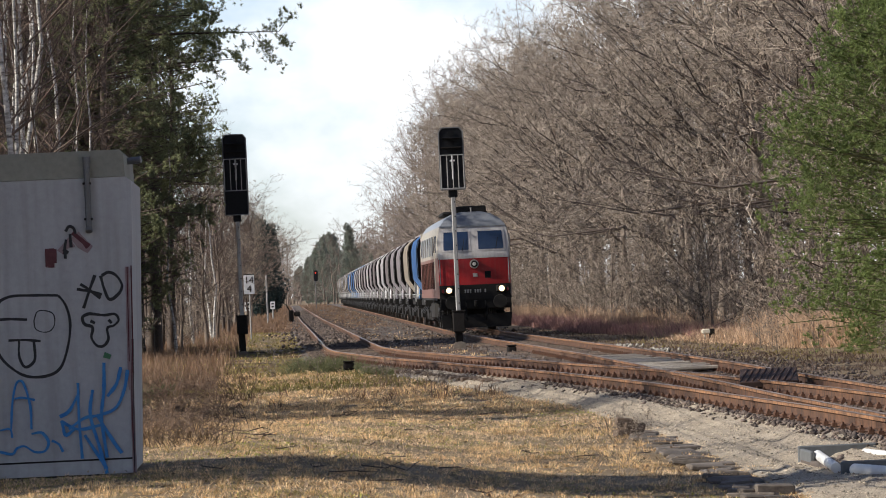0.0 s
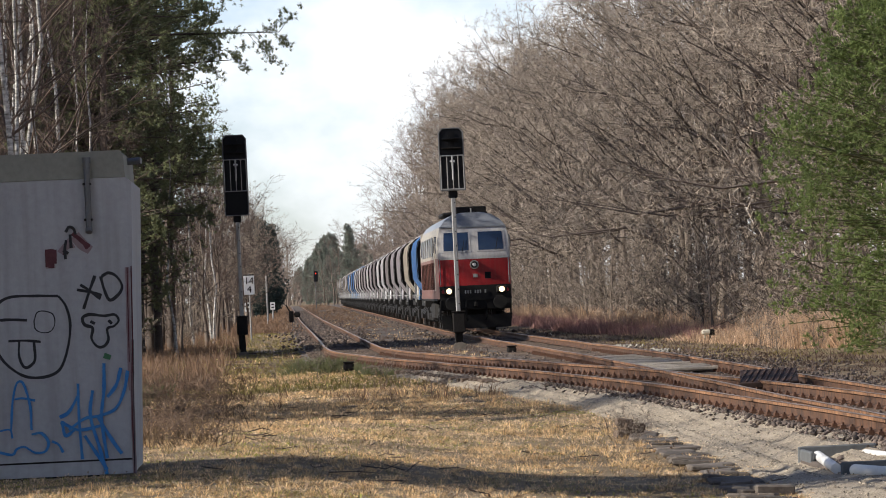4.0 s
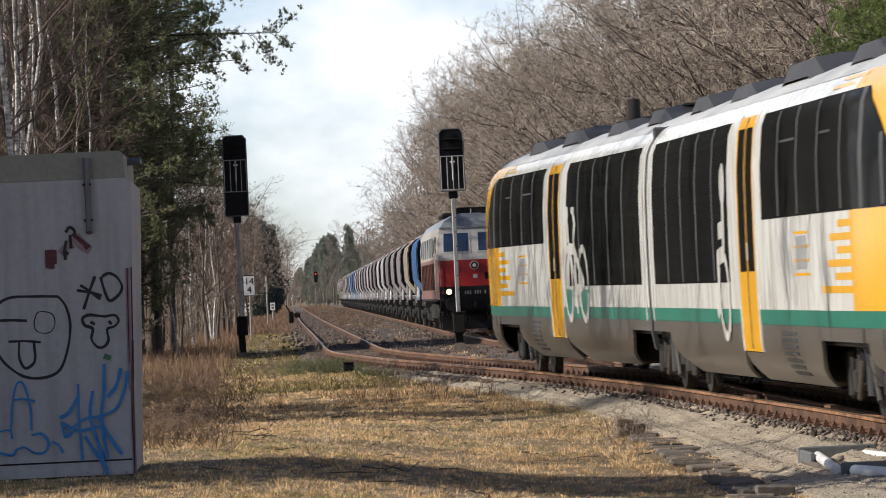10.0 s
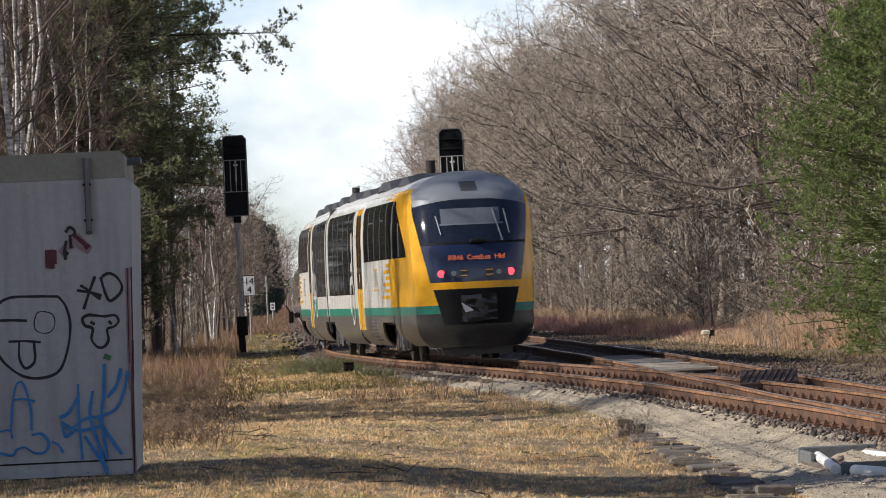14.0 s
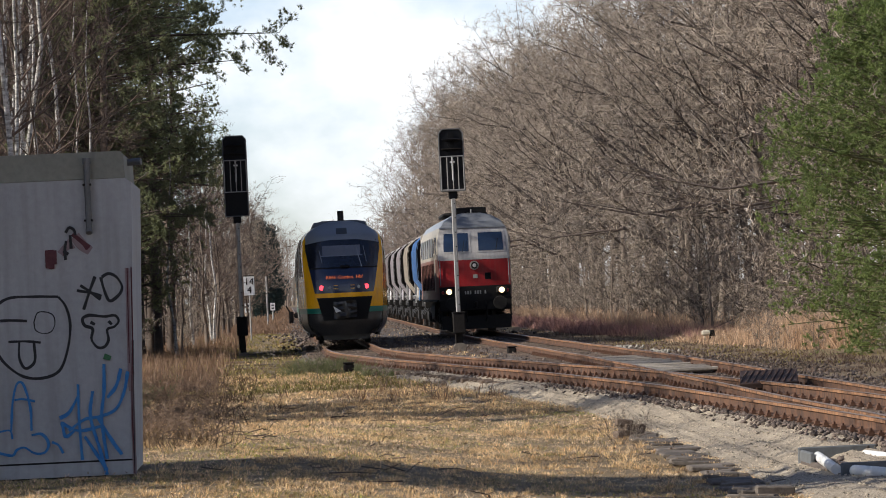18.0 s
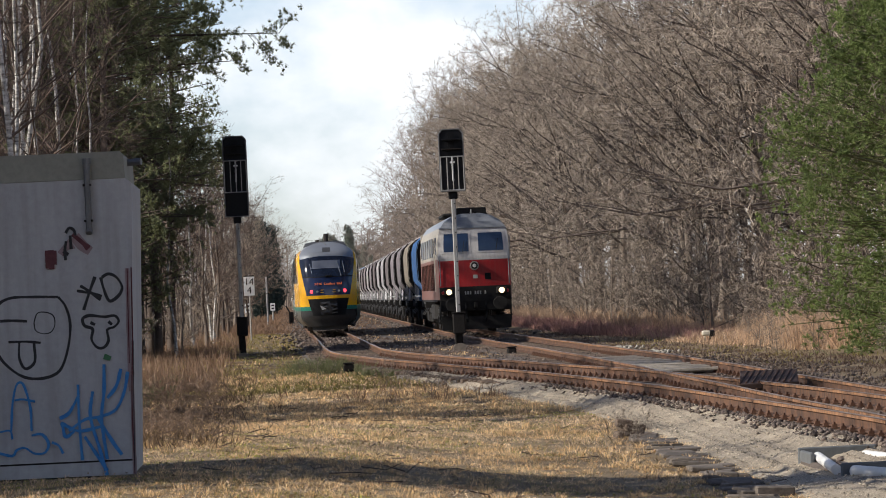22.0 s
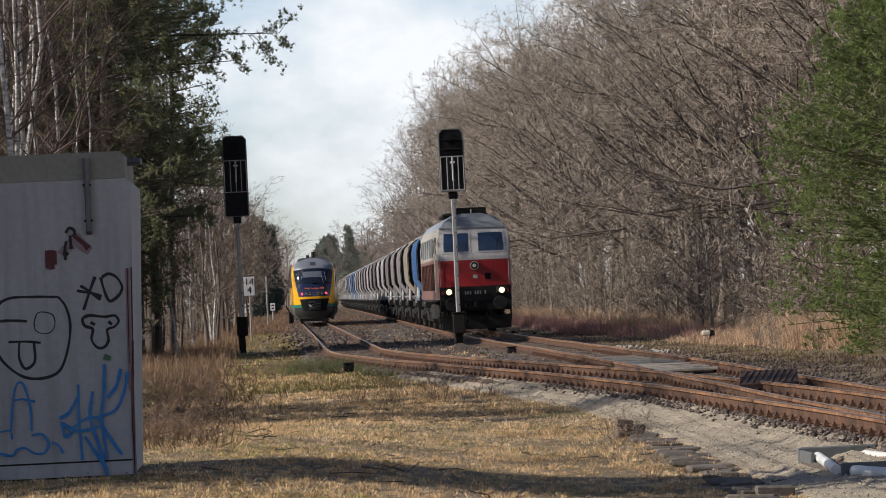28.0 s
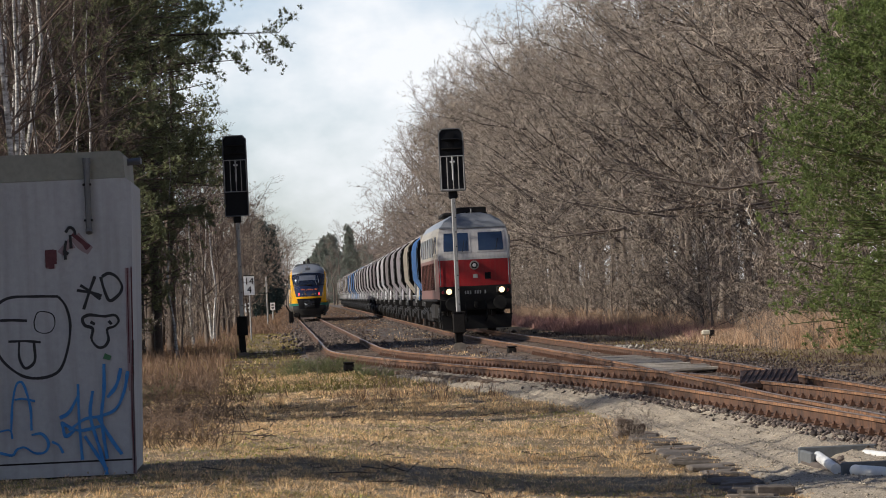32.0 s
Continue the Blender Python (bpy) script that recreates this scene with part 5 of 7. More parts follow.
# Shaded gap under the wall, put in as a near-black inset block.
part("plinth", hut_prism([(HX0, -0.05), (-1.45, -0.05), (-1.45, 0.155), (HX0, 0.155)], 0.12, 2.3), M["dark_box"], hut)
part("foot_block", hut_prism([(-1.62, -0.05), (-1.42, -0.05), (-1.42, 0.148), (-1.62, 0.148)], 0.04, 0.3), M["concrete_top"], hut)
part("roof_slab", hut_prism([(HX0, 2.712), (-1.337, 2.712), (-1.345, 2.91), (-1.375, 2.945), (HX0, 2.945)], -0.008, 2.4), M["concrete_top"], hut, "thick stained concrete roof slab")
part("wall_joint", hut_prism([(HX0, 0.268), (-1.366, 0.268), (-1.366, 0.283), (HX0, 0.283)], -0.0022, 0.01), M["dark_box"], hut, "dark open joint above the foot of the wall")
part("roof_pipe", Geo().tube((HX1 - 0.10, 0.9, 2.865 - HB), (HX1 + 0.08, 0.85, 2.875 - HB), 0.032, n=10), M["zinc_dark"], hut)
pa, pb = hp(153, 282), hp(158, 404)
dp = part("drain_pipe", Geo().tube((pa[0], -0.045, pa[1]), (pb[0], -0.045, pb[1]), 0.028, n=10).tube((pa[0], -0.045, pa[1] - 0.03), (pa[0], -0.045, pa[1] + 0.02), 0.036, n=10).tube((pb[0], -0.045, pb[1]), (pb[0], -0.065, pb[1] - 0.03), 0.03, n=10), M["zinc_dark"], hut, "short dark grey drain pipe")
for cx, cy in ((154, 325), (157, 388)):
    ca = hp(cx, cy)
    part("clamp", Geo().box((ca[0], -0.035, ca[1]), (0.075, 0.06, 0.02), 0.004), M["dark_box"], dp)


SPRAYED = []


def spray(name, lines_, r, m, label=""):
    """Sprayed strokes in hut coordinates (x, z) on its front, each one a part."""
    for pts in lines_:
        g = Geo()
        SPRAYED.append(name)
        lift = 0.0022 + 0.0005 * len(SPRAYED)
        left, right = [], []
        for i, (x, z) in enumerate(pts):
            xa, za = pts[max(i - 1, 0)]
            xb, zb = pts[min(i + 1, len(pts) - 1)]
            n = math.hypot(xb - xa, zb - za) or 1
            w = r * (0.8 + 0.35 * noise.noise(Vector((x * 9, z * 9, r * 50))))
            ox, oz = -(zb - za) / n * w, (xb - xa) / n * w
            left.append((x + ox, z + oz))
            right.append((x - ox, z - oz))
        g.grid([[(x, -lift, z) for x, z in left], [(x, -lift, z) for x, z in right]])
        g.grid([[(x, -0.0012, z) for x, z in right], [(x, -0.0012, z) for x, z in left]])
        part(name, g, M[m], hut, label)


def curve_pts(pts, n=6):
    """A smooth line through a few points."""
    ts = list(range(len(pts)))
    out = []
    for i in range((len(pts) - 1) * n + 1):
        t = i / n
        out.append((hermite(ts, [p[0] for p in pts], t), hermite(ts, [p[1] for p in pts], t)))
    return [hp(*p) for p in out]


spray("face_drawing", [curve_pts([(103, 523), (60, 523), (15, 526), (-8, 545), (-14, 590), (0, 630), (25, 655), (52, 667), (85, 665), (108, 650), (121, 610), (124, 570), (116, 540), (103, 523)]),
                       curve_pts([(0, 566), (20, 565), (48, 566)]), curve_pts([(15, 603), (45, 602), (72, 604)]),
                       curve_pts([(34, 604), (34, 630), (42, 648), (52, 648), (62, 635), (60, 604)])], 0.014, "spray_black", "sprayed round face with tongue")
spray("eye_drawing", [curve_pts([(60, 568), (66, 552), (80, 550), (94, 556), (97, 572), (90, 585), (76, 588), (63, 582), (60, 568)])], 0.006, "spray_black")
spray("letters_drawing", [curve_pts([(142, 503), (158, 513), (178, 528)]), curve_pts([(136, 512), (160, 516), (180, 522)]), curve_pts([(168, 487), (158, 515), (148, 546)]),
                          curve_pts([(178, 488), (184, 510), (194, 530), (210, 520), (216, 505), (206, 488), (192, 482), (180, 488)])], 0.015, "spray_black", "sprayed letters XD")
spray("small_head_drawing", [curve_pts([(166, 556), (185, 558), (203, 556), (210, 566), (202, 576), (190, 581), (192, 600), (184, 612), (172, 612), (162, 598), (164, 580), (150, 574), (146, 562), (156, 556), (166, 556)]),
                             curve_pts([(160, 568), (168, 572)]), curve_pts([(192, 566), (198, 572)])], 0.0145, "spray_black", "sprayed small head")
spray("red_haze", [curve_pts([(88, 440), (90, 474)])], 0.055, "spray_mist", "faint reddish overspray")
spray("red_haze", [curve_pts([(108, 448), (116, 436), (128, 428)]), curve_pts([(132, 416), (146, 432), (160, 442)])], 0.05, "spray_mist")
spray("red_haze", [curve_pts([(225, 472), (227, 560), (231, 690)]), curve_pts([(233, 640), (236, 750), (239, 836)])], 0.022, "spray_mist")
spray("red_mark", [curve_pts([(90, 440), (91, 474)]), curve_pts([(84, 441), (86, 472)]), curve_pts([(95, 441), (96, 466)]), curve_pts([(128, 412), (142, 424), (158, 436)]), curve_pts([(134, 416), (146, 426), (156, 438)]), curve_pts([(112, 446), (118, 448)])], 0.027, "spray_red", "dark red sprayed marks")
spray("red_line", [curve_pts([(225, 472), (227, 560), (229, 640)]), curve_pts([(232, 470), (234, 560), (236, 660)]), curve_pts([(234, 600), (234, 720), (239, 836)])], 0.0065, "spray_red", "thin red line down the corner")
spray("hook_drawing", [curve_pts([(116, 458), (115, 440), (117, 424)]), curve_pts([(116, 410), (122, 401), (130, 404), (134, 414)]), curve_pts([(112, 442), (121, 448)]), curve_pts([(124, 414), (126, 438)])], 0.015, "spray_black")
spray("corner_line", [curve_pts([(236, 600), (237, 720), (239, 830)])], 0.004, "spray_black")
spray("blue_scribble", [curve_pts([(138, 678), (140, 740), (146, 812)]), curve_pts([(106, 738), (122, 728), (138, 700)]), curve_pts([(108, 746), (140, 760), (180, 752)]),
                        curve_pts([(164, 690), (160, 735), (176, 790), (190, 838)]), curve_pts([(184, 642), (184, 690), (180, 740), (190, 810)]), curve_pts([(122, 760), (150, 740), (176, 735), (205, 722), (220, 690), (226, 655)]),
                        curve_pts([(214, 650), (206, 680), (190, 702)]), curve_pts([(172, 735), (200, 780), (216, 802)]), curve_pts([(110, 745), (116, 770), (132, 760)]), curve_pts([(150, 770), (190, 830)])], 0.017, "spray_blue", "blue sprayed scribble")
spray("blue_figure", [curve_pts([(20, 760), (22, 715), (28, 682), (36, 674), (44, 684), (54, 720), (56, 760)]), curve_pts([(26, 706), (40, 704), (62, 708)]), curve_pts([(0, 762), (18, 760), (22, 775)]),
                      curve_pts([(56, 768), (74, 766), (86, 782), (80, 798), (62, 800), (44, 790), (30, 794), (22, 804), (0, 800)]), curve_pts([(92, 780), (104, 786), (112, 800)])], 0.013, "spray_blue")
spray("green_spot", [curve_pts([(184, 628), (196, 632)])], 0.026, "spray_green")

# ================= signals =================
def signal(x, y, zb, top, head_h, head_w, low_box):
    s = thing("light_signal", "tall railway light signal with black head on a grey lattice post", "signal", "light signals")
    s.matrix_world = pose(x, y, zb)
    P = lambda n, g, m, lab="", par=None: part(n, g, M[m], par or s, lab)
    P("post", Geo().box((0, 0, (top - head_h) / 2 + 0.3), (0.125, 0.125, top - head_h + 0.4), 0.02), "zinc", "weathered grey post")
    for k in range(10):
        P("post_bolt", Geo().tube((0.03, -0.06, 0.9 + 0.42 * k), (0.03, -0.085, 0.9 + 0.42 * k), 0.02, n=6), "dark_box")
    P("foot", Geo().prism([(-0.11, 0), (0.11, 0), (0.08, 0.75), (-0.08, 0.75)], -0.1, 0.1), "dark_box")
    P("foot_flange", Geo().box((0, 0, 0.04), (0.36, 0.36, 0.10), 0.02), "dark_box")
    P("concrete_base", Geo().prism([(-0.20, -0.16), (0.20, -0.16), (0.16, 0.16), (0.05, 0.21), (-0.12, 0.19), (-0.18, 0.12)], -0.24, 0.12), "footing", "crumbled concrete footing")
    c = P("cable_box", Geo().box((0, -0.12, low_box), (0.36, 0.24, 0.60), 0.03), "dark_box", "black terminal box")
    P("lid", Geo().box((0, -0.12, low_box + 0.31), (0.40, 0.28, 0.04), 0.01), "dark_box", par=c)
    P("conduit", Geo().tube((-0.10, -0.12, low_box - 0.3), (-0.09, -0.08, low_box - 0.75), 0.04, n=8), "dark_box", par=c)
    w, h = head_w / 2, head_h
    zt = top
    prof = [(-w, zt - h), (w, zt - h), (w, zt - 0.12), (w - 0.10, zt), (-w + 0.10, zt), (-w, zt - 0.12)]
    head = P("head", Geo().prism(prof, -0.16, -0.06), "signal_black", "black signal screen")
    for a, b in zip(prof, prof[1:] + prof[:1]):
        P("head_rim", Geo().tube((a[0], -0.17, a[1]), (b[0], -0.17, b[1]), 0.021, n=6), "zinc_dark", "grey rim", head)
    P("visor", Geo().box((0, -0.30, zt - 0.30), (w * 1.5, 0.26, 0.03), 0.01), "signal_black", par=head)
    P("visor", Geo().box((0, -0.26, zt - 0.58), (w * 1.7, 0.20, 0.03), 0.01), "dark_box", par=head)
    # cage in front of the lower half
    z0, z1 = zt - min(h, 1.86) + 0.03, zt - 0.80
    for xx in (-w + 0.02, -w * 0.42, w * 0.05, w * 0.5, w - 0.02):
        P("cage_bar", Geo().tube((xx, -0.34, z0), (xx, -0.34, z1), 0.014, n=6), "zinc", "thin grey cage bar", head)
    for zz in (z0, z1):
        P("cage_bar", Geo().tube((-w + 0.02, -0.34, zz), (w - 0.02, -0.34, zz), 0.018, n=6), "zinc", par=head)
        for xx in (-w + 0.02, w - 0.02):
            P("cage_bar", Geo().tube((xx, -0.34, zz), (xx, -0.10, zz), 0.014, n=6), "zinc", par=head)
    P("indicator", Geo().box((w * 0.05, -0.2, z1 - 0.35), (0.05, 0.03, 0.7), 0.01).box((w * 0.05, -0.2, z1 - 0.16), (0.15, 0.03, 0.05), 0.01), "sign_white", "white T-shaped mark", head)
    for zz in (zt - 0.18, zt - 0.45, zt - 1.15):
        P("lens", Geo().tube((0, -0.15, zz), (0, -0.19, zz), 0.10, n=14), "black", par=head)
    P("neck", Geo().box((0, 0.02, zt - h - 0.10), (0.26, 0.2, 0.26), 0.03), "signal_black")
    return s


signal(-1.45, 147.0, -0.30, 7.28, 2.62, 0.76, 1.05)
signal(5.00, 130.5, -0.12, 6.42, 1.80, 0.70, 0.78)

# far red signal
fs = thing("light_signal", "distant railway signal showing red", "signal", "light signals")
FY = 640.0
fs.matrix_world = pose(4.35, FY, -0.25)
part("post", Geo().tube((0, 0, 0), (0, 0, 4.0), 0.05, n=8), M["zinc_dark"], fs)
hd = part("head", Geo().box((0.1, 0, 4.7), (0.56, 0.2, 1.5), 0.06), M["signal_black"], fs)
part("lens", Geo().tube((0.1, -0.1, 5.1), (0.1, -0.16, 5.1), 0.10, n=14), M["signal_red"], hd, "glowing red lamp")

# ================= line-side signs =================
def km_sign(x, y, zb, zc, w, h, texts, size):
    s = thing("distance_sign", "white kilometre sign with black numerals on a thin post", "sign", "line-side signs")
    s.matrix_world = pose(x, y, zb)
    part("post", Geo().tube((0, 0.03, 0), (0, 0.03, zc + h * 0.62), 0.035, n=8), M["zinc"], s)
    pl = part("plate", Geo().box((0, 0, zc), (w, 0.02, h), 0.006), M["sign_white"], s)
    part("frame", Geo().box((0, 0.012, zc + h / 2 + 0.03), (w, 0.05, 0.05), 0.005), M["dark_box"], s)
    for body, dz in texts:
        t = part("numeral", text_mesh(body, size, 0.003), M["black"], pl)
        t.matrix_basis = pose(0.0, -0.016, zc + dz, 90)


km_sign(-1.62, 204, -0.3, 2.55, 0.48, 0.86, (("14", 0.19), ("4", -0.20)), 0.44)


def far_post(x, y, zb, h, plate):
    s = thing("marker_post", "slim grey marker post beside the line", "post", "line-side signs")
    s.matrix_world = pose(x, y, zb)
    part("post", Geo().tube((0, 0, 0), (0, 0, h), 0.07, n=8), M["zinc"], s)
    if plate:
        p = part("plate", Geo().box((0, -0.08, h - plate / 2), (plate * 0.62, 0.03, plate), 0.01), M["sign_white"], s)
        for k in range(2):
            part("writing_bar", Geo().box((0, -0.10, h - plate * (0.3 + 0.4 * k)), (plate * 0.34, 0.01, plate * 0.16)), M["black"], p)


far_post(-2.55, 300, -0.3, 1.7, 0.62)
far_post(-1.35, 330, -0.3, 3.6, 0)
far_post(-1.05, 360, -0.3, 1.6, 0.6)

# ================= small things by the line =================
def trough_box():
    b = thing("cable_trough", "grey concrete cable box with white pipes lying in gravel", "cable box")
    gz = ground_z(5.2, 43) + 0.02
    b.matrix_world = pose(5.0, 44.2, gz)
    part("wall", Geo().box((0.38, 0.1, 0.06), (0.78, 0.06, 0.19), 0.012), M["trough"], b, "grey rim plate")
    part("wall", Geo().box((0.42, -3.7, 0.05), (0.95, 0.06, 0.19), 0.012), M["trough"], b)
    part("wall", Geo().box((0.03, -0.35, 0.05), (0.05, 0.85, 0.16), 0.012), M["trough"], b)
    part("wall", Geo().box((0.92, -1.8, 0.05), (0.05, 3.7, 0.16), 0.012), M["trough"], b)
    for x0, y0, x1, y1, r, z in ((0.14, -0.3, -0.06, -3.4, 0.048, 0.075), (0.06, -3.8, 0.66, -6.4, 0.055, 0.07), (0.58, -0.5, 0.85, -2.6, 0.035, 0.09), (0.70, -0.4, 0.98, -2.5, 0.035, 0.07)):
        part("pipe", Geo().tube((x0, y0, z), (x1, y1, z), r, n=16), M["pipe"], b, "white plastic pipe", True)
    part("filling", Geo().box((0.45, -1.8, 0.0), (0.9, 3.6, 0.08), 0.02), M["bed"], b)
    me = Geo().box((0, 0, 0), (0.07, 0.08, 0.05), 0.02).mesh("stone")
    me.materials.append(M["stone"])
    for k in range(60):
        q = new("stone", me)
        q.parent = b
        q.matrix_basis = pose(random.uniform(0.1, 0.88), random.uniform(-3.4, 0), 0.05, random.uniform(-30, 30), random.uniform(-30, 30), random.uniform(0, 180))


trough_box()


def timber_stack(x, y):
    s = thing("timber_pile", "weathered broken timber block lying in dry grass", "timber")
    s.matrix_world = pose(x, y, ground_z(x, y), 0, 0, 12)
    for k, (dx, dz, ln, rz_) in enumerate(((0, 0.05, 0.34, 0), (0.04, 0.13, 0.28, 14), (-0.05, 0.19, 0.2, -10))):
        q = new("timber", Geo().box((0, 0, 0), (ln, 0.22, 0.09), 0.015).mesh("timber"))
        q.data.materials.append(M["sleeper"])
        q.parent = s
        q.matrix_basis = pose(dx, 0, dz, 0, 4 * k, rz_)


timber_stack(4.02, 53.6)
re = random.Random(4)
for i in range(46):
    y = 36.6 + 0.40 * i + re.uniform(-0.10, 0.10)
    x = hermite([36, 40, 46, 55], [3.86, 4.0, 4.12, 4.22], y) + re.uniform(-0.07, 0.07)
    ob = tagged(new("timber_edging", Geo().box((0, 0, 0), (re.uniform(0.30, 0.50), re.uniform(0.14, 0.30), 0.05), 0.012).mesh("timber_edging")), "weathered split plank edging the gravel path", "timber", "edging timbers")
    ob.data.materials.append(M["plank_dark"])
    ob.matrix_world = pose(x, y, ground_z(x, y) + 0.014 + re.uniform(-0.012, 0.012), re.uniform(-7, 7), re.uniform(-4, 7), re.uniform(-20, 12))
bk = tagged(new("timber_block", Geo().box((0, 0, 0), (0.34, 0.28, 0.10), 0.015).mesh("timber_block")), "grey sawn timber block at the path's edge", "timber")
bk.data.materials.append(M["plank_dark"])
bk.matrix_world = pose(4.08, 38.3, ground_z(4.08, 38.3) + 0.04, 0, 3, 6)

sb = thing("point_marker", "small white and dark lineside marker box on short legs", "marker")
sb.matrix_world = pose(12.6, 134.5, ground_z(12.6, 134.5)) @ Matrix.Scale(0.8, 4)
part("cover", Geo().box((-0.05, 0, 0.34), (0.34, 0.3, 0.2), 0.05), M["cream"], sb, "cream-white cap")
part("housing", Geo().box((0.16, 0, 0.32), (0.2, 0.28, 0.24), 0.03), M["dark_box"], sb)
part("leg", Geo().tube((-0.1, 0, -0.02), (-0.1, 0, 0.28), 0.04), M["cream"], sb)
part("leg", Geo().tube((0.1, 0, -0.02), (0.1, 0, 0.28), 0.04), M["dark_box"], sb)

for x, y in ((5.85, 117.5), (1.35, 101.0)):
    q = thing("switch_motor", "dark cast-iron lineside box beside the rails", "track box", "track boxes")
    q.matrix_world = pose(x, y, max(ground_z(x, y), tz(y) - 0.22))
    part("body", Geo().box((0, 0, 0.09), (0.24, 0.4, 0.18), 0.04), M["dark_box"], q)
    part("lid", Geo().box((0, 0, 0.19), (0.26, 0.42, 0.03), 0.01), M["dark_box"], q)


lev = thing("point_lever", "dark hand-thrown point lever stand beside the siding", "lever")
lev.matrix_world = pose(0.35, 318, -0.25)
part("stand", Geo().box((0, 0, 0.45), (0.34, 0.34, 0.9), 0.05), M["dark_box"], lev)
part("weight", Geo().box((0.42, 0, 0.62), (0.44, 0.3, 0.34), 0.08), M["dark_box"], lev)
part("arm", Geo().tube((0.0, 0, 0.7), (-0.35, 0, 1.35), 0.05, n=8), M["dark_box"], lev)


# ================= plants: helpers =================
GX, GY = np.arange(-30, 40.1, 0.5), np.arange(20, 460.1, 0.5)
GZ = np.array([[ground_z(x, y) for x in GX] for y in GY[::4]])
GZ = np.array([np.interp(GY, GY[::4], GZ[:, j]) for j in range(len(GX))]).T


def gz_np(x, y):
    fx = np.clip((x - GX[0]) / 0.5, 0, len(GX) - 1.001)
    fy = np.clip((y - GY[0]) / 0.5, 0, len(GY) - 1.001)
    i, j = fx.astype(int), fy.astype(int)
    u, v = fx - i, fy - j
    return GZ[j, i] * (1 - u) * (1 - v) + GZ[j, i + 1] * u * (1 - v) + GZ[j + 1, i] * (1 - u) * v + GZ[j + 1, i + 1] * u * v


def unit(v):
    return v / np.maximum(np.linalg.norm(v, axis=-1, keepdims=True), 1e-9)


def cones(p0, p1, r):
    """Thin three-sided spikes from p0 to the tip p1."""
    d = unit(p1 - p0)
    a = unit(np.cross(d, np.where(np.abs(d[:, 2:3]) < 0.9, [[0, 0, 1.0]], [[1.0, 0, 0]])))
    b = np.cross(d, a)
    r = np.broadcast_to(np.asarray(r, float).reshape(-1, 1), (len(p0), 1))
    v = np.stack([p0 + a * r, p0 + (-0.5 * a + 0.87 * b) * r, p0 + (-0.5 * a - 0.87 * b) * r, p1], 1)
    k = np.arange(len(p0))[:, None] * 4
    f = np.stack([k + [0, 1, 3], k + [1, 2, 3], k + [2, 0, 3]], 1)
    return v.reshape(-1, 3), f.reshape(-1, 3)


def sticks(p0, p1, r0, r1, n=3):
    """Tapered n-sided sticks."""
    d = unit(p1 - p0)
    a = unit(np.cross(d, np.where(np.abs(d[:, 2:3]) < 0.9, [[0, 0, 1.0]], [[1.0, 0, 0]])))
    b = np.cross(d, a)
    ring = [(math.cos(2 * math.pi * i / n), math.sin(2 * math.pi * i / n)) for i in range(n)]
    r0, r1 = np.asarray(r0).reshape(-1, 1), np.asarray(r1).reshape(-1, 1)
    v = np.stack([p0 + (c * a + s * b) * r0 for c, s in ring] + [p1 + (c * a + s * b) * r1 for c, s in ring], 1)
    k = np.arange(len(p0))[:, None] * 2 * n
    f = []
    for i in range(n):
        j = (i + 1) % n
        f += [k + [i, j, n + j], k + [i, n + j, n + i]]
    return v.reshape(-1, 3), np.stack(f, 1).reshape(-1, 3)


def spikes(rng, p0, p1, r):
    """The finest twigs: one sliver each."""
    d = unit(p1 - p0)
    a = unit(np.cross(d, rng.normal(size=p0.shape))) * np.asarray(r).reshape(-1, 1)
    v = np.stack([p0 + a, p0 - a, p1], 1)
    k = np.arange(len(p0))[:, None] * 3
    return v.reshape(-1, 3), (k + [[0, 1, 2]]).reshape(-1, 3)


def join(*vf):
    v, f, k = [], [], 0
    for a, b in vf:
        v.append(a)
        f.append(b + k)
        k += len(a)
    return np.concatenate(v), np.concatenate(f)


def branch_level(rng, p0, p1, r, count, lo, hi, length, spread, rise, shrink=0.55):
    """Side shoots along the sticks p0-p1."""
    n = len(p0)
    t = rng.uniform(lo, hi, (n, count, 1))
    base = p0[:, None] + (p1 - p0)[:, None] * t
    d = unit(p1 - p0)[:, None]
    side = unit(rng.normal(size=(n, count, 3)))
    side = unit(side - (side * d).sum(-1, keepdims=True) * d)
    ln = np.linalg.norm(p1 - p0, axis=-1)[:, None, None] * length * rng.uniform(0.55, 1.15, (n, count, 1)) * (1.15 - 0.6 * t)
    way = unit(d * (1 - spread) + side * spread + np.array([0, 0, rise]))
    end = base + way * ln
    rr = (r[:, None, None] * shrink * (1 - 0.5 * t)).reshape(-1)
    return base.reshape(-1, 3), end.reshape(-1, 3), rr


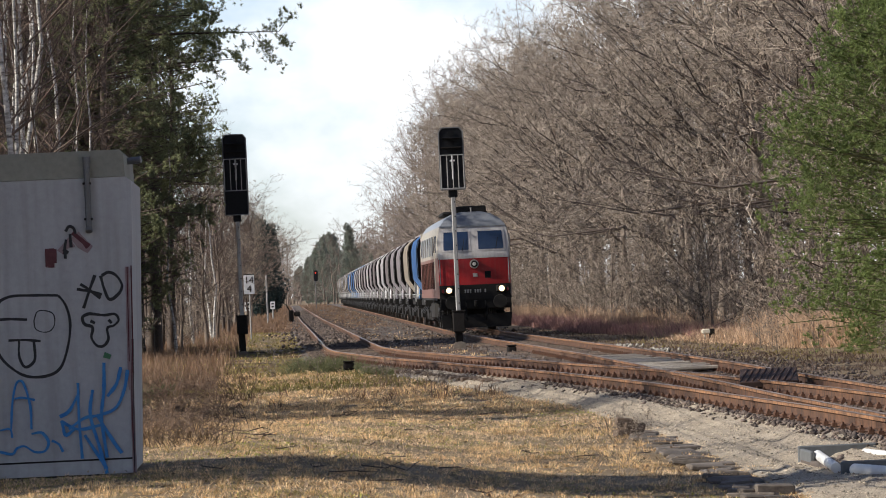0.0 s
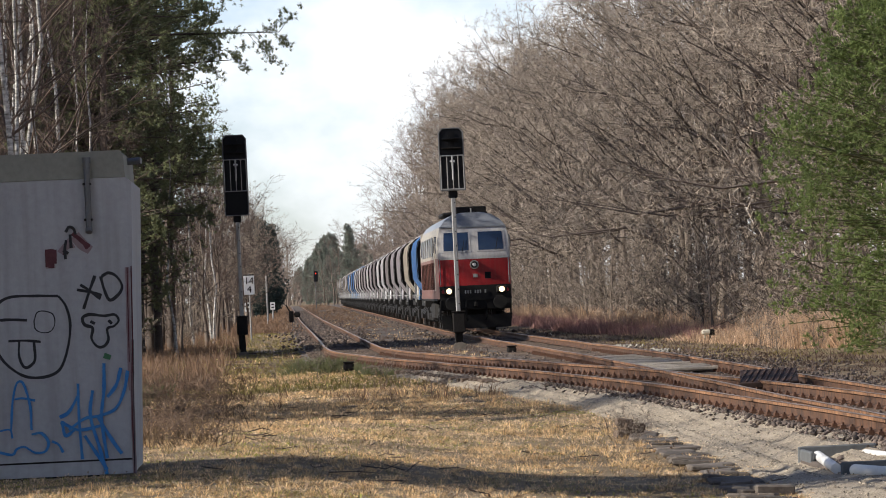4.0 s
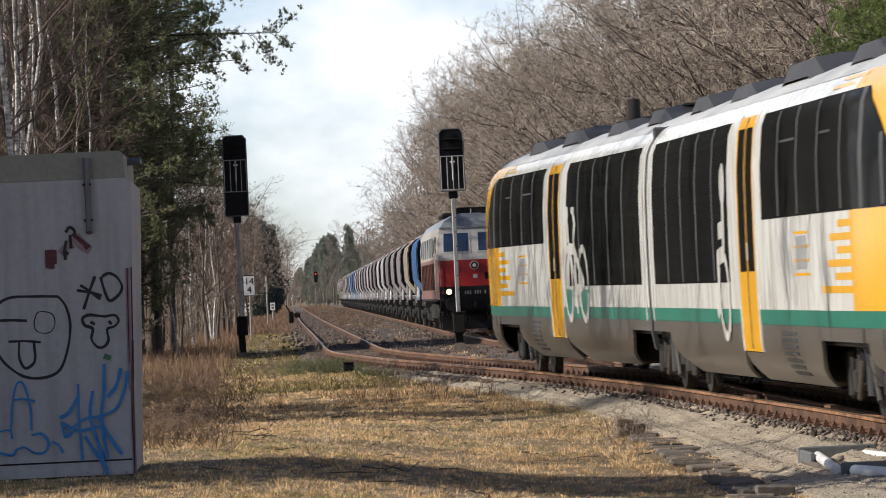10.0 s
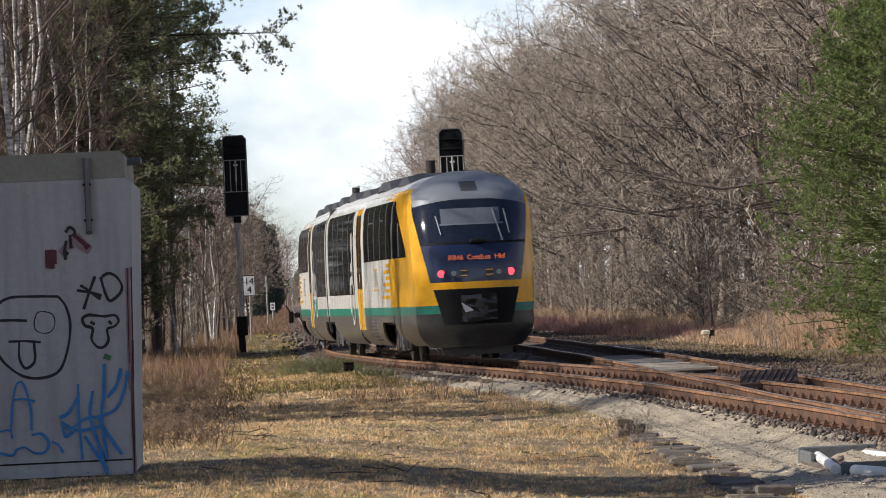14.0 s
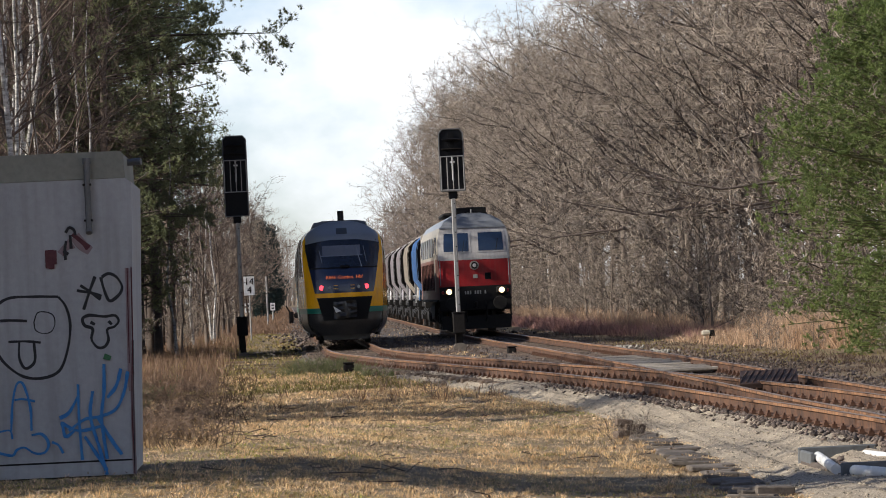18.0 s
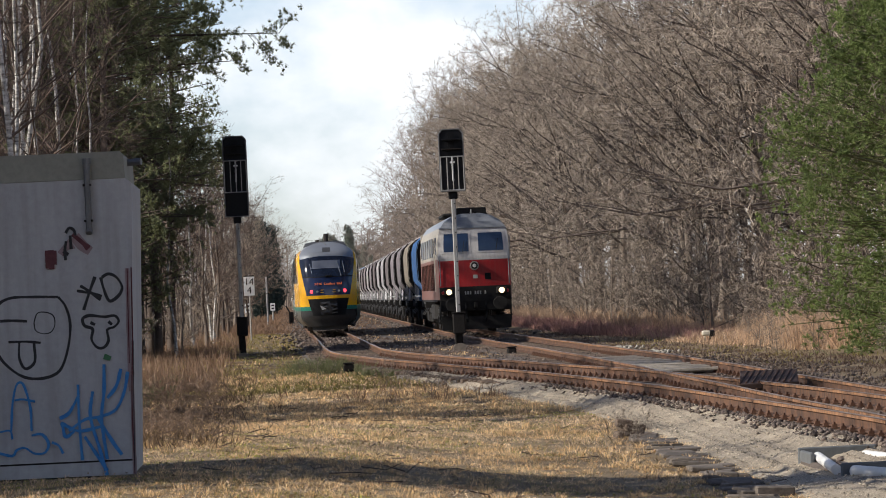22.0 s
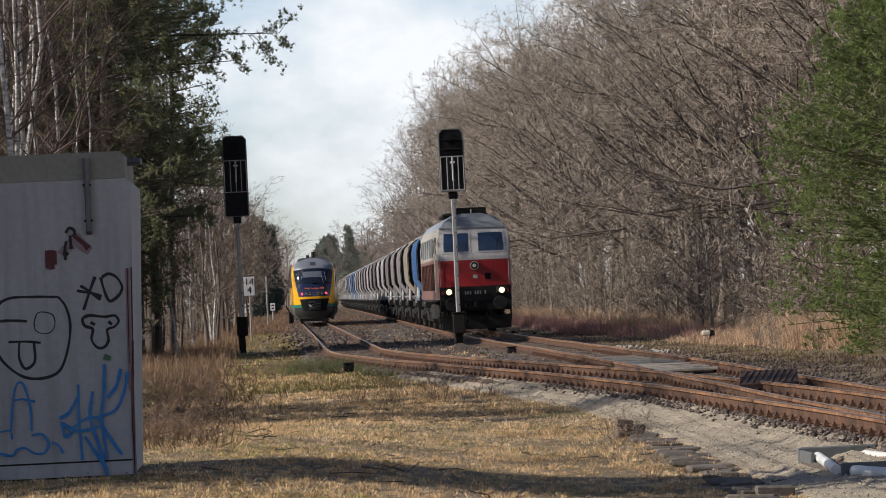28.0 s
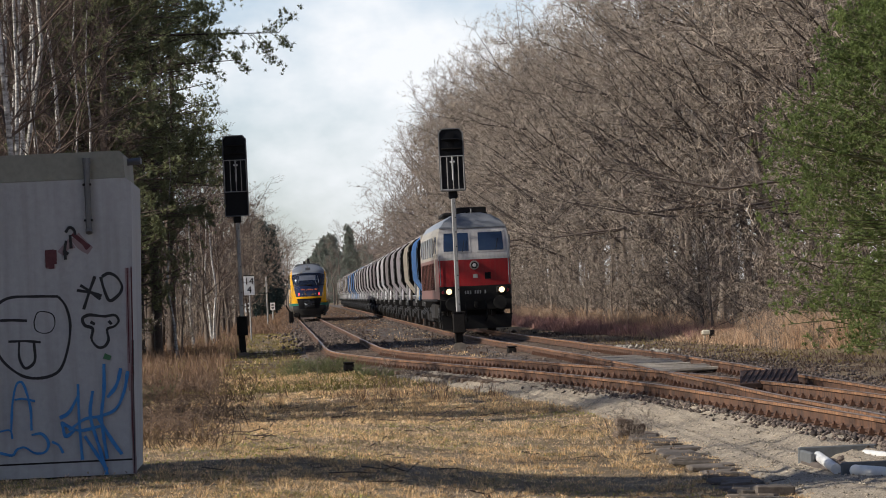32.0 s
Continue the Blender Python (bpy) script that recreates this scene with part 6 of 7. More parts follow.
def bare_tree(seed, h, r, limbs, subs, twigs, tips, lean=0.0, low=0.18, width=0.34, thin=1.0):
    """Trunk, limbs and twig crown of a leafless tree; limbs reach out towards the open side."""
    rng = np.random.default_rng(seed)
    k = 9
    zs = np.linspace(0, h * 0.74, k)
    wig = np.cumsum(rng.normal(0, 0.014 * h, (k, 2)), 0) * 0.5
    wig -= wig[0]
    pts = np.c_[wig[:, 0] + lean * 0.4 * (zs / h) ** 1.5 * h, wig[:, 1], zs]
    rad = r * (1 - 0.95 * zs / zs[-1])
    rad[0] *= 1.35
    trunk = sticks(pts[:-1], pts[1:], rad[:-1], rad[1:], 7)
    t = np.sort(rng.uniform(low, 0.98, limbs))
    base = np.stack([np.interp(t * zs[-1], zs, pts[:, i]) for i in range(3)], 1)
    az = rng.uniform(0, 2 * math.pi, limbs)
    up = rng.uniform(0.25, 0.9, limbs) + 1.0 * t
    way = unit(np.c_[np.cos(az) + lean * 3.0, np.sin(az), up])
    ln = h * width * (1.15 - 0.7 * t) * rng.uniform(0.6, 1.25, limbs)
    r1 = r * 0.42 * (1 - 0.5 * t)
    wood, l0, l1, lr = [], [], [], []
    p, d = base, way
    for q in range(3):                      # each limb bends twice
        e = p + d * ln[:, None] * 0.38
        ra, rb = r1 * (1, 0.66, 0.4)[q], r1 * (0.66, 0.4, 0.12)[q]
        wood.append(sticks(p, e, ra, rb, 4))
        l0.append(p)
        l1.append(e)
        lr.append(ra)
        p, d = e, unit(d + rng.normal(0, 0.32, d.shape) + np.array([0, 0, 0.16]))
    l0, l1, lr = np.concatenate(l0), np.concatenate(l1), np.concatenate(lr)
    s0, s1, sr = branch_level(rng, l0, l1, lr, subs, 0.15, 1.0, 0.85, 0.60, 0.06)
    sm_ = s0 + (s1 - s0) * 0.55
    kink = sm_ + unit((s1 - s0) + rng.normal(0, 0.35, s0.shape) * np.linalg.norm(s1 - s0, axis=-1, keepdims=True)) * np.linalg.norm(s1 - s0, axis=-1, keepdims=True) * 0.5
    wood += [sticks(s0, sm_, np.maximum(sr, 0.013 * thin), np.maximum(sr * 0.6, 0.010 * thin), 3)]
    fine = [cones(sm_, kink, np.maximum(sr * 0.6, 0.012 * thin))]
    s0, s1, sr = np.concatenate([s0, sm_]), np.concatenate([sm_, kink]), np.concatenate([sr, sr * 0.7])
    w0, w1, wr = branch_level(rng, s0, s1, sr, twigs, 0.1, 1.0, 0.85, 0.62, 0.12)
    fine.append(spikes(rng, w0, w1, np.maximum(wr, 0.014 * thin)))
    if tips:
        x0, x1, xr = branch_level(rng, w0, w1, wr, tips, 0.05, 1.0, 0.66, 0.66, 0.12)
        fine.append(spikes(rng, x0, x1, np.maximum(xr, 0.0115 * thin)))
    return tri_mesh("trunk", *trunk), tri_mesh("branchwork", *join(*wood)), tri_mesh("crown", *join(*fine))


def tufts(rng, centres, n, length, width, droop=0.0, up=0.25):
    """Sprays of n needles about each centre."""
    c = np.repeat(centres, n, 0)
    ax = np.repeat(unit(rng.normal(size=centres.shape) + np.array([0, 0, 0.4])), n, 0)
    d = unit(unit(rng.normal(size=c.shape)) + ax * 1.1 + np.array([0, 0, up]))
    ln = length * rng.uniform(0.6, 1.25, (len(c), 1))
    tip = c + d * ln + np.array([0, 0, -droop]) * ln
    side = unit(np.cross(d, rng.normal(size=c.shape))) * width
    v = np.stack([c + side - d * ln * 0.1, c - side - d * ln * 0.1, tip], 1)
    k = np.arange(len(c))[:, None] * 3
    return v.reshape(-1, 3), (k + [[0, 1, 2]]).reshape(-1, 3)


def pine_tree(seed, h, r, crown_low, width, boughs, per, n=14, ln=0.26, wd=0.016, top=0.55, shape=None, long=(), stem=0.2, reach_lo=0.6, reach_hi=1.12):
    """A pine: trunk, bare boughs and needle crown."""
    rng = np.random.default_rng(seed)
    zs = np.linspace(0, h * 0.97, 9)
    wig = np.cumsum(rng.normal(0, 0.006 * h, (9, 2)), 0)
    wig -= wig[0]
    pts = np.c_[wig, zs]
    rad = r * (1 - 0.85 * zs / h)
    trunk = sticks(pts[:-1], pts[1:], rad[:-1], rad[1:], 7)
    t = rng.uniform(crown_low, 1.0, boughs)
    base = np.stack([np.interp(t * zs[-1], zs, pts[:, i]) for i in range(3)], 1)
    az = rng.uniform(0, 2 * math.pi, boughs)
    rel = (t - crown_low) / (1 - crown_low)
    shape = shape or ([0, 0.15, top, 1], [0.75, 1.0, 0.75, 0.12])
    reach = width * np.interp(rel, *shape) * rng.uniform(reach_lo, reach_hi, boughs)
    way = unit(np.c_[np.cos(az), np.sin(az), rng.uniform(-0.1, 0.35, boughs) + 0.3 * rel])
    end = base + way * reach[:, None]
    r0 = r * stem * (1.1 - rel * 0.6)
    for z, dx, dy, dz in long:
        base = np.vstack([base, [[0, 0, z]]])
        end = np.vstack([end, [[dx, dy, z + dz]]])
        r0 = np.append(r0, 0.05)
    b = sticks(base, end, r0, np.full(len(base), 0.010), 4)
    s0, s1, sr = branch_level(rng, base, end, np.full(len(base), 0.03), 4, 0.25, 1.0, 0.42, 0.6, 0.1)
    if long:
        k = len(base) - len(long)
        q0, q1, _ = branch_level(rng, base[k:], end[k:], np.full(len(long), 0.03), 14, 0.3, 1.0, 0.36, 0.6, 0.06)
        s0, s1 = np.vstack([s0, q0]), np.vstack([s1, q1])
    tw = cones(s0, s1, np.full(len(s0), 0.012))
    p0, p1 = np.concatenate([base, s0]), np.concatenate([end, s1])
    u = rng.uniform(0.35, 1.05, (len(p0), per, 1))
    cen = (p0[:, None] + (p1 - p0)[:, None] * u).reshape(-1, 3) + rng.normal(0, 0.6 * ln, (len(p0) * per, 3))
    needles = tufts(rng, cen, n, ln, wd)
    return tri_mesh("trunk", *trunk), tri_mesh("branchwork", *join(b, tw)), tri_mesh("crown", *needles)


def tree_thing(name, label, meshes, mats, m, group):
    th = thing(name, label, "tree", group)
    for me, nm, mm in zip(meshes, ("trunk", "branchwork", "crown") if len(meshes) == 3 else ("trunk", "crown"), mats):
        q = part(nm, me, M[mm], th)
        if nm != "trunk":
            tagged(q, kind="stuff")
    th.matrix_world = m
    return th


def place(x, y, turn=0.0, k=1.0):
    return Matrix.Translation((x, y, ground_z(x, y) - 0.05)) @ Matrix.Rotation(turn, 4, 'Z') @ Matrix.Scale(k, 4)


def copy_tree(proto, m):
    ob = copy_thing(proto, Matrix.Identity(4))
    ob.matrix_world = m
    return ob


rt = random.Random(11)
# ================= bare woods on the far side of the main track =================
BARE = "leafless grey-brown deciduous tree with dense fine twigs"


def protos(n, seed, h, args, mats, x, y, group, name="bare_tree", label=BARE):
    return [tree_thing(name, label, bare_tree(seed + i, h + 1.1 * i, *args), mats, place(x + i, y + 9 * i), group) for i in range(n)]


BT = ("bark", "limb", "twig")
BD = ("dark_bark", "dark_twig", "dark_twig")
BF = ("bark", "far_twig", "far_twig")
near_protos = protos(4, 20, 18.0, (0.20, 20, 5, 5, 3, -0.10, 0.23, 0.40, 0.8), BT, 18, 150, "bare trees")
mid_protos = protos(3, 40, 19, (0.18, 16, 4, 4, 2, -0.05, 0.08, 0.40, 0.85), BT, 23, 160, "bare trees")
dark_protos = protos(3, 50, 14, (0.10, 14, 4, 4, 2, 0.0, 0.15, 0.26), BD, -7, 180, "bare trees")
far_protos = protos(3, 60, 22, (0.20, 15, 4, 3, 2, 0.0, 0.08, 0.40), BF, 17.5, 430, "bare trees")
thin_protos = protos(2, 70, 22, (0.20, 13, 3, 3, 1, 0.0, 0.08, 0.42), BF, 19, 760, "bare trees")
shrub_protos = protos(3, 80, 4.6, (0.05, 15, 3, 3, 2, 0.0, 0.02, 0.5), ("bark", "limb", "twig"), 15.2, 140, "thicket shrubs", "bare_shrub", "leafless brown thicket shrub")
y = 112.0
while y < 415:
    copy_tree(rt.choice(near_protos), place(16.6 + rt.uniform(-1.0, 1.2) + (1.0 if y < 150 else 0.9 if y > 290 else 0), y, rt.uniform(-0.7, 0.7), rt.uniform(0.95, 1.06) * (1.0 if y < 280 else 1.12)))
    y += rt.uniform(5.4, 7.8)
y = 100.0
while y < 430:
    copy_tree(rt.choice(mid_protos), place(21.0 + rt.uniform(-1.5, 1.5), y, rt.uniform(-0.7, 0.7), rt.uniform(0.92, 1.06)))
    y += rt.uniform(6.0, 8.5)
y = 425.0
while y < 1500:
    copy_tree(rt.choice(far_protos if y < 700 else thin_protos), place(17.6 + rt.uniform(-1.5, 1.5), y, rt.uniform(0, 6.28), rt.uniform(1.02, 1.18) if y < 600 else rt.uniform(0.66, 0.80)))
    y += rt.uniform(8, 12) * (1 if y < 700 else 1.6)
y = 112.0
while y < 340:
    copy_tree(rt.choice(shrub_protos), place(14.8 + rt.uniform(-0.6, 1.2) + (0.8 if y < 140 else 0), y, rt.uniform(0, 6.28), rt.uniform(0.55, 1.2)))
    y += rt.uniform(2.6, 4.2)
for i in range(46):
    yy = rt.uniform(108, 250)
    copy_tree(rt.choice(shrub_protos), place(rt.uniform(16.5, 21), yy, rt.uniform(0, 6.28), rt.uniform(0.7, 1.1)))

# green pine beside the main track
GREEN = "dense bright green soft-needled pine reaching to the ground"
gp = tree_thing("green_pine", GREEN, pine_tree(5, 12.4, 0.16, 0.02, 3.9, 380, 10, 20, 0.115, 0.0092, 0.5, ([0, 0.1, 0.3, 0.62, 1], [0.78, 0.92, 1.0, 0.52, 0.06]),
                ((4.2, -3.6, -0.4, 1.0),), 0.10, 0.84, 1.04), ("pine_bark", "needle_stem", "needle_light"), place(14.9, 104.0), "pines")
gq = tree_thing("green_pine", GREEN, pine_tree(6, 12.0, 0.16, 0.02, 3.4, 150, 9, 12, 0.15, 0.018), ("pine_bark", "needle_stem", "needle_light"), place(17.2, 108.5), "pines")
copy_tree(gq, place(15.3, 108.0, 4.4, 0.7))

# ================= woods on the near side =================
PINE = "tall dark green pine with reddish trunk"
pine_protos = [tree_thing("pine_tree", PINE, pine_tree(100 + i, 19 + 1.5 * i, 0.17, (0.16, 0.30, 0.04)[i], 3.4, 100, 12, 15, 0.115, 0.0145), ("dark_bark", "dark_bark", "needle"), place((-5.5, -6.3, -5.6)[i], (140, 147, 143)[i]), "pines") for i in range(3)]
for x, yy, k in ((-5.9, 152, 1.0), (-7.2, 143, 1.0), (-8.2, 150, 1.05), (-6.6, 154, 0.95), (-9.4, 142, 1.1), (-7.6, 141, 0.95), (-6.2, 142, 0.85), (-10.4, 150, 1.0), (-8.4, 146, 0.9), (-11.3, 144, 1.1), (-5.3, 145, 0.9), (-4.5, 157, 0.92), (-4.3, 166, 0.95), (-4.9, 162, 1.0)):
    copy_tree(rt.choice(pine_protos), place(x, yy, rt.uniform(0, 6.28), k))
over = tree_thing("pine_tree", "tall pine with boughs reaching over the verge", pine_tree(151, 20, 0.18, 0.40, 3.9, 70, 22, 30, 0.135, 0.0066, 0.7, None,
                  ((10.9, 5.5, 0.3, -0.1), (9.8, 4.0, -0.5, 0.1), (12.6, 4.6, 0.4, 0.4), (7.2, 3.2, 0.2, -0.2), (5.0, 2.8, -0.3, -0.2))), ("dark_bark", "dark_bark", "needle"), place(-5.3, 150), "pines")
cheap_pine = tree_thing("pine_tree", PINE, pine_tree(131, 14, 0.16, 0.10, 2.6, 60, 2, 6, 0.7, 0.07), ("pine_bark", "bark", "needle"), place(-12.5, 152), "pines")
for i in range(15):
    copy_tree(cheap_pine, place(-10.5 - rt.uniform(0, 6), 139 + 1.3 * i + rt.uniform(-2, 2), rt.uniform(0, 6.28), rt.uniform(0.8, 1.1)))
BIRCH = "slender birch with white and black bark and bare twigs"
birch_protos = [tree_thing("birch_tree", BIRCH, bare_tree(120 + i, 15 + i, 0.062, 15, 4, 4, 2, 0.0, 0.30, 0.20, 0.38), ("birch", "dark_twig", "dark_twig"), place(-3.95 - 0.22 * i, 64 + 6 * i), "birches") for i in range(3)]
for x, yy, k in ((-4.62, 72, 1.0), (-4.95, 84, 0.95), (-4.1, 80, 0.9), (-5.6, 90, 1.1), (-3.9, 92, 0.8), (-4.4, 99, 0.9), (-4.75, 66, 0.8), (-3.7, 150, 0.9), (-3.95, 190, 1.0), (-3.2, 196, 0.9), (-5.4, 78, 1.1), (-3.6, 215, 1), (-6.2, 99, 1.1), (-4.35, 75, 0.9), (-4.3, 88, 1.1), (-5.0, 95, 1.0), (-4.15, 69, 0.85), (-5.2, 87, 1.2)):
    copy_tree(rt.choice(birch_protos), place(x, yy, rt.uniform(0, 6.28), k))
y = 134.0
while y < 420:
    copy_tree(rt.choice(dark_protos), place(-4.6 + rt.uniform(-1.8, 0.4) - 0.4 * (y < 160), y, rt.uniform(0, 6.28), rt.uniform(0.75, 1.0)))
    y += rt.uniform(10, 14)
y = 125.0
while y < 300:
    copy_tree(rt.choice(shrub_protos), place(-4.2 + rt.uniform(-1.0, 0.5), y, rt.uniform(0, 6.28), rt.uniform(0.35, 0.7)))
    y += rt.uniform(9, 13)
y = 430.0
while y < 1500:
    copy_tree(rt.choice(thin_protos), place(-4.6 + rt.uniform(-1.5, 0.8), y, rt.uniform(0, 6.28), rt.uniform(0.6, 0.75)))
    y += rt.uniform(14, 24)
# stems of the thin dark pole wood
pole = tree_thing("pole_tree", "thin dark leafless pole-stage tree", bare_tree(140, 13, 0.06, 9, 3, 3, 0, 0.0, 0.45, 0.2), ("dark_bark", "dark_twig", "dark_twig"), place(-4.4, 175), "pole trees")
for i in range(48):
    yy = rt.uniform(134, 330)
    copy_tree(pole, place(-3.7 - 0.012 * (330 - yy) - rt.uniform(0, 5.0), yy, rt.uniform(0, 6.28), rt.uniform(0.7, 1.15)))
for x, yy, k in ((-3.3, 186, 0.5), (-3.3, 214, 0.52), (-3.2, 246, 0.5), (-3.4, 275, 0.55), (-3.6, 232, 0.5), (-3.5, 305, 0.6), (-3.4, 330, 0.6), (-3.6, 362, 0.66), (-3.5, 400, 0.7), (-4.2, 262, 0.6), (-4.4, 320, 0.66), (-3.3, 440, 0.7)):
    copy_tree(rt.choice(mid_protos), place(x, yy, rt.uniform(0, 6.28), k))
for x, yy, k in ((-3.2, 205, 0.72), (-3.0, 232, 0.74), (-2.8, 262, 0.7), (-2.6, 296, 0.78), (-2.7, 335, 0.84), (-3.6, 385, 0.9), (-4.3, 440, 0.95), (-3.5, 250, 0.85), (-3.4, 310, 0.9)):
    copy_tree(rt.choice(dark_protos), place(x, yy, rt.uniform(0, 6.28), k))
# dark spruces far along the line
sp = tree_thing("spruce_tree", "dark blue-green narrow spruce", pine_tree(9, 13.6, 0.18, 0.04, 2.5, 110, 3, 7, 0.6, 0.08, 0.4), ("bark", "bark", "spruce"), place(-2.7, 600, 0, 0.85), "spruces")
copy_tree(sp, place(-3.3, 530, 1, 0.78))
for x, yy, k in ((-2.2, 476, 0.68), (-2.0, 508, 0.72), (-2.9, 496, 0.78), (-1.95, 548, 0.74), (-2.5, 455, 0.70)):
    copy_tree(sp, place(x, yy, 0.02 * yy, k))
copy_tree(sp, place(-3.7, 575, 2.2, 0.85))
copy_tree(sp, place(-2.2, 680, 4.1, 0.95))
copy_tree(sp, place(-2.5, 560, 2, 0.80))
for i in range(9):
    copy_tree(rt.choice(thin_protos), place(-3.4 + 0.42 * i + rt.uniform(-0.4, 0.4), 960 + 75 * i, rt.uniform(0, 6.28), 0.78 - 0.012 * i))
for x, yy, k in ((-1.9, 660, 0.62), (-1.6, 760, 0.62), (-2.4, 720, 0.7), (-1.5, 880, 0.66), (-2.6, 640, 0.6), (-2.0, 820, 0.7)):
    copy_tree(rt.choice(far_protos), place(x, yy, rt.uniform(0, 6), k))
for x, yy, k in ((0.0, 960, 0.84), (0.5, 1000, 0.86), (1.0, 1060, 0.84), (-0.8, 940, 0.9), (1.3, 1130, 0.84), (-0.4, 1040, 0.92), (7.6, 880, 0.66), (9.4, 872, 0.74), (10.9, 884, 0.78), (5.9, 890, 0.5)):
    copy_tree(rt.choice(far_protos), place(x, yy, rt.uniform(0, 6), k))
# far pines carry the haze in their needle colour
far_pine = tree_thing("pine_tree", "distant green pine beyond the curve, coloured pale for haze", pine_tree(135, 14, 0.16, 0.08, 2.6, 70, 6, 7, 0.36, 0.055), ("bark", "bark", "needle_hazed"), place(11.2, 770), "pines")
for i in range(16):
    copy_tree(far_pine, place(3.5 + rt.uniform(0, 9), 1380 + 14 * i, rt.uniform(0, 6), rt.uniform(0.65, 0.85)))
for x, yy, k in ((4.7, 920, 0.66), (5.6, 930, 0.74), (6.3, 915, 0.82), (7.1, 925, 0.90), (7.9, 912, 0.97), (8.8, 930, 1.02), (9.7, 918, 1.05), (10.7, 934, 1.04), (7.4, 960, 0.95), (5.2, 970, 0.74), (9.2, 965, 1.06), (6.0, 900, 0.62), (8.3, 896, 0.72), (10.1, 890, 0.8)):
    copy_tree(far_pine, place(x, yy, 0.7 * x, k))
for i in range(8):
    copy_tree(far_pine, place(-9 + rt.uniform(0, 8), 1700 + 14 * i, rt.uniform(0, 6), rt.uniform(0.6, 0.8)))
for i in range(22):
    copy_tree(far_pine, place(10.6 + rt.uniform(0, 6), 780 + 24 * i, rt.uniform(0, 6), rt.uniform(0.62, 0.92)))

# woods beyond and behind, closing the place
def wood_belt(seed, n, xs, ys, h0, h1, thick=0.03, m="far_twig"):
    rng = np.random.default_rng(seed)
    p = np.c_[rng.uniform(*xs, n), rng.uniform(*ys, n), np.full(n, -0.4)]
    hh = rng.uniform(h0, h1, n)
    top = p + np.c_[rng.normal(0, 0.4, (n, 2)), hh]
    st = sticks(p, top, np.full(n, 0.14), np.full(n, 0.03), 4)
    a, b, r = branch_level(rng, p, top, np.full(n, 0.09), 16, 0.15, 1.0, 0.34, 0.75, 0.15)
    c, d, r2 = branch_level(rng, a, b, r, 5, 0.1, 1.0, 0.6, 0.6, 0.1)
    ob = new("far_woods", tri_mesh("far_woods", *join(st, cones(a, b, np.maximum(r, thick)), cones(c, d, np.maximum(r2, thick)))))
    ob.data.materials.append(M[m])
    return tagged(ob, "distant leafless grey-brown woods along the line", "woods", kind="stuff")


wood_belt(1, 60, (-30, 60), (2300, 2600), 6, 9, 0.14)
wood_belt(5, 40, (-40, 3), (1450, 1700), 12, 17, 0.10)
wood_belt(6, 40, (12, 60), (1500, 1700), 14, 20, 0.10)
wood_belt(7, 70, (19, 30), (420, 640), 19, 24, 0.04)
wood_belt(12, 130, (15, 30), (660, 1500), 11, 17, 0.05)
wood_belt(8, 70, (24, 31), (100, 430), 18, 23, 0.03)
wood_belt(9, 60, (-17, -8.5), (230, 420), 6, 8, 0.03, "dark_twig")
wood_belt(11, 70, (-17, -7.5), (140, 158), 15, 19, 0.025, "dark_twig")
wood_belt(10, 70, (-14, 24), (1000, 1250), 3.5, 6, 0.10)
# next three belts are unseen, added to close the place and dim sky light
wood_belt(2, 110, (-75, -48), (0, 110), 9, 14)
wood_belt(3, 130, (20, 50), (-40, 100), 14, 20)
wood_belt(4, 60, (-40, 40), (-70, -45), 12, 18)
# unseen pines behind the camera, added to keep sky light off hut and railcar
for i in range(22):
    copy_tree(cheap_pine, place(-24 + 2.1 * i if i < 14 else -20 + 3 * (i - 14), -14 - rt.uniform(0, 6) - (9 if i >= 14 else 0), rt.uniform(0, 6.28), rt.uniform(0.9, 1.25)))
# unseen trees, added to cast shade on the grass, the hut and the rails
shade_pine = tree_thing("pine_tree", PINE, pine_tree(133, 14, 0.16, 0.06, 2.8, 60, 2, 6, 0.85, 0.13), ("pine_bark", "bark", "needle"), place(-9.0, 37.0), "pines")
for q, (x, yy, k) in enumerate(((-8.6, 60.4, 0.50), (-9.4, 63, 0.55), (-8.2, 65, 0.46), (-9.6, 67.3, 0.56), (-8.8, 70.3, 0.52), (-9.8, 73.3, 0.55), (-5.4, 38.3, 0.42), (-5.9, 38.1, 0.42), (-5.1, 38.45, 0.38), (-6.4, 38.0, 0.44), (-5.6, 37.7, 0.40))):
    copy_tree(shade_pine, place(x, yy, 2.4 * q, k))
for x, yy, k in ((-6.2, 44, 1.0), (-7.5, 47, 1.1), (-8.6, 54, 1.1), (-5.6, 60.5, 0.9), (-7.8, 62.5, 1.1)):
    copy_tree(rt.choice(birch_protos), place(x, yy, rt.uniform(0, 6.28), k))

# more unseen bare trees, in two rows, added to dapple the railcar with shade
for x, yy, k in ((-8.4, 72, 1.0), (-9.4, 77.5, 0.95), (-9.8, 84, 1.0), (-9.6, 92, 0.95)):
    copy_tree(rt.choice(dark_protos), place(x, yy, rt.uniform(0, 6.28), k))

for x, yy, k in ((-13.0, 64, 1.0), (-14.5, 71, 1.0), (-13.5, 82, 1.0), (-15.0, 90, 1.05)):
    copy_tree(rt.choice(near_protos), place(x, yy, rt.uniform(0, 6.28), k))

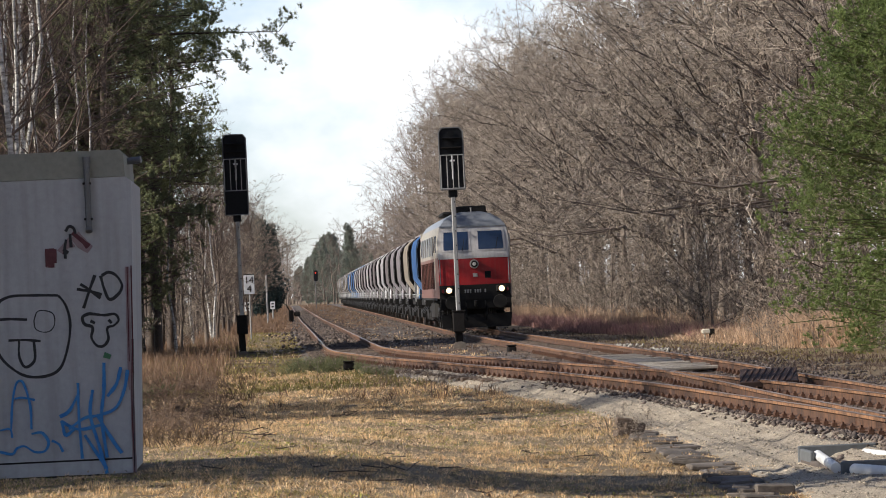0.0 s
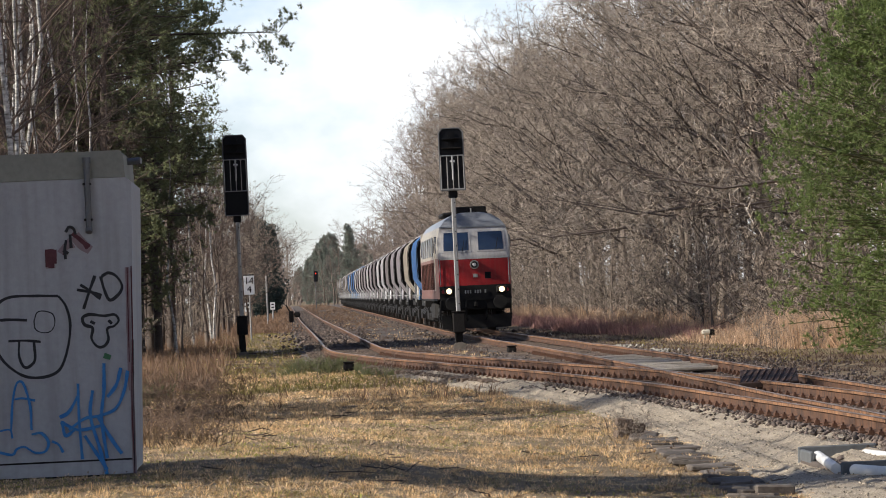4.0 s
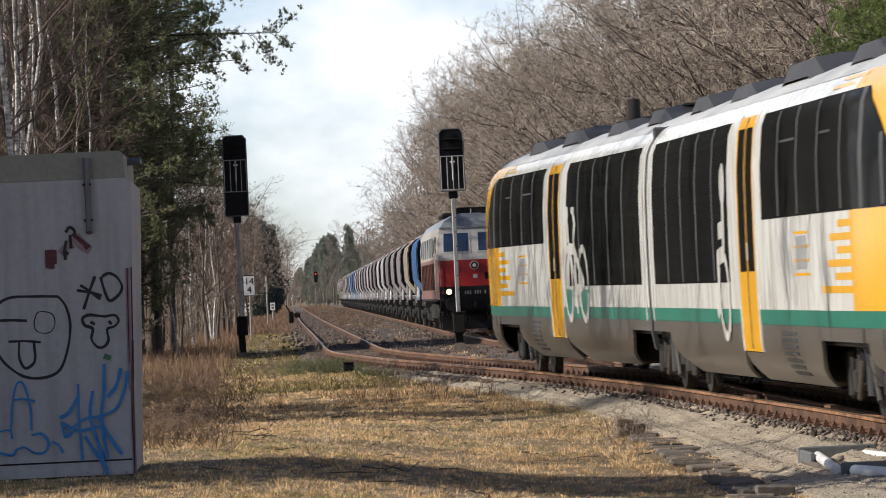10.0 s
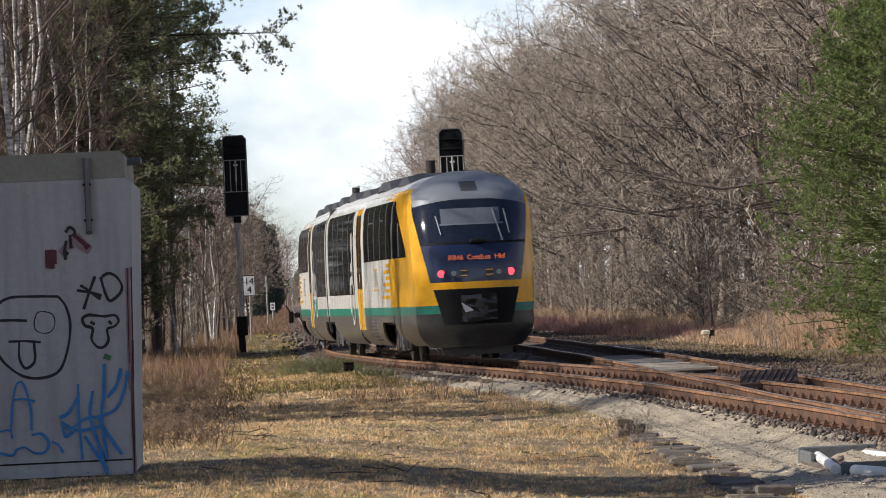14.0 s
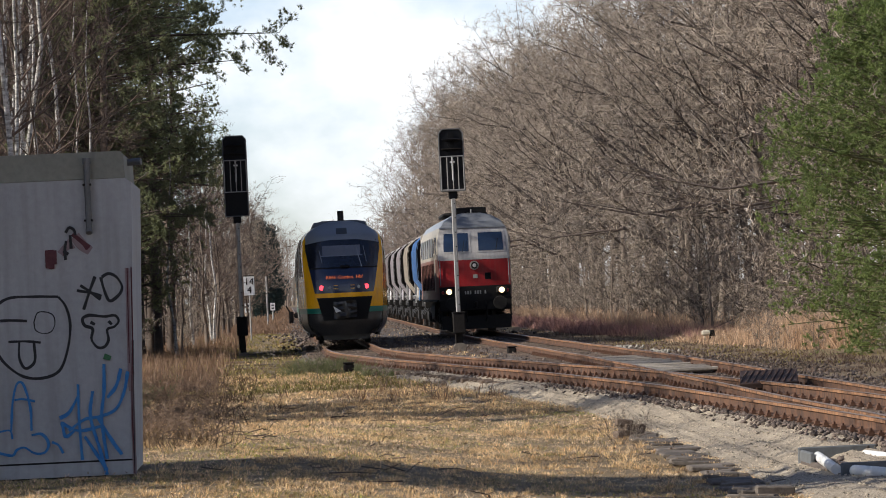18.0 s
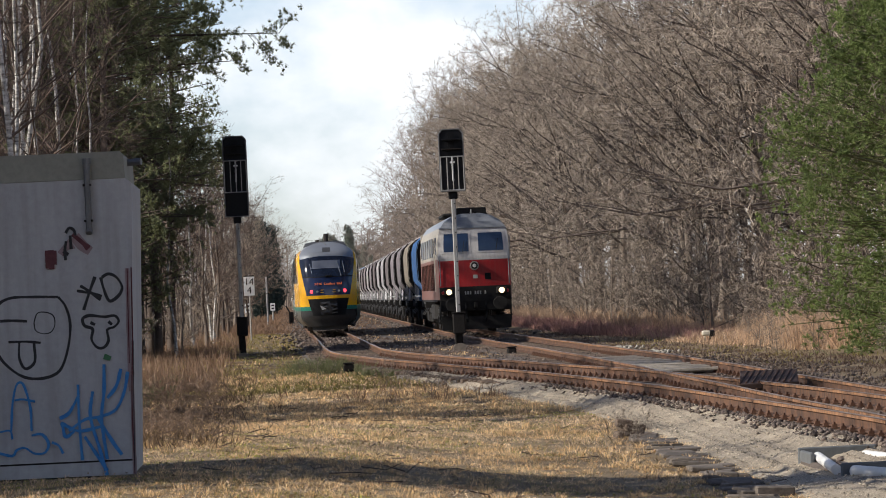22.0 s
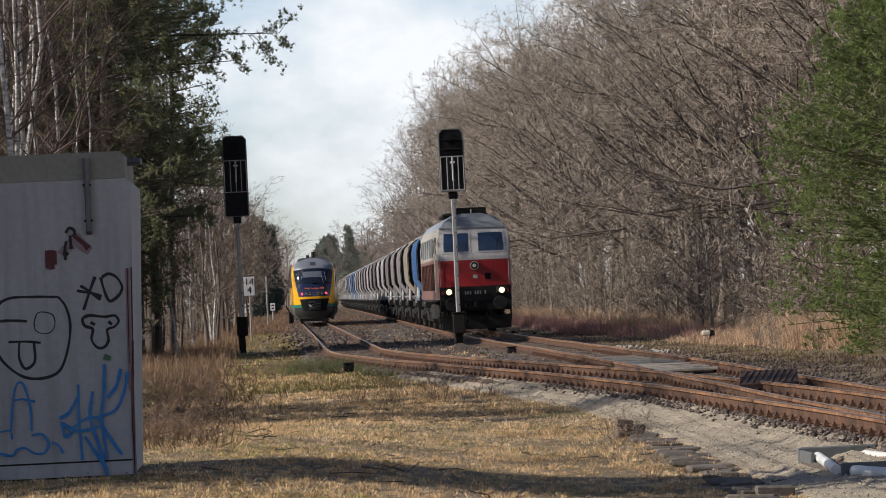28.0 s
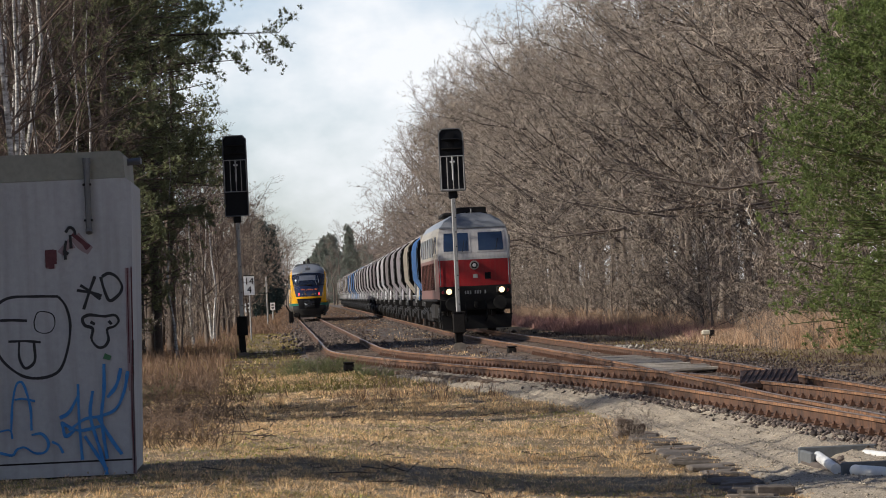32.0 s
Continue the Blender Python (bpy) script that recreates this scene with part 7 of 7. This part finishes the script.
# ================= grass, stones =================
def blades(name, label, material, x, y, h, w, lean, seed, z=None):
    rng = np.random.default_rng(seed)
    n = len(x)
    z = gz_np(x, y) - 0.01 if z is None else z
    base = np.c_[x, y, z]
    h = h * rng.uniform(0.5, 1.3, n)
    a = rng.uniform(0, 2 * math.pi, n)
    b = rng.uniform(0, 2 * math.pi, n)
    l1 = lean * rng.uniform(0.2, 1.3, n)
    mid = base + np.c_[np.cos(a) * h * l1 * 0.35, np.sin(a) * h * l1 * 0.35, h * 0.6]
    tip = base + np.c_[np.cos(a) * h * l1, np.sin(a) * h * l1, h * np.clip(1.05 - 0.35 * l1, 0.2, 1)]
    w = w * np.clip(y / 62, 0.6, 1.25) if w < 0.0085 else np.full(n, w)
    side = np.c_[np.cos(b), np.sin(b), np.zeros(n)] * (w * rng.uniform(0.6, 1.3, n))[:, None]
    v = np.stack([base - side, base + side, mid + side * 0.7, mid - side * 0.7, tip], 1).reshape(-1, 3)
    k = np.arange(n)[:, None] * 5
    f = np.stack([k + [0, 1, 2], k + [0, 2, 3], k + [3, 2, 4]], 1).reshape(-1, 3)
    ob = new(name, tri_mesh(name, v, f))
    ob.data.materials.append(M[material])
    return tagged(ob, label, "grass", kind="stuff")


def tussocks(name, label, material, cx, cy, per, spread, h, w, fan, seed):
    """Tufts of grass: blades that fan out from each centre, the tufts of uneven size."""
    rng = np.random.default_rng(seed)
    n = len(cx)
    size = np.repeat(rng.uniform(0.45, 1.35, n) * np.clip(cy / 50, 0.8, 1.2), per)
    a = rng.uniform(0, 2 * math.pi, n * per)
    d = np.abs(rng.normal(0, 1, n * per))
    lie = np.repeat(rng.uniform(0, 2 * math.pi, n), per)
    x, y = np.repeat(cx, per) + np.cos(a) * d * spread * size, np.repeat(cy, per) + np.sin(a) * d * spread * size
    hh = h * size * rng.uniform(0.5, 1.25, n * per)
    out = np.c_[np.cos(a) * d * fan + 0.35 * np.cos(lie), np.sin(a) * d * fan + 0.35 * np.sin(lie)]
    base = np.c_[x, y, gz_np(x, y) - 0.01]
    mid = base + np.c_[out * 0.35 * hh[:, None], hh * 0.62]
    tip = base + np.c_[out * hh[:, None], hh * np.clip(1.05 - 0.3 * np.linalg.norm(out, axis=1), 0.25, 1)]
    b = rng.uniform(0, 2 * math.pi, n * per)
    side = np.c_[np.cos(b), np.sin(b), 0 * b] * (w * np.clip(y / 60, 0.65, 1.4) * rng.uniform(0.6, 1.3, n * per))[:, None]
    v = np.stack([base - side, base + side, mid + side * 0.75, mid - side * 0.75, tip], 1).reshape(-1, 3)
    k = np.arange(n * per)[:, None] * 5
    f = np.stack([k + [0, 1, 2], k + [0, 2, 3], k + [3, 2, 4]], 1).reshape(-1, 3)
    ob = new(name, tri_mesh(name, v, f))
    ob.data.materials.append(M[material])
    return tagged(ob, label, "grass", kind="stuff")


def cluster(rng, n, per, xs, ys, spread):
    """Tufts: clumped spots in a field, denser near the camera."""
    cy = ys[0] + (ys[1] - ys[0]) * rng.uniform(0, 1, n) ** 1.6
    cx = rng.uniform(xs[0], xs[1], n)
    x = np.repeat(cx, per) + rng.normal(0, spread, n * per)
    yy = np.repeat(cy, per) + rng.normal(0, spread * 1.6, n * per)
    return x, yy


rg = np.random.default_rng(77)
t1_np = np.interp(np.arange(20, 460), np.arange(20, 460), [t1(v) for v in range(20, 460)])
pm_np = np.array([path_mid(v) - path_half(v) * 0.9 if v < 100 else t1(v) - 1.3 for v in range(20, 460)])


def field(n, per, ys, spread, x_lo, patch, keep, seed):
    """Spots on the grass between the woods and the path, in patches."""
    rng = np.random.default_rng(seed)
    x, yy = cluster(rng, n, per, (x_lo, 6.5), ys, spread)
    lim = np.interp(yy, np.arange(20, 460), pm_np) + rng.normal(0, 0.12, len(x))
    pn = np.sin(x * 1.3 + patch) * np.sin(yy * 0.62 + patch * 2) + np.sin(x * 0.6 - yy * 0.17 + patch) * 0.8 + rng.normal(0, 0.22, len(x))
    ok = (x < lim) & (pn > keep) & ~((x < HX1 + 0.05) & (x > HX0) & (yy > HUT_Y - 0.05) & (yy < HUT_Y + 2.5))
    return x[ok], yy[ok]


x, y = field(2400, 12, (28, 105), 0.12, -3.6, 1.7, -3.0, 31)
blades("matted_grass", "matted brown dead grass", "mat", x, y, np.full(len(x), 0.05), 0.005, 2.6, 31)
x, y = field(10500, 1, (28, 108), 0.02, -3.6, 0.4, -0.55, 1)
tussocks("dry_grass", "pale straw-coloured tufts of winter grass", "straw", x, y, 34, 0.06, 0.062, 0.0042, 1.25, 1)
x, y = field(8600, 1, (28, 108), 0.02, -3.6, 3.6, -0.5, 41)
tussocks("bleached_grass", "bleached flattened tufts of dead grass", "bleached", x, y, 26, 0.08, 0.045, 0.0044, 1.5, 41)
x, y = field(3000, 16, (28, 110), 0.10, -3.6, 2.3, 0.35, 2)
blades("green_grass", "short green-yellow grass", "grass", x, y, np.full(len(x), 0.06), 0.0038, 1.2, 2)
x, y = field(9000, 16, (28, 125), 0.10, -3.6, 4.4, 0.10, 3)
blades("moss_grass", "low yellow-green mossy grass", "moss", x, y, np.full(len(x), 0.028), 0.008, 1.2, 3)
x, y = field(2200, 12, (85, 260), 0.22, -4.5, 3.1, -1.2, 21)
blades("rough_grass", "matted dry and green grass along the line", "grass", x, y, np.full(len(x), 0.13), 0.014, 1.2, 21)
x, y = field(650, 12, (85, 260), 0.22, -4.5, 0.3, -0.3, 22)
blades("matted_straw", "matted pale dead grass along the line", "straw", x, y, np.full(len(x), 0.11), 0.014, 1.8, 22)
x, y = field(260, 12, (74, 135), 0.10, -3.2, 1.1, -0.2, 4)
blades("tall_grass", "tall dry brownish grass", "reed", x, y, np.full(len(x), 0.24), 0.006, 0.9, 4)
# tall reddish grass along the near woods
rng = np.random.default_rng(5)
x, y = cluster(rng, 900, 12, (-5.5, -1.7), (88, 330), 0.16)
ok = (x < -1.6) | (y < 140)
blades("reed_grass", "tall reddish-brown dry grass at the wood's edge", "reed", x[ok], y[ok], np.full(ok.sum(), 0.42), 0.010, 0.6, 5)
x, y = cluster(rng, 420, 10, (-3.4, -0.8), (46, 120), 0.14)
blades("bramble_grass", "brown dead weeds and grass", "mat", x, y, np.full(len(x), 0.20), 0.008, 1.7, 6)


def bramble(seed, n, reach, h):
    """Arching bare canes with short side shoots, out of one rootstock."""
    rng = np.random.default_rng(seed)
    az, r = rng.uniform(0, 2 * math.pi, n), reach * rng.uniform(0.35, 1.1, n)
    top = h * rng.uniform(0.45, 1.15, n)
    root = np.c_[rng.normal(0, 0.10 * reach, (n, 2)), np.full(n, -0.03)]
    way = np.c_[np.cos(az), np.sin(az)]
    pts = [root + np.c_[way * (r * u)[:, None], top * (1 - (1 - u * 1.5) ** 2) * 0.95] + (rng.normal(0, 0.025, (n, 3)) if u else 0) for u in (0, 0.22, 0.45, 0.7, 1.0)]
    rad = (0.006, 0.005, 0.0042, 0.0032, 0.0016)
    geo = [sticks(p, q, np.full(n, ra), np.full(n, rb), 4) for p, q, ra, rb in zip(pts, pts[1:], rad, rad[1:])]
    p0, p1 = np.concatenate(pts[1:-1]), np.concatenate(pts[2:])
    s0, s1, sr = branch_level(rng, p0, p1, np.full(len(p0), 0.005), 3, 0.1, 1.0, 0.8, 0.7, 0.25)
    geo.append(cones(s0, s1, np.full(len(s0), 0.0024)))
    me = tri_mesh("cane_tangle", *join(*geo))
    th = thing("bramble", "tangled bare brown bramble canes in dead grass", "shrub", "brambles")
    tagged(part("cane_tangle", me, M["cane"], th), kind="stuff")
    return th


bramble_protos = [bramble(210 + i, 18 + 3 * i, 0.85, 0.44) for i in range(3)]
for i, q in enumerate(bramble_protos):
    q.matrix_world = place(-1.75 + 0.3 * i, 57 + 6 * i)
for i in range(24):
    yy = rt.uniform(46, 96)
    copy_tree(rt.choice(bramble_protos), place(rt.uniform(-2.5, -0.75) - 0.010 * (yy - 46), yy, rt.uniform(0, 6.28), rt.uniform(0.5, 1.15)))


def broom_bush(seed, h):
    """Upright thin green stems of broom."""
    rng = np.random.default_rng(seed)
    n = 240
    a, r = rng.uniform(0, 2 * math.pi, n), np.abs(rng.normal(0, 0.35, n))
    p0 = np.c_[np.cos(a) * r * 0.4, np.sin(a) * r * 0.4, np.full(n, -0.03)]
    p1 = p0 + np.c_[np.cos(a) * r * 0.7, np.sin(a) * r * 0.7, h * rng.uniform(0.4, 1.1, n)]
    s0, s1, _ = branch_level(rng, p0, p1, np.full(n, 0.004), 4, 0.3, 1.0, 0.4, 0.35, 0.5)
    th = thing("broom_bush", "low dark green broom bush beside the rails", "shrub", "broom bushes")
    tagged(part("green_tangle", tri_mesh("green_tangle", *join(sticks(p0, p1, np.full(n, 0.007), np.full(n, 0.003), 3), cones(s0, s1, np.full(len(s0), 0.0055)))), M["broom"], th), kind="stuff")
    return th


bb = broom_bush(220, 0.42)
bb.matrix_world = place(0.75, 107)
for x, yy, k in ((1.2, 109, 0.9), (0.3, 110.5, 0.8), (1.6, 104, 0.7), (0.95, 103, 0.75), (1.75, 99, 0.6), (2.2, 96.5, 0.6), (0.1, 104, 0.6), (-2.6, 84, 0.8), (-2.75, 76, 0.8), (-2.5, 92, 0.9)):
    copy_tree(bb, place(x, yy, rt.uniform(0, 6.28), k))
# thin upright saplings by the bend
for x, yy, k in ((2.45, 78, 0.17), (2.75, 80, 0.15), (2.2, 83, 0.13), (0.6, 96, 0.16), (1.9, 88, 0.12), (-0.3, 100, 0.18)):
    copy_tree(rt.choice(shrub_protos), place(x, yy, rt.uniform(0, 6.28), k))
# verge on the far side
def patchy(x, y, a, lim, rng):
    return np.sin(x * 1.1 + a) * np.sin(y * 0.09 + a * 2) + 0.6 * np.sin(x * 0.5 + y * 0.05 - a) + rng.normal(0, 0.3, len(x)) > lim


x, y = cluster(rng, 2600, 14, (12.0, 15.6), (113, 330), 0.22)
ok = patchy(x, y, 0.5, -0.55, rng)
x, y = x[ok], y[ok]
blades("verge_grass", "golden dry grass on the verge before the woods", "gold", x, y, np.full(len(x), 0.42) * np.clip((x - 11.4) / 1.8, 0.3, 1.0), 0.0086, 1.1, 7)
x, y = cluster(rng, 300, 16, (12.9, 14.6), (114, 128), 0.24)
blades("reed_clump", "tall pale reddish dry reeds beside the pine", "gold", x, y, np.full(len(x), 0.95), 0.0042, 0.6, 37)
cx, cy = rng.uniform(11.0, 14.4, 1500), rng.uniform(140, 340, 1500)
ok = patchy(cx, cy, 2.1, -0.5, rng)
tussocks("heather", "low mounds of reddish dry heather", "heather", cx[ok], cy[ok], 34, 0.20, 0.36, 0.0055, 0.7, 8)
cx, cy = rng.uniform(13.2, 15.4, 700), rng.uniform(150, 330, 700)
tussocks("dry_tussock", "pale golden tussocks before the woods", "gold", cx, cy, 26, 0.16, 0.62, 0.005, 0.45, 48)
x, y = cluster(rng, 900, 12, (9.2, 13.0), (64, 200), 0.22)
blades("verge_litter", "short brown dead weeds on the shoulder", "heath", x, y, np.full(len(x), 0.10), 0.010, 1.5, 38)
x, y = cluster(rng, 90, 10, (9.8, 13.2), (90, 150), 0.2)
blades("verge_green", "short green grass between stones", "grass", x, y, np.full(len(x), 0.10), 0.008, 1.0, 9)
for i in range(9):
    yy = rt.uniform(98, 122)
    copy_tree(rt.choice(shrub_protos), place(rt.uniform(11.6, 13.6), yy, rt.uniform(0, 6.28), rt.uniform(0.16, 0.32)))
for i in range(7):
    copy_tree(rt.choice(shrub_protos), place(rt.uniform(3.75, 4.3), rt.uniform(49, 58), rt.uniform(0, 6.28), rt.uniform(0.06, 0.11)))
x, y = cluster(rng, 420, 9, (0.5, 7.0), (118, 520), 0.3)
mid = (np.interp(y, T1_Y, T1_X) + np.interp(y, T2_Y, T2_X)) / 2
half = np.interp(y, [118, 140, 520], [0.7, 1.4, 1.9])
x = mid + (x - 3.75) / 3.25 * half
zt = np.interp(y, TZ_Y, TZ) - 0.20
blades("track_weeds", "dead brownish weeds between the tracks", "heath", x, y, np.full(len(x), 0.09), 0.012, 1.3, 10, zt)
x, y = cluster(rng, 170, 9, (0.5, 7.0), (110, 520), 0.3)
mid = (np.interp(y, T1_Y, T1_X) + np.interp(y, T2_Y, T2_X)) / 2
x = mid + (x - 3.75) / 3.25 * np.interp(y, [110, 140, 520], [0.6, 1.4, 1.9])
blades("track_straw", "sparse dry grass between the tracks", "straw", x, y, np.full(len(x), 0.08), 0.010, 1.2, 11, np.interp(y, TZ_Y, TZ) - 0.20)
x, y = cluster(rng, 500, 9, (-3.5, 0.0), (240, 620), 0.3)
blades("far_grass", "dry brown grass along the far line", "reed", x, y, np.full(len(x), 0.35), 0.03, 0.9, 12, np.full(len(x), -0.3))
x, y = cluster(rng, 1500, 10, (-1.0, 9.0), (230, 880), 0.4)
ok = (np.abs(x - np.interp(y, T1_Y, T1_X)) > 0.85) & (np.abs(x - np.interp(y, T2_Y, T2_X)) > 1.5)
x, y = x[ok], y[ok]
blades("line_grass", "tan dead grass and weeds between the far tracks", "reed", x, y, np.interp(y, [230, 400, 880], [0.08, 0.18, 0.30]), 0.03, 1.3, 52, np.interp(y, TZ_Y, TZ) - 0.22)


def stones(name, label, material, x, y, z, size, seed):
    rng = np.random.default_rng(seed)
    n = len(x)
    base = np.array([[1, 0, 0], [-1, 0, 0], [0, 1, 0], [0, -1, 0], [0, 0, 1], [0, 0, -1]], float)
    v = base[None] * rng.uniform(0.55, 1.25, (n, 6, 1)) + rng.normal(0, 0.18, (n, 6, 3))
    v = v * (size * rng.uniform(0.5, 1.4, n))[:, None, None] * np.array([1, 1, 0.75]) + np.c_[x, y, z][:, None]
    k = np.arange(n)[:, None] * 6
    tri = [(0, 2, 4), (2, 1, 4), (1, 3, 4), (3, 0, 4), (2, 0, 5), (1, 2, 5), (3, 1, 5), (0, 3, 5)]
    f = np.stack([k + list(t) for t in tri], 1).reshape(-1, 3)
    ob = new(name, tri_mesh(name, v.reshape(-1, 3), f))
    ob.data.materials.append(M[material])
    return tagged(ob, label, "stones", kind="stuff")


rng = np.random.default_rng(12)
n = 13000
yy = 36 + 130 * rng.uniform(0, 1, n) ** 1.7
c1 = np.array([t1(v) for v in yy])
c2 = np.array([t2(v) for v in yy])
lat = rng.uniform(0, 1, n)
x = c1 - 1.02 + (c2 + 1.95 - c1 + 1.02) * lat
zb = np.array([tz(v) for v in yy]) - 0.195
stones("ballast_stones", "loose dark brown-grey ballast stones", "stone", x, yy, zb, 0.038, 13)
n = 9000
yy = rng.uniform(150, 560, n)
x = np.where(rng.uniform(0, 1, n) < 0.6, np.interp(yy, T1_Y, T1_X), np.interp(yy, T2_Y, T2_X)) + rng.normal(0, 0.95, n)
stones("far_ballast", "loose brown ballast stones further along the tracks", "stone", x, yy, np.interp(yy, TZ_Y, TZ) - 0.19, 0.07, 17)
n = 3400
yy = 56 + 94 * rng.uniform(0, 1, n) ** 1.2
x = np.array([t2(v) for v in yy]) + 1.6 + np.abs(rng.normal(0, 1.3, n))
stones("shoulder_stones", "brown-grey broken stones on the track shoulder", "stone", x, yy, gz_np(x, yy) + 0.01, 0.040, 14)
n = 110
yy = np.where(rng.uniform(0, 1, n) < 0.5, 113, 124) + rng.normal(0, 0.7, n)
x = t2(120) + 2.2 + np.abs(rng.normal(0, 0.25, n))
stones("stone_heap", "small heap of pale stones beside the far rail", "pale_stone", x, yy, gz_np(x, yy) + 0.05, 0.06, 19)
n = 1700
yy = 36 + 40 * rng.uniform(0, 1, n) ** 1.5
x = np.array([t1(v) - 0.98 - abs(u) for v, u in zip(yy, rng.normal(0, 0.17, n))])
stones("path_stones", "broken brown stones along the edge of the gravel path", "stone", x, yy, np.array([max(path_z(a, b), ground_z(a, b)) for a, b in zip(x, yy)]) + 0.012, 0.034, 15)
n = 15000
yy = 32 + 65 * rng.uniform(0, 1, n) ** 1.7
x = np.array([path_mid(v) + path_half(v) * u for v, u in zip(yy, rng.uniform(-0.97, 0.97, n))])
stones("path_gravel", "fine beige gravel grains on the path", "gravel_grain", x, yy, np.array([path_z(a, b) for a, b in zip(x, yy)]) + 0.001, 0.0105, 16)

# dead leaves and fallen twigs in the grass
n = 2600
yy = 30 + 55 * rng.uniform(0, 1, n) ** 1.3
x = rng.uniform(-3.4, 4.6, n)
lim = np.interp(yy, np.arange(20, 460), pm_np)
ok = (x < lim) & ~((x < HX1 + 0.05) & (yy > HUT_Y - 0.05) & (yy < HUT_Y + 2.5))
x, yy = x[ok], yy[ok]
c = np.c_[x, yy, gz_np(x, yy) + rng.uniform(0.02, 0.06, len(x))]
e1 = unit(rng.normal(size=c.shape)) * rng.uniform(0.010, 0.024, (len(c), 1))
e2 = unit(np.cross(e1, rng.normal(size=c.shape))) * rng.uniform(0.006, 0.014, (len(c), 1))
v = np.stack([c - e1, c + e2 + [0, 0, 0.008], c + e1, c - e2 + [0, 0, 0.008]], 1).reshape(-1, 3)
k = np.arange(len(c))[:, None] * 4
ob = new("leaf_litter", tri_mesh("leaf_litter", v, np.stack([k + [0, 1, 2], k + [0, 2, 3]], 1).reshape(-1, 3)))
ob.data.materials.append(M["leaf"])
tagged(ob, "curled brown dead leaves lying in the grass", "leaves", kind="stuff")
n = 110
x = np.concatenate([rng.uniform(-3.0, 0.2, n // 2), rng.uniform(-1.0, 4.3, n - n // 2)])
yy = np.concatenate([rng.uniform(42, 72, n // 2), rng.uniform(34, 70, n - n // 2)])
c = np.c_[x, yy, gz_np(x, yy) + 0.05]
d = rng.normal(size=c.shape) * [1, 1, 0.22]
d = unit(d) * rng.uniform(0.12, 0.5, (n, 1))
end = c + d
end[:, 2] = np.maximum(end[:, 2], c[:, 2] - 0.02)
kink = (c + end) / 2 + rng.normal(0, 0.03, c.shape)
ob = new("fallen_twigs", tri_mesh("fallen_twigs", *join(sticks(c, kink, np.full(n, 0.006), np.full(n, 0.0045), 4), sticks(kink, end, np.full(n, 0.0045), np.full(n, 0.002), 4))))
ob.data.materials.append(M["dark_twig"])
tagged(ob, "fallen grey-brown twigs lying in the grass", "twigs", kind="stuff")


# ================= motion of the railcar =================
RUN_T = [0, 7, 8, 9, 10, 11, 12, 13, 14, 15.5, 17, 19, 21, 24, 27, 30, 32]
RUN_S = [-113.0, -25.75, -12.75, 0.25, 12.9, 25.5, 38.05, 50.5, 62.9, 82.0, 101.0, 126.3, 151.5, 189.4, 227.4, 265.6, 291.1]
ARC_Y = [-140 + 0.5 * i for i in range(1600)]
ARC_S = [0.0]
for a, b in zip(ARC_Y[:-1], ARC_Y[1:]):
    ARC_S.append(ARC_S[-1] + math.hypot(b - a, t1(b) - t1(a)))
ARC_0 = float(np.interp(28.5, ARC_Y, ARC_S))


def on_track(s):
    y = float(np.interp(s + ARC_0, ARC_S, ARC_Y))
    return Vector((t1(y), y, tz(y)))


def half_pose(s_tip, way):
    """Pose of a railcar half with its tip at s_tip; way 1 when its inner end lies ahead."""
    a, b = on_track(s_tip + way * 4.65), on_track(s_tip + way * CAR)
    d = (b - a).normalized()
    side = d.cross(Vector((0, 0, 1))).normalized()
    up = side.cross(d)
    m = Matrix((side, d, up)).transposed().to_4x4()
    m.translation = a - d * 4.65
    return m


def motions():
    rear_rows, front_rows = [], []
    for i in range(129):
        t = i * 0.25
        s = hermite(RUN_T, RUN_S, t) - 0.15
        rear_rows.append((t, half_pose(s, 1)))
        front_rows.append((t, half_pose(s + 2 * CAR, -1)))
    walk(car_rear, rear_rows)
    walk(car_front, front_rows)


motions()
